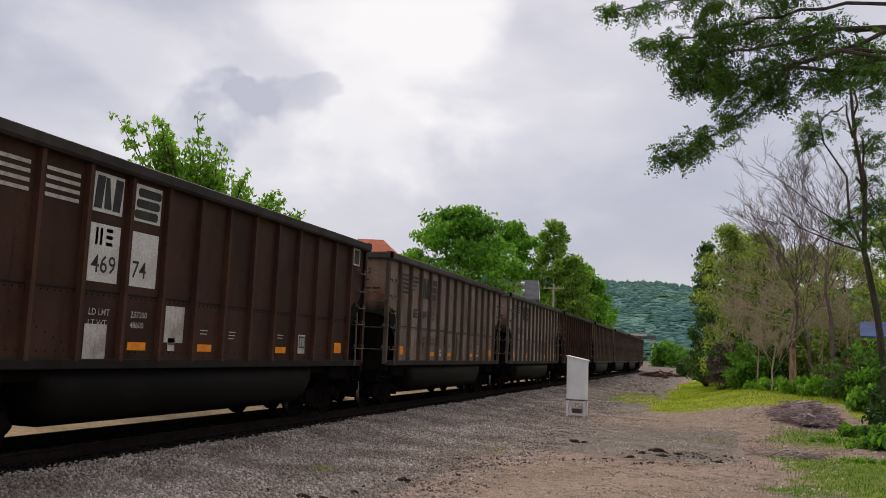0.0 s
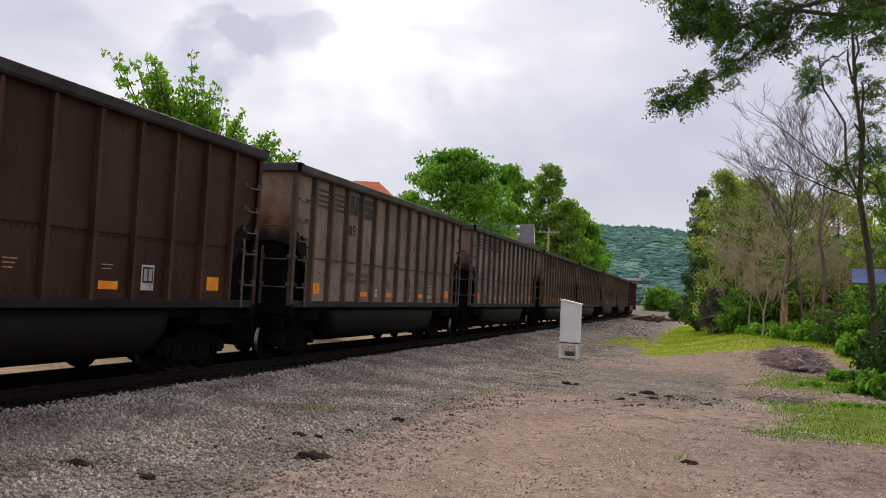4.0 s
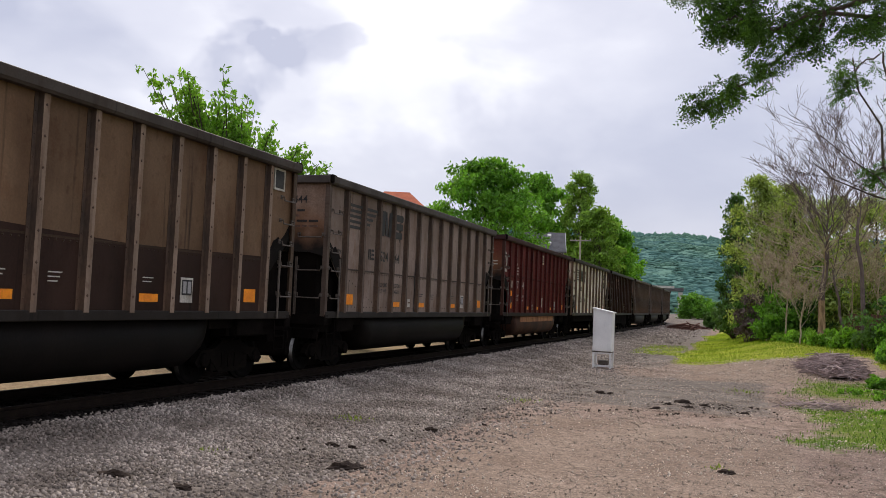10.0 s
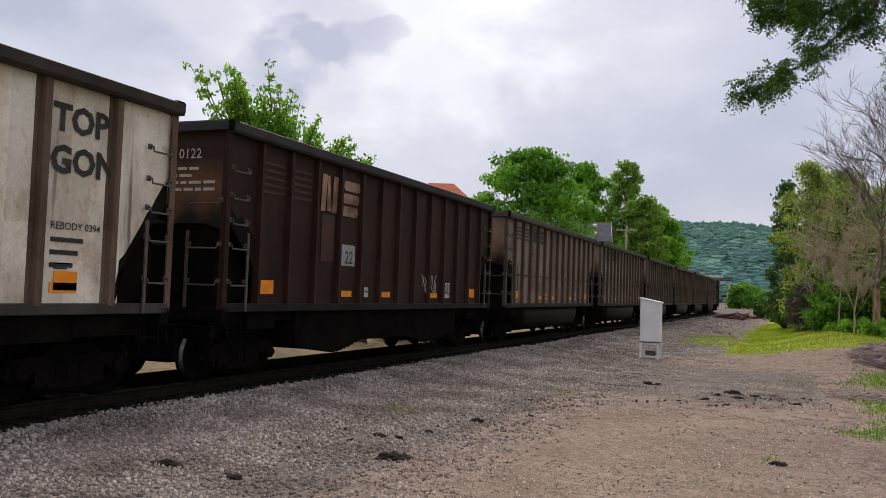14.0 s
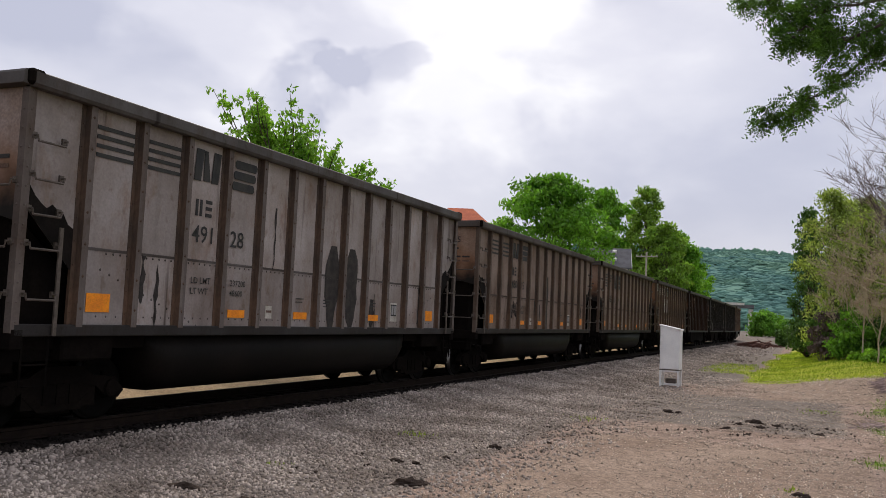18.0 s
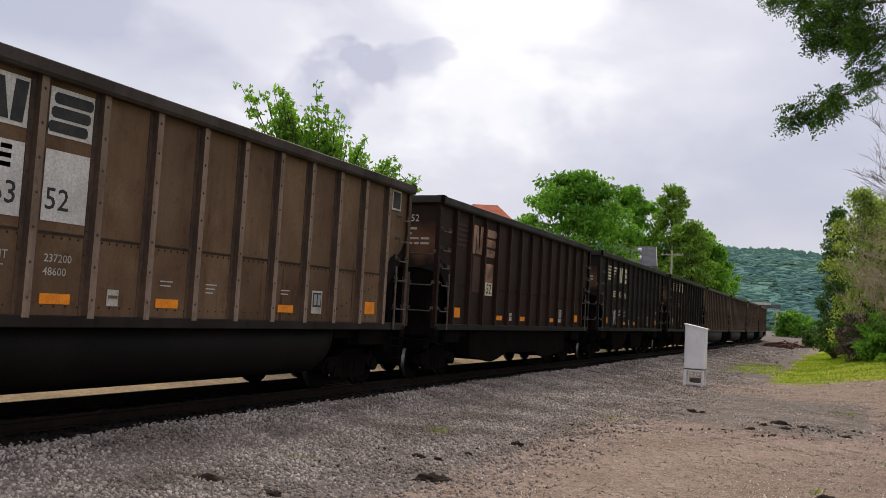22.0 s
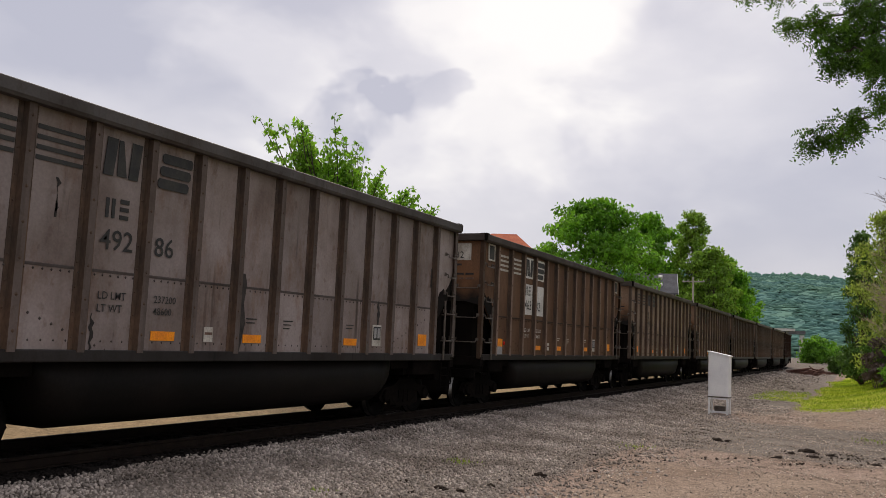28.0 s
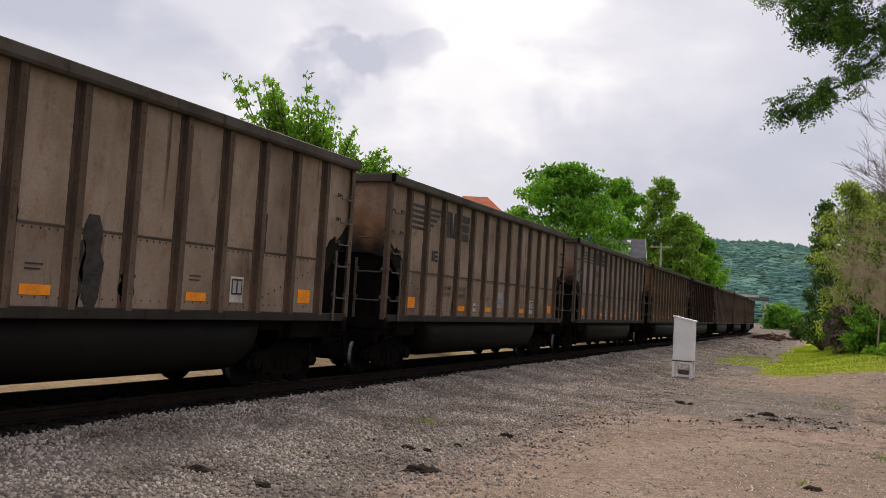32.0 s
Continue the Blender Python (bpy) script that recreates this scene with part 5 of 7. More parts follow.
def rust_spot(car, y, z, r, seed):
    rng = random.Random(seed)
    ring = [(y + r * rng.uniform(0.8, 1.1) * math.cos(a * math.pi / 8), z + r * rng.uniform(0.8, 1.1) * math.sin(a * math.pi / 8)) for a in range(16)]
    part("rust_spot", Shape().prism(ring, 'x', 0, 0.003), SPOT, car, "round brown rust spot", at=(WIDE - 0.074, 0, 0))


def scribble(car, y, z, wide, high, mat, seed):
    """A sprayed looping line, without letters."""
    rng = random.Random(seed)
    s = Shape()
    for j in range(3):
        pts = []
        for i in range(14):
            a = i * 0.9 + j
            pts.append((0.006, y + wide * (i / 14) * 0.9 + 0.08 * math.cos(a * 1.7), z + high * (0.5 + 0.5 * math.sin(a + rng.uniform(-0.4, 0.4))) + j * 0.03))
        s.tube(pts, 0.008, 4)
    part("graffiti", s, mat, car, "looping sprayed scribble", at=(WIDE - 0.074, 0, 0))


def glyphs(text, high):
    """The separate letters of a text: (mesh, place along y), cut from the whole line."""
    key = (text, high, "cut")
    if key not in _lettering:
        me = lettering(text, high)
        n = len(me.vertices)
        root = list(range(n))

        def find(i):
            while root[i] != i:
                root[i] = root[root[i]]
                i = root[i]
            return i

        for e in me.edges:
            root[find(e.vertices[0])] = find(e.vertices[1])
        groups = {}
        for p in me.polygons:
            groups.setdefault(find(p.vertices[0]), []).append([tuple(me.vertices[i].co) for i in p.vertices])
        out = []
        for faces in groups.values():
            y0 = min(c[1] for f in faces for c in f)
            s = Shape()
            for f in faces:
                s.add([(c[0], c[1] - y0, c[2]) for c in f], [tuple(range(len(f)))])
            m = s.mesh("digit")
            out.append((m, y0))
        _lettering[key] = out
    return _lettering[key]


def stencil(car, text, high, mat, y, z, x):
    """Painted letters; the large ones are parts, small print is one."""
    if high < 0.15:
        me = lettering(text, high).copy()
        me.materials.clear()
        me.materials.append(mat)
        tagged(part("small_print", me, None, car, at=(x + 0.008, y, lift(z))), kind="stuff")
        return
    for me, y0 in glyphs(text, high):
        key = (me.name, mat.name)
        if key not in _lettering:
            _lettering[key] = me.copy()
            _lettering[key].materials.append(mat)
        part("digit" if text.isdigit() else "letter", _lettering[key], None, car, at=(x + 0.008, y + y0, lift(z)))


def pair_mark(on, y, y2, z, h, mat):
    # two short marks side by side, as plain bars
    for a in (0.0, 0.1):
        on("mark_bar", plate(0, 0.055, 0, h), mat, y + a, z)
    for a in (0.0, 0.39, 0.78):
        on("mark_bar", plate(0, 0.15, 0, h * 0.22), mat, y2, z + h * a)


def emblem_n(on, y, z, w, h, mat):
    # plain slanting bars
    for a, b in ((0.0, 0.06), (0.66, 0.72)):
        on("emblem_block", Shape().prism([(w * a, 0), (w * (a + 0.26), 0), (w * (b + 0.28), h), (w * b, h)], 'x', 0.008, 0.014), mat, y, z, "plain slanting bar of the emblem")
    on("emblem_block", Shape().prism([(w * 0.36, h * 0.02), (w * 0.62, h * 0.02), (w * 0.48, h * 0.98), (w * 0.36, h * 0.98)], 'x', 0.008, 0.014), mat, y, z, "plain slanting bar of the emblem")


def emblem_s(on, y, z, w, h, mat):
    # plain rounded bars
    for a, dy in ((0.0, -0.05), (0.36, 0.0), (0.72, 0.05)):
        c, o = h * 0.07, w * dy
        on("emblem_block", Shape().prism([(o + c, h * a), (o + w - c, h * a), (o + w, h * a + c), (o + w, h * (a + 0.28) - c), (o + w - c, h * (a + 0.28)), (o + c, h * (a + 0.28)), (o, h * (a + 0.28) - c), (o, h * a + c)], 'x', 0.008, 0.014), mat, y, z, "plain rounded bar of the emblem")


CARS = {}
ROSTER = [
    # index, label, colour, style, marks, number, extra
    (-2, "weathered grey steel coal gondola with upright ribs", GREY, "stripes", "black", "", {}),
    (-1, "rust-brown steel coal gondola with white number panels", UMBER, "panels", "white", "46974", {}),
    (0, "weathered grey coal gondola with slanted black stripes", GREY2, "wing", "black", "50412", {}),
    (1, "pale grey coal gondola with rusty spots low on its side", PALE, "wing", "black", "51225", {}),
    (2, "plain dark brown coal gondola with orange reflectors", UMBER, "plain", "faded", "", {}),
    (3, "weathered grey-brown coal gondola with upright ribs", GREY2, "stripes", "black", "", {}),
    (4, "grey coal gondola with long black drip streaks", GREY, "stripes", "black", "49141", {}),
    (5, "grey-brown coal gondola streaked with dark runs", GREY2, "stripes", "black", "50236", {}),
    (6, "weathered grey coal gondola with black stripes", GREY2, "stripes", "black", "47706", {}),
    (7, "brown coal gondola with white panels and dark dusty lower half", TAN, "panels", "white", "47158", dict(lower=DARK)),
    (8, "grey coal gondola with slanted black stripes and emblem", GREY2, "wing", "black", "52444", {}),
    (9, "dark red coal gondola with white digits and thin posts", RED, "herald", "white", "507794", dict(chord=(0.05, 0.02, 0.02))),
    (10, "white coal gondola with black stripes, open below its sill", BONE, "long", "black", "32324", dict(under="girder", ribs=10, chord=(0.05, 0.04, 0.035))),
    (11, "dark brown hopper car with faded emblem and graffiti", DARK, "ghost", "ghost", "10122", dict(under="belly")),
    (12, "weathered grey coal gondola with brown end", GREY2, "stripes", "black", "", {}),
    (13, "weathered grey coal gondola with black stripes and number", GREY, "stripes", "black", "47612", {}),
    (14, "grey coal gondola with two tall black stains", PALE, "stripes", "black", "49128", {}),
    (15, "weathered grey coal gondola with grey scribbled graffiti", GREY2, "stripes", "black", "48095", {}),
    (16, "grey coal gondola with slanted black stripes and emblem", GREY2, "wing", "black", "52814", {}),
    (17, "rusty brown coal gondola with white number panels", TAN, "panels", "white", "46352", {}),
    (18, "almost black brown hopper car with faded emblem", tuple(c * 0.74 for c in DARK), "ghost", "ghost", "10252", dict(under="belly", slim=True)),
    (19, "black hopper car with cream stripes and number", INK, "wing", "cream", "145756", dict(under="chutes", slim=True, ribs=12)),
    (20, "black hopper car with cream stripes and graffiti", INK, "stripes", "cream", "146931", dict(under="chutes", slim=True, ribs=12)),
    (21, "weathered tan-grey coal gondola with brown end", SAND, "stripes", "black", "", {}),
    (22, "weathered grey coal gondola with black stripes and number", GREY, "stripes", "black", "49286", {}),
    (23, "brown coal gondola with white number panels", BROWN, "panels", "white", "46332", {}),
    (24, "grey coal gondola with round brown rust spots", SAND, "stripes", "black", "48904", {}),
    (25, "grey coal gondola with slanted black stripes and emblem", SAND, "wing", "black", "53058", {}),
    (26, "weathered grey coal gondola with slanted stripes", SAND, "wing", "black", "", {}),
]
for k in range(27, 37):
    ROSTER.append((k, "weathered coal gondola, grey-brown with dust", (GREY2, BROWN, GREY, TAN, DARK)[k % 5], "stripes", "black", "", {}))
for k, label, colour, style, marks, number, extra in ROSTER:
    CARS[k] = gondola(k, label, colour, style, marks, number=number, **extra)
for k in (-1, 0, 3, 4, 4, 5, 5, 6, 12, 13, 14, 15, 22, 23, 24, 26):
    ry = rib_places(13)
    i = random.randrange(3, 10)
    stain(CARS[k], ry[i] + random.uniform(0.0, 0.4), 1.35, random.uniform(1.9, 3.4), random.uniform(0.2, 0.4), k * 7 + i)
for k in (0, 1, 3, 4, 5, 6, 8, 12, 13, 14, 15, 16, 21, 22, 24, 25, 26):
    rng = random.Random(k)
    for i in range(5):
        y = rib_places(13)[rng.randrange(0, 12)] + rng.choice((0.17, 0.2, 0.5, 0.84))
        z1 = rng.uniform(1.8, 3.9)
        stain(CARS[k], y, max(1.35, z1 - rng.uniform(0.4, 1.5)), z1, rng.uniform(0.03, 0.12), k * 31 + i)
SMEARS = ((-0.95, 3.2, 0.22), (0.35, 2.6, 0.4), (1.0, 1.9, 0.3))
for y in (0.6, 1.4):
    stain(CARS[14], y, 1.35, 3.0, 0.55, int(y * 10))
for i, y in enumerate((-2.2, -0.9, 0.3, 1.5, 2.6)):
    rust_spot(CARS[1], y, 2.08, 0.38, i)
for i, y in enumerate((-3.6, -0.2, 0.5)):
    rust_spot(CARS[24], y, 2.05, 0.36, i + 9)
rust_spot(CARS[16], 4.0, 2.0, 0.2, 3)
scribble(CARS[15], -3.9, 1.7, 1.0, 0.5, GRIME, 1)
scribble(CARS[19], -4.2, 1.5, 0.6, 0.6, WHITE, 2)
scribble(CARS[20], -5.4, 1.5, 0.8, 0.5, FADED, 3)
scribble(CARS[11], 1.6, 1.6, 1.2, 0.5, WHITE, 4)
for y, z1, w in SMEARS:
    stain(CARS[25], y, 1.35, z1, w, int(y * 100))
part("red_reflector", Shape().lathe([(0.0, 0.055), (0.012, 0.055), (0.016, 0.045)], sides=12), REDLENS, CARS[23], "small round red reflector", at=(WIDE - 0.074, rib_places(13)[0] + 0.7, 1.68))
part("grey_patch", plate(0, 0.42, 0, 0.24), PATCH, CARS[23], "pale patch under the reflector", at=(WIDE - 0.072, rib_places(13)[0] + 0.16, 1.35))
stencil(CARS[19], "HP29R", 0.17, CREAM, rib_places(12)[-2] + 0.1, 2.05, WIDE - 0.074)
part("grey_patch", plate(0, 0.55, 0, 0.62), WHITE, CARS[-1], "bare pale repaint patch", at=(WIDE - 0.074, rib_places(13)[4] + 0.2, 1.66))
part("grey_patch", plate(0, 0.5, 0, 0.55), WHITE, CARS[-1], "bare pale repaint patch", at=(WIDE - 0.074, rib_places(13)[2] + 0.2, 1.35))
part("grey_patch", plate(0, 0.5, 0, 0.45), PATCH, CARS[26], "pale grey repaint patch", at=(WIDE - 0.074, rib_places(13)[6] + 0.2, 1.65))


# ---------------- how the train runs ----------------
PITCH, FIRST = 15.45, 21.59


def run_of(t):
    """How far the train has rolled after t seconds."""
    return 12.761 * t + 0.85 - 0.0089 * (t - 16) ** 2


# slack in the couplings sets some cars back or forward
SHIFT = {-1: -0.1, 0: 0.02, 1: 0.1, 2: 0.08, 3: 0.1, 4: 0.2, 5: 0.38, 6: 0.43, 7: 0.48, 8: 0.45, 9: 0.56, 10: 0.2, 11: -0.06, 12: 0.0, 13: 0.08, 14: 0.1, 15: 0.18, 16: 0.2,
         17: 0.31, 18: 0.29, 19: 0.22, 20: 0.28, 21: 0.2, 22: 0.12, 23: 0.14}


def motions():
    times = [i * 1.0 for i in range(33)]
    for k, car in CARS.items():
        rows = []
        for t in times:
            s = FIRST + 6.92 + k * PITCH + SHIFT.get(k, 0.28 if k > 23 else 0.0) - run_of(t)
            a, b = track_at(s - TRUCK_Y), track_at(s + TRUCK_Y)
            rows.append((t, pose((a[0] + b[0]) / 2, (a[1] + b[1]) / 2, 0, 0, 0, (a[2] + b[2]) / 2)))
        walk(car, rows)
    # wheels: two keyed, the rest roll by the same keys
    turns = []
    for i in range(0, 32 * 18 + 1):
        t = i / 18
        turns.append((t, -(run_of(t) - run_of(0)) / 0.457))
    for j in (0, 1):
        first = WHEELS[j]
        at = first.location.copy()
        walk(first, [(t, pose(at.x, at.y, at.z, -math.degrees(a), 0, 0)) for t, a in turns])
        act, slot = first.animation_data.action, first.animation_data.action_slot
        for w in WHEELS[j + 2::2]:
            w.rotation_mode = "QUATERNION"
            w.animation_data_create()
            w.animation_data.action = act
            w.animation_data.action_slot = slot

# ---------------- trees and woods ----------------
def aim(az, dist):
    """A place by its bearing from the track's line (degrees) and its distance from the camera."""
    a = radians(1.045 * az - 0.12)
    return dist * math.sin(a), dist * math.cos(a)


def over(top):
    """Heights seen against the sky, from a first survey made with a slightly longer lens."""
    return 1.71 + (top - 1.68) * 1.048


def branchy(shape, base, tip, r0, r1, rng, bends=4, wobble=0.06, sides=6):
    base, tip = Vector(base), Vector(tip)
    pts, rad = [], []
    ln = (tip - base).length
    for i in range(bends + 1):
        k = i / bends
        p = base.lerp(tip, k)
        if 0 < i < bends:
            p += Vector((rng.uniform(-1, 1), rng.uniform(-1, 1), rng.uniform(-0.5, 0.5))) * wobble * ln
        pts.append(p)
        rad.append(r0 + (r1 - r0) * k)
    shape.tube(pts, rad, sides)
    return pts


def leaf_cloud(name, centres, radii, count, leaf, mat, seed, flat=0.7, droop=0.0):
    """Leaves strewn through clumps, thicker near their outsides."""
    nr = np.random.default_rng(seed)
    cs, rs = np.array(centres), np.array(radii)
    which = nr.choice(len(cs), count, p=rs ** 2 / (rs ** 2).sum())
    d = nr.normal(size=(count, 3))
    d /= np.linalg.norm(d, axis=1)[:, None]
    rad = rs[which] * (nr.random(count) ** 0.42) * nr.uniform(0.75, 1.25, count)
    pos = cs[which] + d * rad[:, None] * np.array([1, 1, flat])
    u = nr.normal(size=(count, 3))
    u[:, 2] *= 0.5
    u /= np.linalg.norm(u, axis=1)[:, None]
    w = np.cross(u, nr.normal(size=(count, 3)))
    w[:, 2] -= droop
    w /= np.linalg.norm(w, axis=1)[:, None]
    size = leaf * nr.uniform(0.55, 1.3, count)[:, None]
    return quads(name, pos, u * size * 0.5, w * size, mat)


def tree(label, x, y, top, crown, leaf_mat, seed, leaf=0.16, leaves=7000, trunk=0.16, low=0.25, tufts=60, lean=(0, 0), shape="round", bark=None, fine=0.22, name="tree"):
    """A tapered trunk, limbs to every clump, and a crown of small leaves in clumps. top: height of the tip over the rails."""
    rng = random.Random(seed)
    z = land(x, y)
    high = over(top) - z
    t = thing(name, label, "tree", at=(x, y, z - 0.05))
    wood = Shape()
    spine = branchy(wood, (0, 0, 0), (lean[0], lean[1], high * 0.9), trunk, trunk * 0.15, rng, 6, 0.025, 8)
    cs, rs = [], []
    for i in range(tufts):
        k = (i + 0.5) / tufts
        h = low + (1 - low) * k
        a = rng.uniform(0, 2 * math.pi)
        prof = {"round": math.sqrt(max(0.05, 1 - (2 * k - 0.9) ** 2)) if k > 0.45 else 0.75 + 0.5 * k, "cone": (1.05 - k) ** 0.7, "column": 0.95 - 0.75 * k ** 4}[shape]
        r = crown * min(prof, 1.0) * math.sqrt(rng.uniform(0.05, 1.0))
        sz = crown * rng.uniform(0.6, 1.4) * fine
        c = Vector((lean[0] * h + r * math.cos(a), lean[1] * h + r * math.sin(a), min(high * h * rng.uniform(0.93, 1.04), high - sz * 0.6)))
        cs.append(c[:])
        rs.append(sz)
        j = min(5, int(h * 6))
        root = Vector(spine[max(0, j - 1)])
        branchy(wood, root, c, trunk * 0.26 * (1.1 - h) + 0.012, 0.008, rng, 3, 0.08, 5)
    part("trunk", wood, bark or BARK, t)
    part("crown", leaf_cloud("crown", cs, rs, leaves, leaf, leaf_mat, seed), None, t)
    return t


def shooty_tree():
    """The young tree beside the track, with upright shoots like plumes."""
    rng = random.Random(41)
    x, y = aim(-31.15, 32)
    z = land(x, y)
    t = thing("tree", "young broad-leaved tree with upright plume-like shoots", "tree", at=(x, y, z - 0.05))
    wood, cs, rs = Shape(), [], []
    high = over(9.15) - z
    branchy(wood, (0, 0, 0), (0, 0, high * 0.5), 0.16, 0.09, rng, 4, 0.03, 8)
    side = Vector((math.cos(radians(32.5)), math.sin(radians(32.5)), 0)) * 1.08
    for i in range(64):
        k = rng.uniform(-1, 1)
        q = (k + 1) / 2
        tip_h = high * (1.0 - 0.26 * max(0, q - 0.35) ** 1.1 / 0.5) * rng.uniform(0.86, 1.0)
        if i in (0, 1, 2):
            k, tip_h = (-0.92, -0.2, 0.08)[i], high * (1.0, 1.01, 0.96)[i]
        tip = side * (k * 3.15) + Vector((0, 0, tip_h)) + Vector((-side.y, side.x, 0)) * rng.uniform(-1.2, 1.2)
        root = Vector((0, 0, high * rng.uniform(0.3, 0.5))) + side * k * 0.7
        pts = branchy(wood, root, tip, 0.045, 0.01, rng, 4, 0.05, 5)
        for j in range(9):
            f = 0.3 + 0.7 * j / 8
            c = Vector(root).lerp(tip, f)
            cs.append((c + Vector((rng.uniform(-0.2, 0.2), rng.uniform(-0.2, 0.2), 0)) * (1.5 - f))[:])
            rs.append(0.5 * (1.25 - f) + 0.1)
    part("trunk", wood, BARK, t)
    part("crown", leaf_cloud("crown", cs, rs, 25000, 0.11, LEAF_YOUNG, 41), None, t)


def bush(label, x, y, wide, high, mat, seed, leaf=0.12, leaves=2500, deep=None, name="bush"):
    rng = random.Random(seed)
    z = land(x, y)
    b = thing(name, label, "bush", at=(x, y, z - 0.05))
    stems, cs, rs = Shape(), [], []
    for i in range(26):
        a, r = rng.uniform(0, 6.283), math.sqrt(rng.random())
        px, py = wide * r * math.cos(a), (deep or wide) * r * math.sin(a)
        h = high * rng.uniform(0.35, 1.0) * (1 - 0.45 * r * r)
        cs.append((px, py, h * 0.8))
        rs.append(min(wide, high) * rng.uniform(0.2, 0.4))
        branchy(stems, (px * 0.4, py * 0.4, 0), (px, py, h * 0.85), 0.025, 0.008, rng, 3, 0.08, 4)
        cs.append((px, py, h * 0.35))
        rs.append(min(wide, high) * rng.uniform(0.25, 0.4))
    tagged(part("stem_tangle", stems, TWIG, b), kind="stuff")
    part("leaves", leaf_cloud("leaves", cs, rs, leaves, leaf, mat, seed), None, b)
    return b


def bare_crown(shape, root, tip, r, depth, rng, spread=0.8):
    """Limbs that fork into fine twigs."""
    r = max(r, 0.009)
    pts = branchy(shape, root, tip, r, max(r * 0.45, 0.006), rng, 3, 0.07, 5 if depth > 1 else 3)
    if depth == 0:
        return
    d = (Vector(tip) - Vector(root))
    for i in range(4 if depth > 1 else 5):
        f = rng.uniform(0.35, 1.0)
        p = Vector(root).lerp(Vector(tip), f)
        turn = Vector((rng.uniform(-1, 1), rng.uniform(-1, 1), rng.uniform(-0.2, 0.8))) * spread
        q = p + (d.normalized() + turn).normalized() * d.length * rng.uniform(0.4, 0.7)
        bare_crown(shape, p, q, r * 0.42, depth - 1, rng, spread)


def dead_tree(label, x, y, top, seed, trunk, reach, lean=(0, 0), pale=0.0, start=0.36, limbs=9, mat=None, low=0):
    rng = random.Random(seed)
    z = land(x, y)
    high = over(top) - z
    t = thing("dead_tree", label, "tree", at=(x, y, z - 0.05))
    wood = Shape()
    stem = Shape()
    branchy(stem, (0, 0, pale), (lean[0], lean[1], high * 0.55), trunk, trunk * 0.5, rng, 5, 0.02, 8)
    part("trunk", stem, mat or TWIG, t)
    for i in range(limbs):
        k = i / limbs
        h = high * (start + 0.2 * k)
        a = i * 2.4 + rng.uniform(-0.4, 0.4)
        root = Vector((lean[0] * h / high * 1.5, lean[1] * h / high * 1.5, h))
        tip = root + Vector((reach * math.cos(a) * rng.uniform(0.35, 0.85), reach * math.sin(a) * rng.uniform(0.35, 0.85), high * rng.uniform(0.16, 0.36)))
        bare_crown(wood, root, tip, trunk * 0.2, 3, rng, 1.0)
    part("bare_crown", wood, mat or TWIG, t, "bare forking branches with fine twigs")
    if low:
        # lower limbs use the sunlit twig colour, the crown the darker one
        pale_wood = Shape()
        for i in range(low):
            h = high * (0.3 + 0.28 * i / low)
            a = i * 2.4 + rng.uniform(-0.5, 0.5)
            root = Vector((lean[0] * h / high * 1.5, lean[1] * h / high * 1.5, h))
            tip = root + Vector((reach * math.cos(a) * rng.uniform(0.6, 1.1), reach * math.sin(a) * rng.uniform(0.6, 1.1), high * rng.uniform(0.0, 0.22)))
            bare_crown(pale_wood, root, tip, trunk * 0.22, 3, rng, 1.1)
        part("tan_limbwork", pale_wood, SUNLIT_TWIG, t, "dry lower limbs with tangled twigs, coloured pale tan as sunlit")
    if pale:
        part("stripped_base", Shape().tube([(0, 0, 0), (0.03, 0, pale * 0.4), (0.0, 0.02, pale * 0.8), (0, 0, pale + 0.06)], [trunk * 1.5, trunk * 1.15, trunk * 1.05, trunk * 0.98], 10), BAREWOOD, t, "pale bark-stripped foot of the trunk")
    return t


def leafy_limbs(t, wood, o, limbs, rng, seed, mat, fronds, length, thick):
    """Limbs along bearings and heights seen from the lot, with twigs and hanging compound leaves towards their ends."""
    cs, rs = [], []

    def at(az, el, dist):
        return Vector((dist * math.sin(radians(az)), dist * math.cos(radians(az)), 1.71 + dist * math.tan(radians(el)))) - o

    for root, way, dist, bare, dense in limbs:
        pts = [Vector(root)] + [at(az, el, dist + 0.5 * i) for i, (az, el) in enumerate(way)]
        line, share = [], []
        for i in range(len(pts) - 1):
            for k in range(4):
                line.append(pts[i].lerp(pts[i + 1], k / 4) + Vector((rng.uniform(-1, 1), rng.uniform(-1, 1), rng.uniform(-1, 1))) * 0.07)
                share.append((i + k / 4) / (len(pts) - 1))
        line.append(pts[-1])
        share.append(1.0)
        wood.tube(line, [thick * dense * (1.05 - f) + 0.008 for f in share], 6)
        n = int(10 * dense * sum((b - a).length for a, b in zip(pts[1:], pts[2:])))
        for _ in range(n):
            f = bare + (1 - bare) * rng.random()
            k = 1 + f * (len(pts) - 2)
            i = min(int(k), len(pts) - 2)
            p = pts[i].lerp(pts[i + 1], k - i)
            q = p + Vector((rng.uniform(-1, 1), rng.uniform(-1, 1), rng.uniform(-0.75, 0.65))) * (0.72 - 0.42 * f) * dense
            branchy(wood, p, q, 0.012, 0.004, rng, 2, 0.1, 4)
            cs.append(q[:])
            rs.append(0.17 * dense * rng.uniform(0.6, 1.3))
    part("trunk", wood, BARK, t)
    part("crown", feather_leaves("crown", cs, rs, fronds, length, mat, seed), None, t)


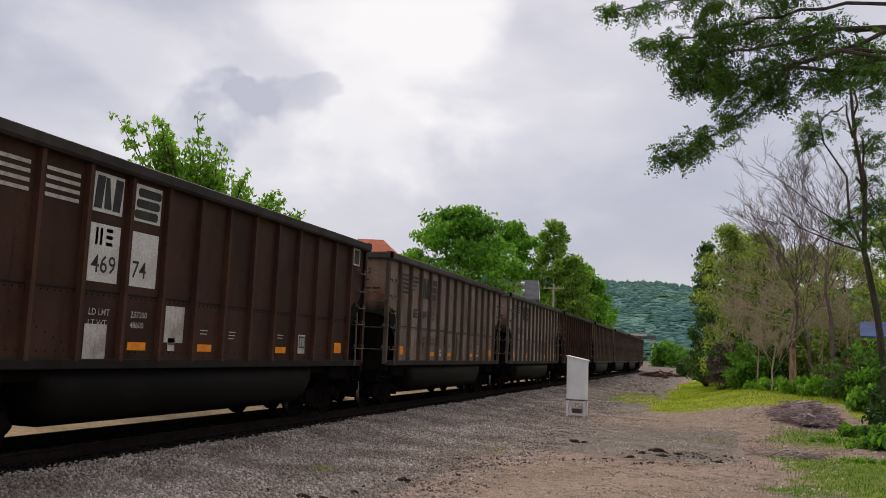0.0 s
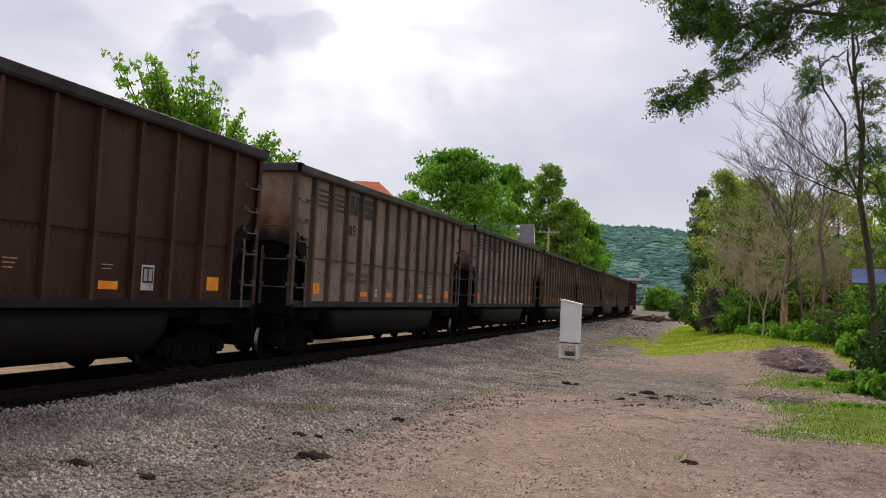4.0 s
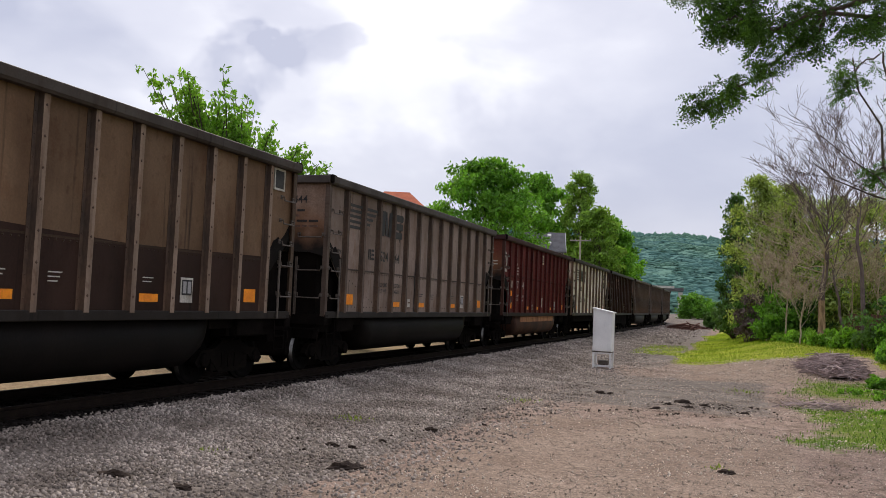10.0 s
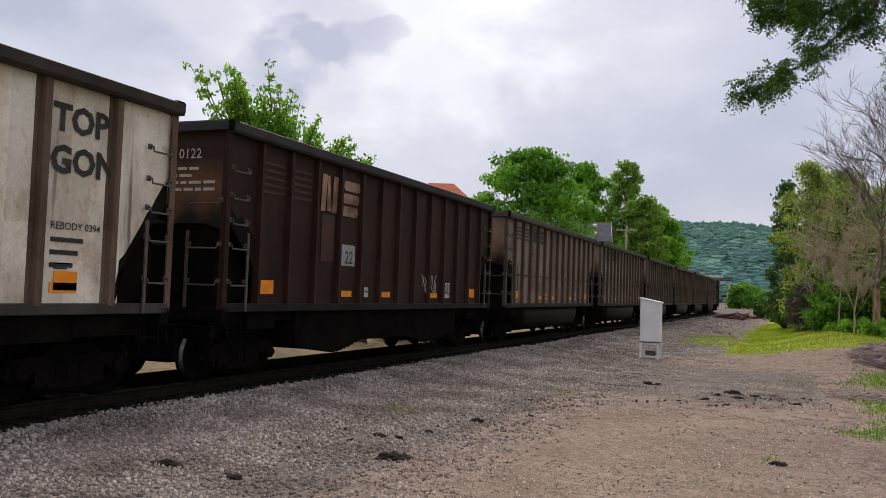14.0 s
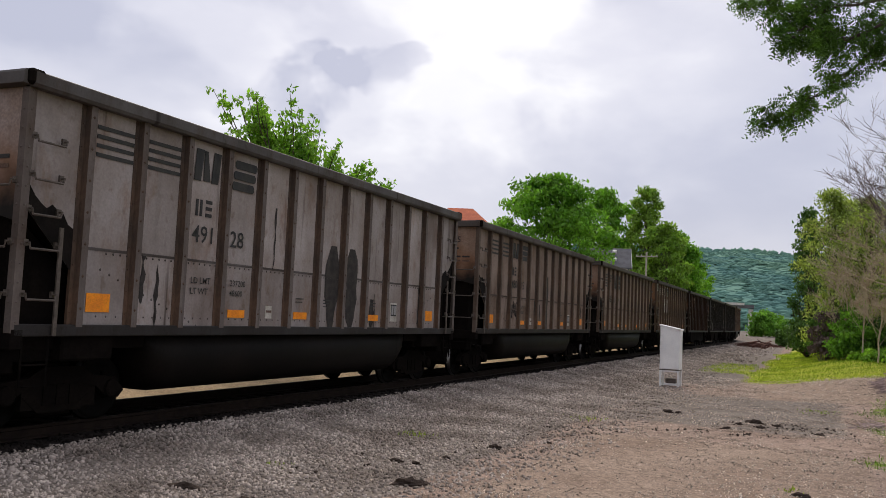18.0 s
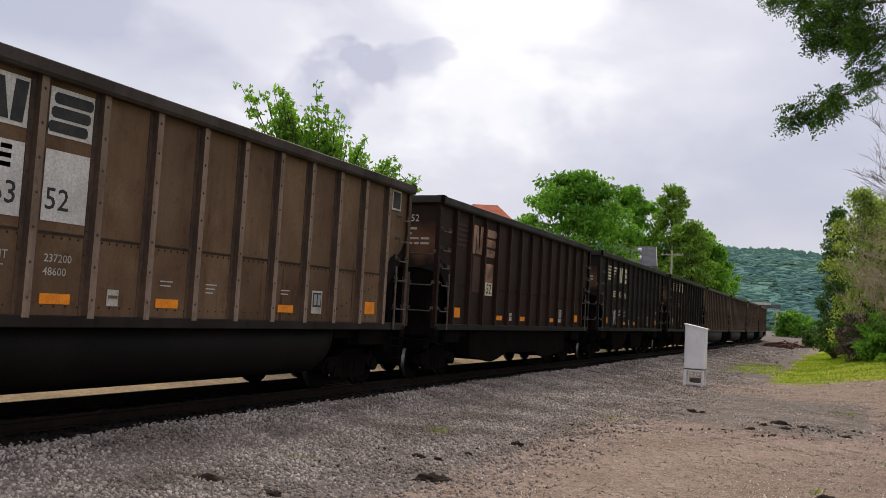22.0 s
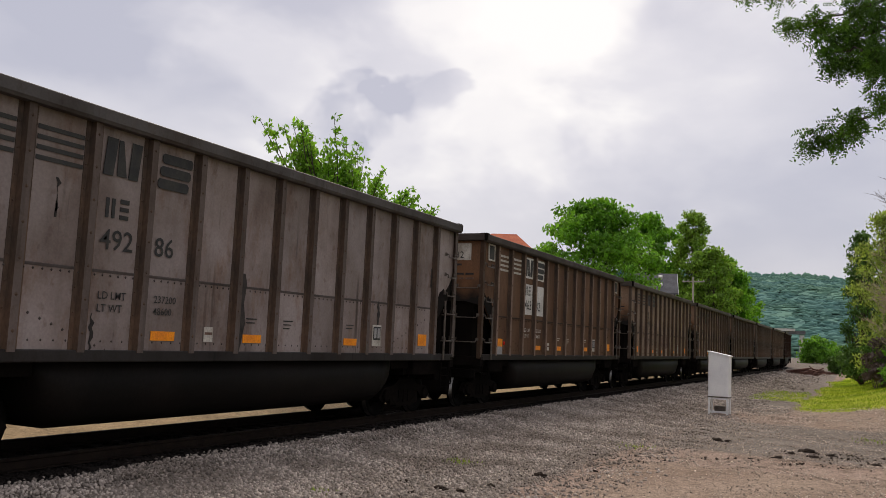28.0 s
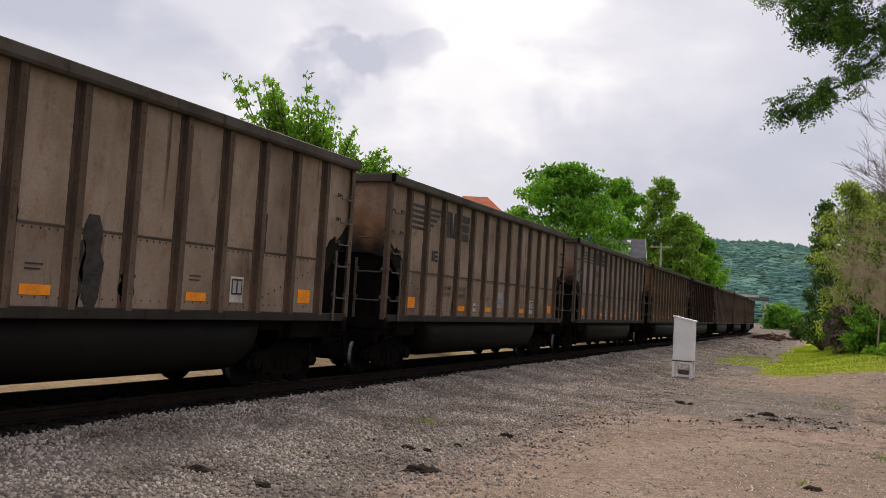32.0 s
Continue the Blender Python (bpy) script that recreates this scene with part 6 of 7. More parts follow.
def locust():
    """The tree beside the lot whose leafy limbs hang into the view from the upper right."""
    rng = random.Random(77)
    x, y = 7.3, 18.6
    z = land(x, y)
    t = thing("locust_tree", "tall locust tree with dark feathery leaves overhanging the lot", "tree", at=(x, y, z - 0.05))
    wood = Shape()
    spine = branchy(wood, (0, 0, 0), (-0.6, 0.4, 11.0), 0.24, 0.1, rng, 6, 0.03, 10)
    limbs = (
        (spine[4], ((12.5, 20.3), (8.6, 19.2), (4.6, 18.2), (1.9, 17.3), (0.1, 17.6)), 19.5, 0.25, 1.25),
        (spine[4], ((8.6, 19.0), (4.6, 18.0), (2.3, 15.7), (0.9, 14.8), (-1.5, 13.4), (-3.3, 12.9)), 19.8, 0.42, 0.85),
        (spine[4], ((4.6, 18.3), (1.9, 17.5), (-0.6, 18.4), (-1.9, 17.2)), 20.0, 0.35, 1.0),
        (spine[5], ((8.0, 20.0), (2.2, 19.5), (-0.6, 19.0), (-2.0, 19.2)), 20.4, 0.3, 1.0),
        (spine[5], ((8.0, 21.6), (3.0, 21.2), (-0.7, 20.6), (-2.7, 20.1), (-4.5, 20.0)), 20.6, 0.3, 0.8),
        (spine[4], ((7.5, 18.8), (5.3, 18.4), (4.2, 16.9), (3.2, 16.1)), 19.2, 0.3, 0.95),
        (spine[3], ((11.5, 18.4), (9.2, 18.0), (7.8, 17.3), (6.3, 16.9)), 19.0, 0.2, 0.95),
        (spine[5], ((11.0, 19.6), (8.0, 20.2), (5.2, 20.4), (1.2, 20.8)), 20.2, 0.15, 1.15),
        (spine[5], ((10.0, 22.4), (5.0, 22.9), (0.0, 22.8), (-4.0, 22.4), (-7.6, 22.2)), 20.2, 0.2, 0.9),
        (spine[5], ((11.0, 23.8), (6.0, 24.8), (1.0, 24.8)), 20.6, 0.1, 1.2),
    )
    leafy_limbs(t, wood, Vector((x, y, z - 0.05)), limbs, rng, 77, LEAF_LOCUST, 3100, 0.33, 0.045)


def slender_tree():
    """The thin dark tree that stands between the lot and the thicket."""
    rng = random.Random(78)
    x, y = 5.35, 30.5
    z = land(x, y)
    t = thing("tree", "slender dark-barked tree with sparse dark leaves", "tree", at=(x, y, z - 0.05))
    wood = Shape()
    spine = branchy(wood, (0, 0, 0), (-0.95, -0.2, 11.4), 0.13, 0.04, rng, 6, 0.012, 8)
    branchy(wood, spine[3], (-1.9, 0.3, 10.6), 0.05, 0.02, rng, 4, 0.04, 6)
    bare_crown(wood, spine[3], (-2.6, 0.2, 6.6), 0.035, 2, rng, 0.7)
    bare_crown(wood, spine[3], (-2.9, -0.4, 7.9), 0.03, 2, rng, 0.7)
    limbs = (
        (spine[5], ((8.0, 15.6), (6.9, 15.2), (6.2, 14.4), (5.9, 13.4)), 30.0, 0.3, 0.95),
        (spine[4], ((8.8, 13.6), (9.2, 13.9), (9.6, 12.4)), 30.0, 0.1, 1.1),
        (spine[4], ((8.6, 11.4), (9.2, 10.6), (9.9, 9.2)), 30.2, 0.1, 1.1),
        (spine[5], ((8.6, 16.4), (9.4, 16.6), (10.2, 15.6)), 30.0, 0.1, 1.2),
        (spine[6], ((8.6, 18.0), (9.2, 18.6), (10.2, 18.2)), 30.0, 0.1, 1.2),
        (spine[3], ((8.6, 9.0), (8.0, 8.9), (7.4, 8.2)), 30.0, 0.2, 0.8),
        (spine[3], ((9.4, 8.0), (10.0, 7.4), (10.6, 6.2)), 29.8, 0.1, 1.2),
    )
    leafy_limbs(t, wood, Vector((x, y, z - 0.05)), limbs, rng, 78, LEAF_LOCUST, 1000, 0.36, 0.03)


def feather_leaves(name, centres, radii, count, length, mat, seed):
    """Compound leaves: each a drooping stalk with paired leaflets."""
    nr = np.random.default_rng(seed)
    cs, rs = np.array(centres), np.array(radii)
    which = nr.choice(len(cs), count)
    d = nr.normal(size=(count, 3))
    d /= np.linalg.norm(d, axis=1)[:, None]
    base = cs[which] + d * (rs[which] * nr.random(count) ** 0.5)[:, None]
    way = nr.normal(size=(count, 3)) * np.array([1, 1, 0.45]) + np.array([-0.25, -0.1, -0.55])
    way /= np.linalg.norm(way, axis=1)[:, None]
    flat = np.cross(way, nr.normal(size=(count, 3)))
    flat /= np.linalg.norm(flat, axis=1)[:, None]
    pos, us, ws = [], [], []
    for k in range(8):
        f = (k + 0.8) / 8
        for sgn in (-1, 1):
            ln = length * nr.uniform(0.8, 1.2, count)[:, None]
            out = flat * sgn * 0.85 + way * 0.5
            out /= np.linalg.norm(out, axis=1)[:, None]
            c = base + way * ln * f + np.array([0, 0, -0.16]) * (ln * f * f) + out * length * 0.13
            pos.append(c)
            ws.append(out * length * 0.14)
            us.append(np.cross(out, np.cross(way, flat)) * length * 0.05)
    return quads(name, np.concatenate(pos), np.concatenate(us), np.concatenate(ws), mat)


def build_woods():
    shooty_tree()
    # behind the train, from near to far
    bush("rounded green bush on the bank behind the train", *aim(-26.0, 34), 1.0, 7.4, LEAF_MID, 31, 0.12, 2200)
    bush("low green bush on the bank behind the train", *aim(-23.4, 37), 1.1, 7.0, LEAF_MID, 32, 0.12, 2200)
    bush("green bush on the bank behind the train", *aim(-20.0, 50), 1.9, 6.6, LEAF_MID, 33, 0.16, 2600)
    tree("broad bright green tree with layered crown behind the train", *aim(-15.4, 68), 12.6, 4.9, LEAF_MID, 112, 0.19, 30000, 0.26, low=0.1, tufts=170, fine=0.2)
    tree("bright green tree merging with its broad neighbour", *aim(-11.9, 118), 18.8, 4.9, LEAF_MID, 13, 0.28, 17000, 0.26, low=0.1, tufts=130, fine=0.22)
    tree("tall narrow poplar behind the train", *aim(-9.35, 112), 18.4, 2.6, LEAF_POPLAR, 14, 0.22, 15000, 0.24, low=0.05, tufts=120, shape="column", fine=0.3)
    tree("olive green tree behind the train", *aim(-8.3, 108), 13.6, 3.2, LEAF_POPLAR, 15, 0.24, 13000, 0.2, low=0.05, tufts=110, fine=0.26)
    tree("green tree beside the far track", *aim(-7.3, 120), 13.8, 3.6, LEAF_MID, 16, 0.25, 13000, 0.2, low=0.03, tufts=110, fine=0.25)
    tree("green tree at the outside of the bend", *aim(-6.9, 150), 14.2, 4.2, LEAF_MID, 17, 0.3, 12000, 0.2, low=0.03, tufts=100, fine=0.25)
    # along the far right of the lot
    bush("pale green bush by the bend of the track", *aim(-2.1, 195), 4.0, 7.6, LEAF_BUSH, 34, 0.32, 6000)
    bush("green bush by the edge of the lot", *aim(-0.95, 110), 1.5, 3.4, LEAF_DEEP, 35, 0.22, 3500)
    tree("dark narrow evergreen at the edge of the lot", *aim(-0.05, 70), 10.6, 1.35, LEAF_DEEP, 21, 0.13, 9000, 0.16, low=0.03, tufts=110, shape="column", fine=0.36)
    tree("olive green tree with thin crown at the lot's edge", *aim(1.3, 62), 10.7, 2.3, LEAF_OLIVE, 22, 0.12, 13000, 0.1, low=0.08, tufts=120, fine=0.26)
    tree("olive green leafy tree behind the dead tree", *aim(3.4, 60), 9.9, 2.7, LEAF_OLIVE, 23, 0.12, 13000, 0.1, low=0.08, tufts=120, fine=0.26)
    tree("olive tree filling the thicket behind the dead tree", *aim(2.3, 66), 10.6, 2.6, LEAF_OLIVE, 27, 0.13, 13000, 0.1, low=0.08, tufts=120, fine=0.26)
    tree("thin olive tree in the thicket by the shed", *aim(5.6, 66), 9.8, 2.8, LEAF_OLIVE, 28, 0.13, 11000, 0.1, low=0.08, tufts=110, fine=0.25)
    bush("dry brown twiggy shrub", *aim(0.9, 58), 1.0, 4.2, TWIG, 36, 0.12, 1500)
    bush("dark green shrub under the trees", *aim(2.4, 55), 1.5, 3.4, LEAF_BUSH, 37, 0.13, 3200)
    bush("dark green shrub beside the stripped trunk", *aim(3.9, 56), 1.6, 2.8, LEAF_DARK, 38, 0.13, 2600)
    bush("olive shrub under the trees", *aim(6.6, 58), 2.4, 4.6, LEAF_OLIVE, 39, 0.14, 3800)
    for i, (az, dist, w, h, m) in enumerate(((1.6, 60, 1.6, 5.2, LEAF_DEEP), (2.9, 59, 1.7, 4.8, LEAF_BUSH), (4.3, 60, 1.8, 5.4, LEAF_OLIVE), (5.6, 61, 1.8, 5.0, LEAF_BUSH), (7.2, 62, 2.0, 5.6, LEAF_OLIVE), (8.8, 60, 2.0, 5.2, LEAF_BUSH))):
        bush("tall mixed shrub filling the thicket", *aim(az, dist), w, h, m, 140 + i, 0.14, 4200, name="shrub")
    tree("thin olive tree behind the dead tree", *aim(7.6, 60), 9.0, 2.9, LEAF_OLIVE, 24, 0.12, 11000, 0.09, low=0.08, tufts=100, fine=0.24)
    tree("olive tree beside the blue-roofed shed", *aim(10.5, 56), 10.4, 3.0, LEAF_OLIVE, 25, 0.16, 6500, 0.16, low=0.15, tufts=55, fine=0.24)
    tree("full green tree behind the locust", *aim(14.0, 50), 11.0, 3.6, LEAF_MID, 26, 0.18, 7000, 0.2, low=0.1, tufts=55, fine=0.24)
    dead_tree("bare dead tree with a pale stripped trunk foot", *aim(4.75, 50), 9.9, 51, 0.17, 3.2, (0.25, 0), 2.3, 0.5, 16, low=15)
    for i, (az, dist, top) in enumerate(((1.8, 55, 6.4), (2.8, 53, 7.2), (6.2, 53, 7.6), (7.6, 51, 7.2), (3.6, 49, 5.0))):
        dead_tree("thin leafless shrub with many grey twigs", *aim(az, dist), top, 80 + i, 0.05, 1.7, (0.2, 0), 0.0, 0.18, 8, SUNLIT_TWIG)
    dead_tree("slim bare sapling beside the dead tree", *aim(6.0, 48), 7.0, 52, 0.09, 1.6, (-0.6, 0), 0.0, 0.5, 5)
    dead_tree("bare grey thorny tree behind the locust", *aim(7.0, 44), 11.0, 53, 0.12, 2.6, (-0.3, 0), 0.0, 0.45, 7)
    for i, (az, dist, w, h) in enumerate(((3.4, 53, 1.2, 0.8), (4.3, 51, 1.3, 0.95), (5.5, 48, 1.5, 1.05), (6.8, 46, 1.3, 1.2))):
        bush("low green bramble thicket", *aim(az, dist), w, h, LEAF_YOUNG, 60 + i, 0.12, 3000, name="bramble")
    for i, (az, dist, w, h, m) in enumerate(((9.7, 38, 1.2, 1.3, LEAF_BUSH), (10.3, 33, 1.1, 1.9, LEAF_DARK), (11.3, 34, 1.6, 3.8, LEAF_DARK), (9.2, 29.5, 1.0, 0.5, LEAF_BUSH), (10.9, 26, 1.0, 0.8, LEAF_BUSH), (13.0, 28, 2.0, 4.6, LEAF_DARK), (8.4, 43, 1.5, 3.3, LEAF_DEEP), (9.6, 42, 1.5, 3.4, LEAF_BUSH), (9.0, 44, 1.2, 1.7, LEAF_BUSH))):
        bush("leafy undergrowth round the locust trunk", *aim(az, dist), w, h, m, 70 + i, 0.12, 3200, name="undergrowth")
    for i, (x, y, w, h) in enumerate(((3.7, 22.8, 0.7, 0.16), (4.4, 26.0, 0.9, 0.4), (4.5, 20.5, 0.7, 0.14), (3.4, 27.4, 0.7, 0.2))):
        bush("low leafy weeds on the shaded verge", x, y, w, h, LEAF_YOUNG, 90 + i, 0.06, 1100, name="weed_clump")
    locust()
    slender_tree()


build_woods()


def build_hill():
    """A wooded ridge that closes the valley."""
    rng = random.Random(5)
    cols, rows = 150, 10

    def height(i, j):
        # spurs and hollows run down from the ridge, which is a little uneven
        k = j / rows
        fold = 10.0 * noise.noise((i * 0.16, j * 0.22, 8)) + 4.0 * noise.noise((i * 0.5, j * 0.6, 3))
        return 83 * k ** 0.75 * (1.0 + 0.06 * noise.noise((i * 0.09, 0.3, 2)) + 0.035 * noise.noise((i * 0.4, 0.3, 5))) + fold * k * (1 - k) * 3.0

    def place(i, j):
        a, r = radians(-75 + 150 * i / cols), 420 + 52 * j
        return r * math.sin(a), r * math.cos(a), height(i, j) - 3

    n = cols + 1
    vs = [place(i, j) for j in range(rows + 1) for i in range(cols + 1)]
    fs = [(j * n + i, j * n + i + 1, (j + 1) * n + i + 1, (j + 1) * n + i) for j in range(rows) for i in range(cols)]
    # slope and crowns both carry the haze in their colour
    thing("wooded_hill", "long hill of summer woods, coloured blue-green with haze", "hill", kind="structure", data=Shape().add(vs, fs).mesh("wooded_hill", HAZED_WOOD, True))
    crowns = Shape()
    ico = [(0, 0, 1), (0.9, 0, 0.3), (0.28, 0.85, 0.3), (-0.73, 0.53, 0.3), (-0.73, -0.53, 0.3), (0.28, -0.85, 0.3), (0.6, 0.5, -0.6), (-0.3, 0.75, -0.6), (-0.8, 0, -0.6), (-0.3, -0.75, -0.6), (0.6, -0.5, -0.6)]
    fc = [(0, 1, 2), (0, 2, 3), (0, 3, 4), (0, 4, 5), (0, 5, 1), (1, 6, 2), (2, 6, 7), (2, 7, 3), (3, 7, 8), (3, 8, 4), (4, 8, 9), (4, 9, 5), (5, 9, 10), (5, 10, 1), (1, 10, 6)]
    for _ in range(21000):
        i, j = rng.uniform(0.36 * cols, 0.62 * cols), rng.uniform(0, rows)
        c, s = Vector(place(i, j)) + Vector((0, 0, rng.uniform(-0.4, 0.4))), 1.2 + 3.4 * rng.random() ** 2
        q = rng.uniform(0, 6.28)
        flat = rng.uniform(0.12, 0.34)
        crowns.add([(c.x + s * (p[0] * math.cos(q) - p[1] * math.sin(q)) * rng.uniform(0.6, 1.5), c.y + s * (p[0] * math.sin(q) + p[1] * math.cos(q)), c.z + s * p[2] * flat * rng.uniform(0.5, 1.5)) for p in ico], fc)
    for _ in range(260):
        i = rng.uniform(0.36 * cols, 0.62 * cols)
        c, s = Vector(place(i, rows - 0.1)), rng.uniform(2.0, 4.5)
        crowns.add([(c.x + s * p[0] * rng.uniform(0.6, 1.4), c.y + s * p[1], c.z + s * (p[2] * 0.8 + 0.2) * rng.uniform(0.6, 1.3)) for p in ico], fc)
    tagged(new("hill_woodland", crowns.mesh("hill_woodland", HAZED_WOOD, True)), "dense distant woodland of rounded crowns, tinted with haze", "woods", kind="stuff")


build_hill()


# ---------------- signal cabinet ----------------
def build_cabinet():
    x, y = -4.68, 32.4
    c = thing("signal_cabinet", "white metal signal cabinet with sloped roof on a steel stand", "cabinet", at=(x, y, land(x, y)), turn=-3)
    w, d = 0.35, 0.27
    body = Shape().prism([(-w, 0.62), (w, 0.62), (w, 2.06), (-w, 2.2)], 'y', -d, d)
    part("body", body, CABINET, c)
    part("base_plate", Shape().box(-w - 0.012, w + 0.012, -d - 0.012, d + 0.012, 0.6, 0.635), IRON, c, "dark seam plate under the body")
    part("door", Shape().prism([(-w + 0.03, 0.66), (w - 0.03, 0.66), (w - 0.03, 2.02), (-w + 0.03, 2.15)], 'y', -d - 0.025, -d - 0.002), CABINET, c, "flat white door")
    part("roof", Shape().prism([(-w - 0.03, 2.2), (w + 0.04, 2.05), (w + 0.04, 2.09), (-w - 0.03, 2.24)], 'y', -d - 0.05, d + 0.05), CABINET, c, "thin sloped sheet roof")
    for z in (0.85, 1.35, 1.85):
        part("hinge", Shape().box(-w - 0.025, -w + 0.005, -d - 0.03, -d + 0.05, z, z + 0.1), IRON, c)
    for px in (-w + 0.035, w - 0.035):
        for py in (-d + 0.035, d - 0.035):
            part("leg", Shape().box(px - 0.035, px + 0.035, py - 0.035, py + 0.035, 0, 0.62, 0.006), CABINET, c)
    for py in (-d + 0.03, d - 0.03):
        part("rail_bar", Shape().box(-w, w, py - 0.025, py + 0.025, 0.06, 0.13), CABINET, c)
        part("rail_bar", Shape().box(-w + 0.07, w - 0.07, py - 0.02, py + 0.02, 0.54, 0.62), CABINET, c)
    part("cable_tray", Shape().box(-0.16, 0.2, -0.12, 0.12, 0.13, 0.3, 0.02), IRON, c, "grey cable entry under the cabinet")


build_cabinet()


# ---------------- buildings and poles beyond the track ----------------
def build_house(name, label, x, y, turn, w, d, eave, ridge, roof_mat, hip=False):
    z = land(x, y)
    h = thing(name, label, "house", at=(x, y, z - 0.1), turn=turn)
    e, r = eave - z, ridge - z
    part("wall", Shape().box(-w, w, -d, d, 0, e), SIDING, h)
    o = 0.4
    if hip:
        roof = Shape().add([(-w - o, -d - o, e), (w + o, -d - o, e), (w + o, d + o, e), (-w - o, d + o, e), (-w * 0.45, 0, r), (w * 0.45, 0, r)], [(0, 1, 5, 4), (1, 2, 5), (2, 3, 4, 5), (3, 0, 4), (3, 2, 1, 0)])
    else:
        roof = Shape().prism([(-d - o, e - 0.15), (-d - o, e), (0, r), (d + o, e), (d + o, e - 0.15), (0, r - 0.16)], 'x', -w - o, w + o)
        part("gable", Shape().prism([(-d, e), (d, e), (0, r - 0.16)], 'x', -w + 0.01, w - 0.01), SIDING, h)
        for s in (-1, 1):
            part("fascia", Shape().prism([(s * (d + o), e - 0.2), (s * (d + o), e + 0.02), (0, r + 0.03), (0, r - 0.2)], 'x', w + o, w + o + 0.05), SIDING, h, "white gable board")
    part("roof", roof, roof_mat, h)
    if not hip:
        for k in (0.3, 0.7):
            part("roof_vent", Shape().tube([(w * 0.35, -d * (1 - k), e + (r - e) * k - 0.05), (w * 0.35, -d * (1 - k) - 0.25, e + (r - e) * k + 0.35)], [0.2, 0.24], 8), SIDING, h, "small pale roof vent")
    for i in range(3):
        px = -w * 0.6 + i * w * 0.6
        win = part("window", Shape().box(px - 0.5, px + 0.5, -d - 0.04, -d + 0.02, e - 2.3, e - 0.9), SIDING, h)
        part("pane", Shape().box(px - 0.42, px + 0.42, -d - 0.05, -d - 0.042, e - 2.22, e - 0.98), WINDOW, win)


def build_beyond():
    x, y = aim(-11.75, 100)
    build_house("house", "house with grey shingle roof and white gable boards", x, y, 14, 2.2, 2.6, 7.95, 10.3, SLATE)
    x, y = aim(-21.1, 84)
    build_house("house", "pale house with an orange-red hipped roof", x, y, 20, 2.7, 2.6, 10.4, 12.35, REDTILE, True)
    x, y = aim(-9.36, 96)
    p = thing("utility_pole", "pale wooden utility pole with a crossarm", "utility pole", at=(x, y, land(x, y) - 0.1))
    h = over(9.25) - land(x, y)
    part("pole", Shape().tube([(0, 0, 0), (0, 0, h)], [0.13, 0.1], 8), POLEWOOD, p)
    part("crossarm", Shape().box(-1.15, 1.2, -0.06, 0.06, h - 0.55, h - 0.42), POLEWOOD, p)
    for px in (-1.05, -0.55, 0.55, 1.1):
        part("insulator", Shape().tube([(px, 0, h - 0.42), (px, 0, h - 0.26)], [0.045, 0.03], 6), CONCRETE, p)
    x, y = aim(-7.15, 112)
    s = thing("street_lamp", "grey street lamp with a curved arm", "street lamp", at=(x, y, land(x, y) - 0.1))
    h = over(6.75) - land(x, y)
    part("pole", Shape().tube([(0, 0, 0), (0, 0, h - 0.5), (-0.3, 0, h - 0.1), (-1.2, 0, h)], [0.08, 0.06, 0.045, 0.035], 8), IRON, s)
    part("lamp_head", Shape().box(-1.75, -1.15, -0.12, 0.12, h - 0.08, h + 0.05, 0.03), CONCRETE, s, "pale lamp head")
    # overpass that closes the view along the line
    x, y = aim(-3.2, 300)
    o = thing("overpass", "low pale concrete road overpass", "bridge", at=(x, y, 0.0), turn=4)
    part("deck", Shape().box(-34, 1, -4, 4, 8.4, 9.4, 0.05), SLATE, o)
    part("parapet", Shape().box(-34, -2, -4.3, -4.0, 9.2, 10.0, 0.03), CONCRETE, o, "pale concrete parapet")
    for px in (-26, -12, 0):
        part("pier", Shape().box(px - 0.7, px + 0.7, -3, 3, -1, 8.05, 0.05), CONCRETE, o)
    # shed with a blue sheet roof among the bushes
    x, y = aim(9.6, 46)
    z = land(x, y)
    s = thing("shed", "low shed under a sloping blue sheet roof", "shed", at=(x, y, z - 0.05), turn=-8)
    part("wall", Shape().box(-1.0, 1.0, -1.2, 1.2, 0, 3.05 - z), FENCE, s)
    part("roof", Shape().prism([(-1.5, 3.15 - z), (1.5, 3.95 - z), (1.5, 4.01 - z), (-1.5, 3.21 - z)], 'x', -1.05, 0.75), BLUE, s, "bright blue sheet roof")
    x, y = aim(7.3, 50)
    f = thing("board_fence", "short run of red-brown upright fence boards", "fence", at=(x, y, land(x, y) - 0.05), turn=-12)
    for i in range(14):
        part("board", shared("fence_board", lambda: Shape().box(-0.065, 0.065, -0.012, 0.012, 0, 1.5), FENCE), None, f, at=(-1.0 + i * 0.15, 0, random.uniform(-0.05, 0.02)))
    for z in (0.35, 1.15):
        part("fence_rail", Shape().box(-1.1, 1.1, 0.014, 0.06, z, z + 0.08), FENCE, f)


build_beyond()


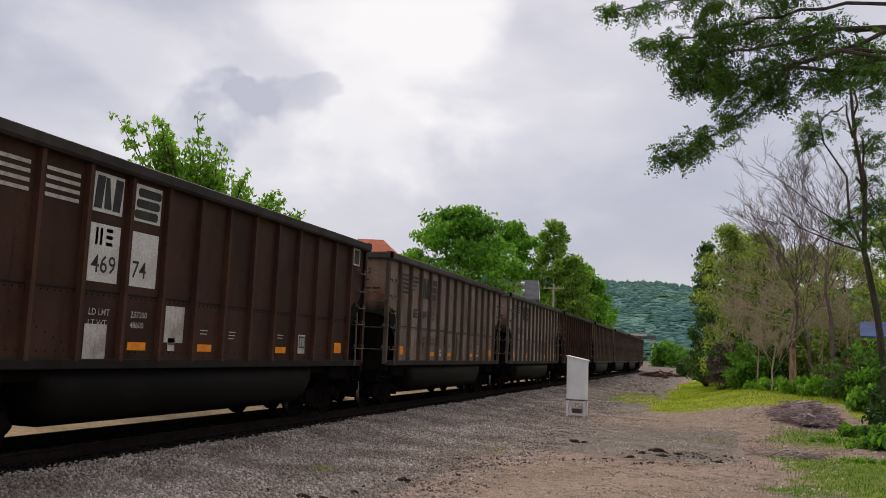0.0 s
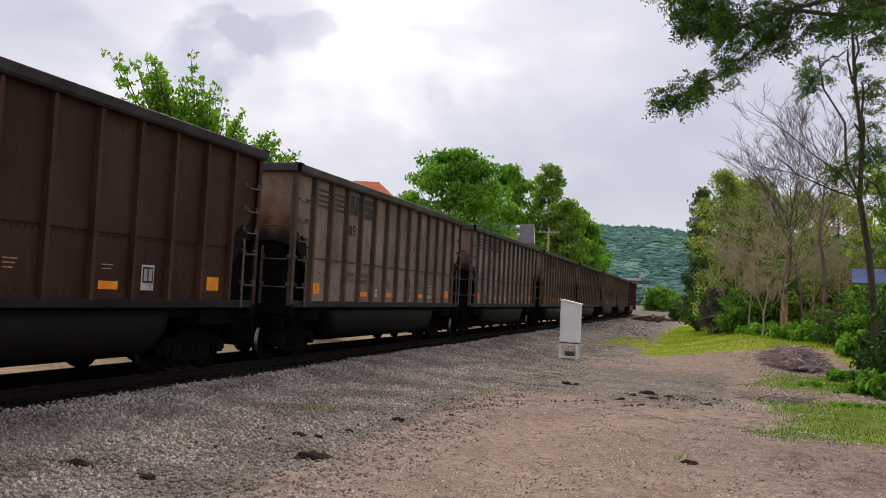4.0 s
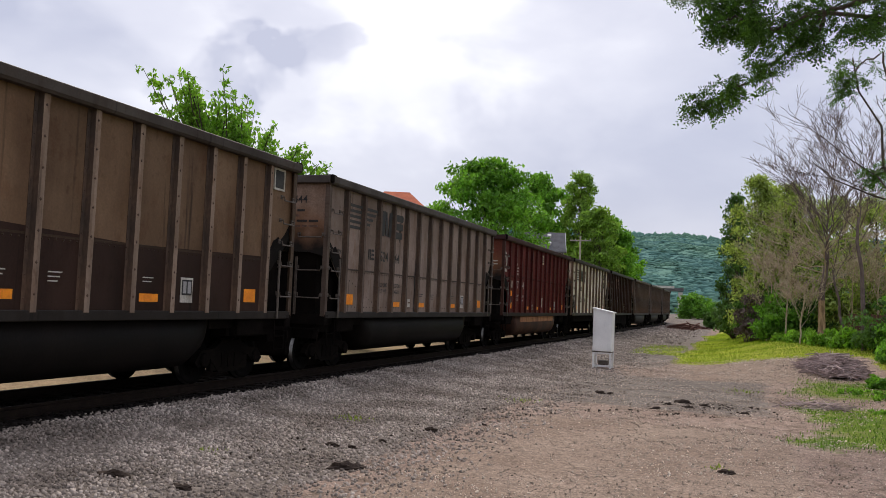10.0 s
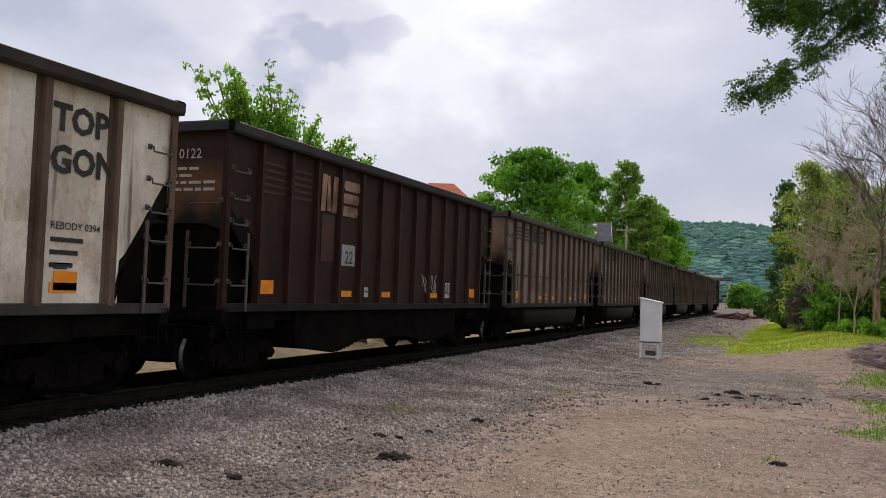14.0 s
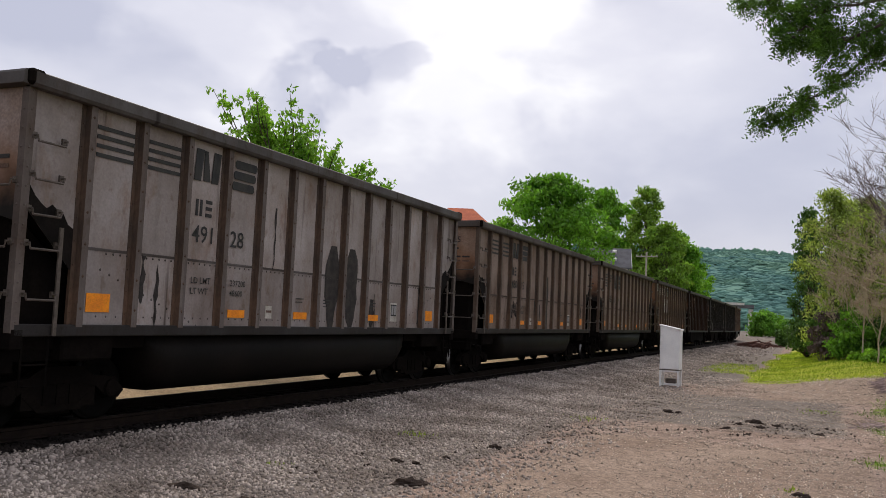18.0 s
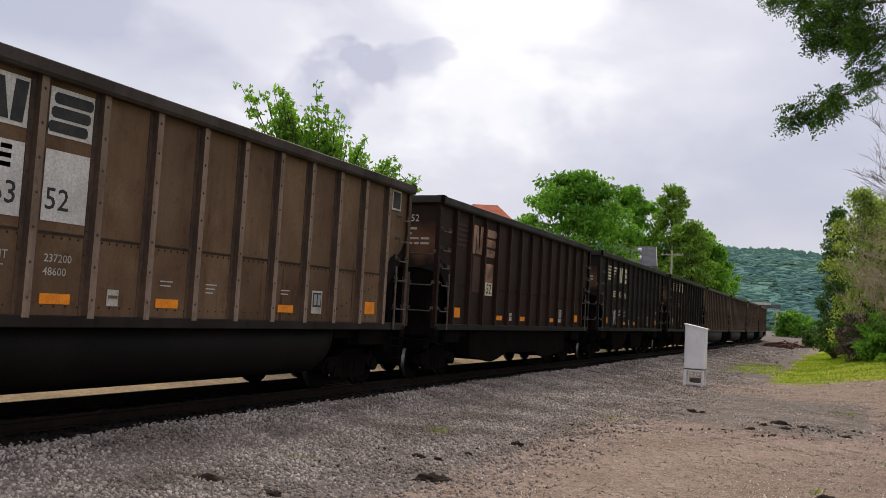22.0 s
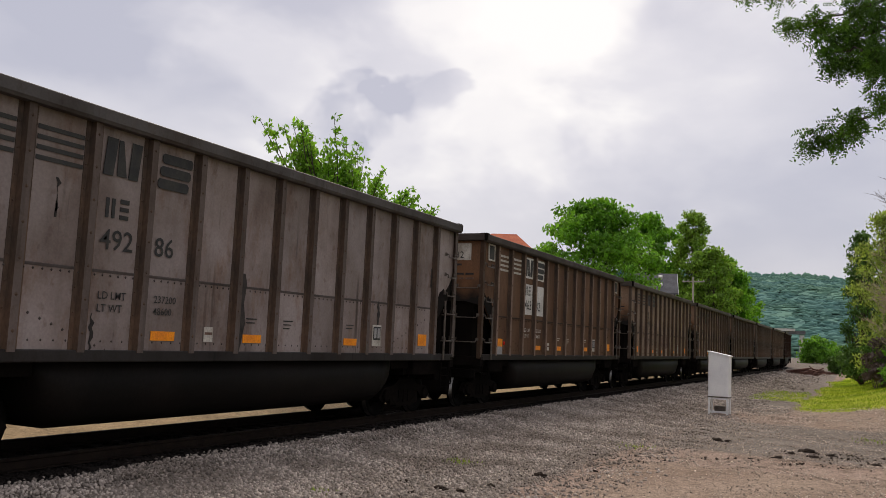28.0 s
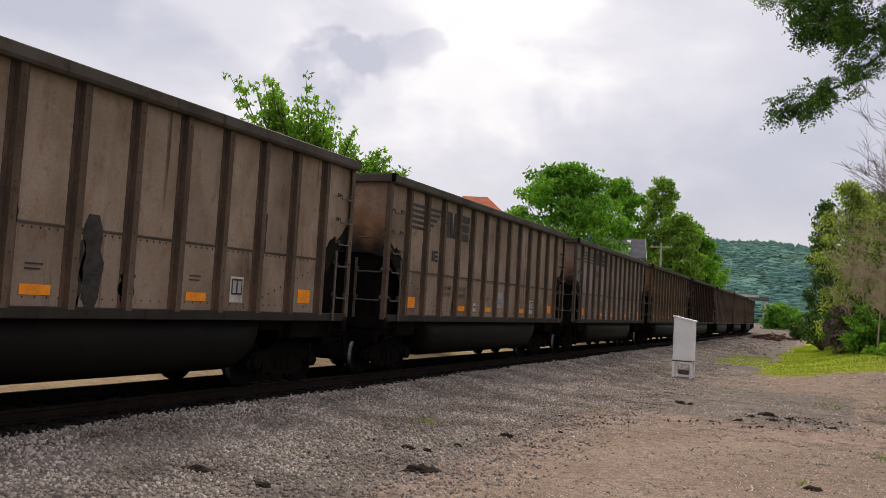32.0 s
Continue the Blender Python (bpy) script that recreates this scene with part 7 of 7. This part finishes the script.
# ---------------- heaps, clods, weeds ----------------
def heap(name, label, x, y, wide, deep, high, mat, seed, sticks=260, length=0.9, thick=0.018, category="heap"):
    rng = random.Random(seed)
    h = thing(name, label, category, at=(x, y, land(x, y) - 0.03))
    s = Shape()
    for i in range(sticks):
        a, r = rng.uniform(0, 6.283), math.sqrt(rng.random())
        px, py = wide * r * math.cos(a), deep * r * math.sin(a)
        z = high * (1 - r * r) * rng.uniform(0.1, 1.0)
        q = rng.uniform(0, 6.283)
        ln = length * rng.uniform(0.4, 1.1)
        d = Vector((math.cos(q), math.sin(q), rng.uniform(-0.25, 0.3))) * ln / 2
        c = Vector((px, py, z + 0.05))
        s.tube([c - d, c + d * 0.2 + Vector((0, 0, rng.uniform(-0.05, 0.08))), c + d], [thick, thick * 0.8, thick * 0.5], 4)
    tagged(part("stick_layer", s, mat, h), kind="stuff")
    m, ring = Shape(), 14
    vs = [(0, 0, high * 0.45)]
    for k in (0.4, 0.75, 1.0):
        vs += [(wide * k * math.cos(6.283 * i / ring) * rng.uniform(0.85, 1.1), deep * k * math.sin(6.283 * i / ring) * rng.uniform(0.85, 1.1), high * 0.45 * (1 - k * k) * rng.uniform(0.7, 1.2) - 0.02) for i in range(ring)]
    fs = [(0, 1 + i, 1 + (i + 1) % ring) for i in range(ring)]
    for k in range(2):
        fs += [(1 + k * ring + i, 1 + (k + 1) * ring + i, 1 + (k + 1) * ring + (i + 1) % ring, 1 + k * ring + (i + 1) % ring) for i in range(ring)]
    part("mound", m.add(vs, fs), DEADWOOD, h, "grey-brown litter under the sticks", smooth=True)


def clod(x, y, size, seed):
    """A crumbled lump of earth, wider than high."""
    rng = random.Random(seed)
    bm = bmesh.new()
    bmesh.ops.create_icosphere(bm, subdivisions=3, radius=1.0)
    bm.verts.index_update()
    turn, long = rng.uniform(-0.5, 0.5), rng.uniform(1.2, 1.7)
    vs = []
    for v in bm.verts:
        k = 0.75 + 0.55 * noise.noise(v.co * 1.6 + Vector((seed, 0, 0))) + 0.3 * noise.noise(v.co * 4.5 + Vector((0, seed, 0)))
        px, py, pz = v.co.x * k * long, v.co.y * k * 0.8, max(v.co.z * k * 0.62, -0.15)
        vs.append((size * (px * math.cos(turn) - py * math.sin(turn)), size * (px * math.sin(turn) + py * math.cos(turn)), size * pz))
    s = Shape().add(vs, [[v.index for v in f.verts] for f in bm.faces])
    bm.free()
    thing("earth_clod", "dark crumbly clod of earth on the gravel", "clod", at=(x, y, land(x, y)), group="clods on the lot", data=s.mesh("earth_clod", CLOD))


def tufts():
    """Blades of grass over the turf, and a few weeds on the gravel."""
    rng = random.Random(3)
    cs, us, ws = [], [], []
    near = []
    n = 0
    while n < 80000:
        y = 13 + 75 * rng.random() ** 1.4
        x = rng.uniform(-5.5, 10)
        g = turf_at(x, y)
        if rng.random() > g or g < 0.25:
            n += 0.02
            continue
        n += 1
        h = rng.uniform(0.02, 0.055) * (1.4 if x > 4 else 1) * (1 + y / 70)
        a = rng.uniform(0, 6.283)
        lean = Vector((math.cos(a), math.sin(a), 0)) * h * rng.uniform(0.1, 0.7)
        z = land(x, y)
        cs.append((x + lean.x / 2, y + lean.y / 2, z + h / 2))
        ws.append((lean.x / 2, lean.y / 2, h / 2 * 1.2))
        us.append((-math.sin(a) * 0.006 * (1 + y / 45), math.cos(a) * 0.006 * (1 + y / 45), 0))
        near.append(x > -0.5 and y < 33)
    for x0, y0, r, k in ((-6.4, 14.1, 0.16, 60), (-6.6, 10.0, 0.1, 14), (-4.63, 19.7, 0.25, 40), (-0.22, 13.3, 0.1, 20), (0.2, 26.0, 0.3, 60)):
        for _ in range(k):
            x, y = rng.gauss(x0, r), rng.gauss(y0, r)
            h = rng.uniform(0.03, 0.08)
            a = rng.uniform(0, 6.283)
            cs.append((x, y, land(x, y) + h / 2))
            ws.append((math.cos(a) * h * 0.3, math.sin(a) * h * 0.3, h * 0.6))
            us.append((-math.sin(a) * 0.01, math.cos(a) * 0.01, 0))
            near.append(False)
    near, cs, us, ws = np.array(near), np.array(cs), np.array(us), np.array(ws)
    tagged(new("grass", quads("grass", cs[~near], us[~near], ws[~near], GRASSM)), "short bright yellow-green meadow grass", "grass", kind="stuff")
    tagged(new("verge_grass", quads("verge_grass", cs[near], us[near], ws[near], GRASS_SHADED)), "short green grass and weeds on the verge, darkened as shaded", "grass", kind="stuff")


def build_litter():
    heap("brush_pile", "long pile of grey dead sticks at the lot's edge", 3.3, 34.6, 0.95, 3.6, 0.6, DEADWOOD, 1, 1100, 1.1, 0.022)
    heap("brush_pile", "low heap of dry sticks and soil in the meadow", *aim(1.15, 74), 1.3, 0.8, 0.75, DEADWOOD, 2, 240)
    heap("tie_heap", "low dark heap of broken ties and earth by the bend", *aim(-2.75, 108), 2.6, 3.0, 0.8, FENCE, 3, 150, 2.4, 0.09)
    heap("brush_pile", "thin scatter of dead branches on the verge", *aim(4.6, 23), 0.9, 0.5, 0.12, DEADWOOD, 4, 60, 1.1, 0.012)
    for i, (x, y, s) in enumerate(((-3.35, 22.9, 0.14), (-3.1, 22.9, 0.09), (-4.88, 14.05, 0.13), (-4.81, 10.35, 0.17), (-4.66, 10.5, 0.1), (-5.79, 8.25, 0.12), (-6.65, 8.2, 0.13), (-5.62, 11.7, 0.1), (-5.35, 11.8, 0.08), (-1.2, 21.8, 0.15), (-1.0, 20.9, 0.1), (-1.5, 21.2, 0.09), (-0.1, 13.0, 0.1), (-5.2, 12.6, 0.07), (-4.3, 15.2, 0.06), (-5.0, 17.5, 0.07), (-1.7, 20.3, 0.1), (-0.7, 21.5, 0.09), (-2.2, 19.6, 0.06), (-3.9, 18.9, 0.06), (0.2, 20.6, 0.08))):
        clod(x, y, s, 100 + i)
    thing("blue_scrap", "small crumpled blue plastic scrap beside the rail", "litter", at=(-9.72, 9.1, land(-9.72, 9.1) + 0.03), data=Shape().add([(-0.05, -0.06, 0), (0.06, -0.04, 0.02), (0.05, 0.07, 0.01), (-0.06, 0.05, 0.03), (0.0, 0.0, 0.09)], [(0, 1, 4), (1, 2, 4), (2, 3, 4), (3, 0, 4), (3, 2, 1, 0)]).mesh("blue_scrap", BLUESCRAP))
    clod(-9.25, 14.0, 0.075, 140)
    rng = random.Random(12)
    bits, size = [], []
    ridge = ((-6.0, 9.2), (-5.5, 11.9), (-5.2, 15.0), (-4.6, 18.0), (-2.4, 19.2), (-0.9, 20.6), (0.3, 20.4))
    for (xa, ya), (xb, yb) in zip(ridge, ridge[1:]):
        for _ in range(60):
            k = rng.random()
            x, y = xa + (xb - xa) * k + rng.gauss(0, 0.5), ya + (yb - ya) * k + rng.gauss(0, 0.7)
            s = rng.uniform(0.005, 0.018) * (1.8 if noise.noise((x * 0.9, y * 0.9, 4)) > 0.15 else 0.7)
            bits.append((x, y, land(x, y) + s * 0.3))
            size.append(s)
    for _ in range(120):
        x, y = rng.gauss(-0.5, 0.6), rng.gauss(21.3, 0.55)
        s = rng.uniform(0.008, 0.03)
        bits.append((x, y, land(x, y) + s * 0.3))
        size.append(s)
    stones("crumbled_earth", "dark crumbs of earth along the wheel track", bits, size, CLOD, 4)
    tufts()


build_litter()


motions()
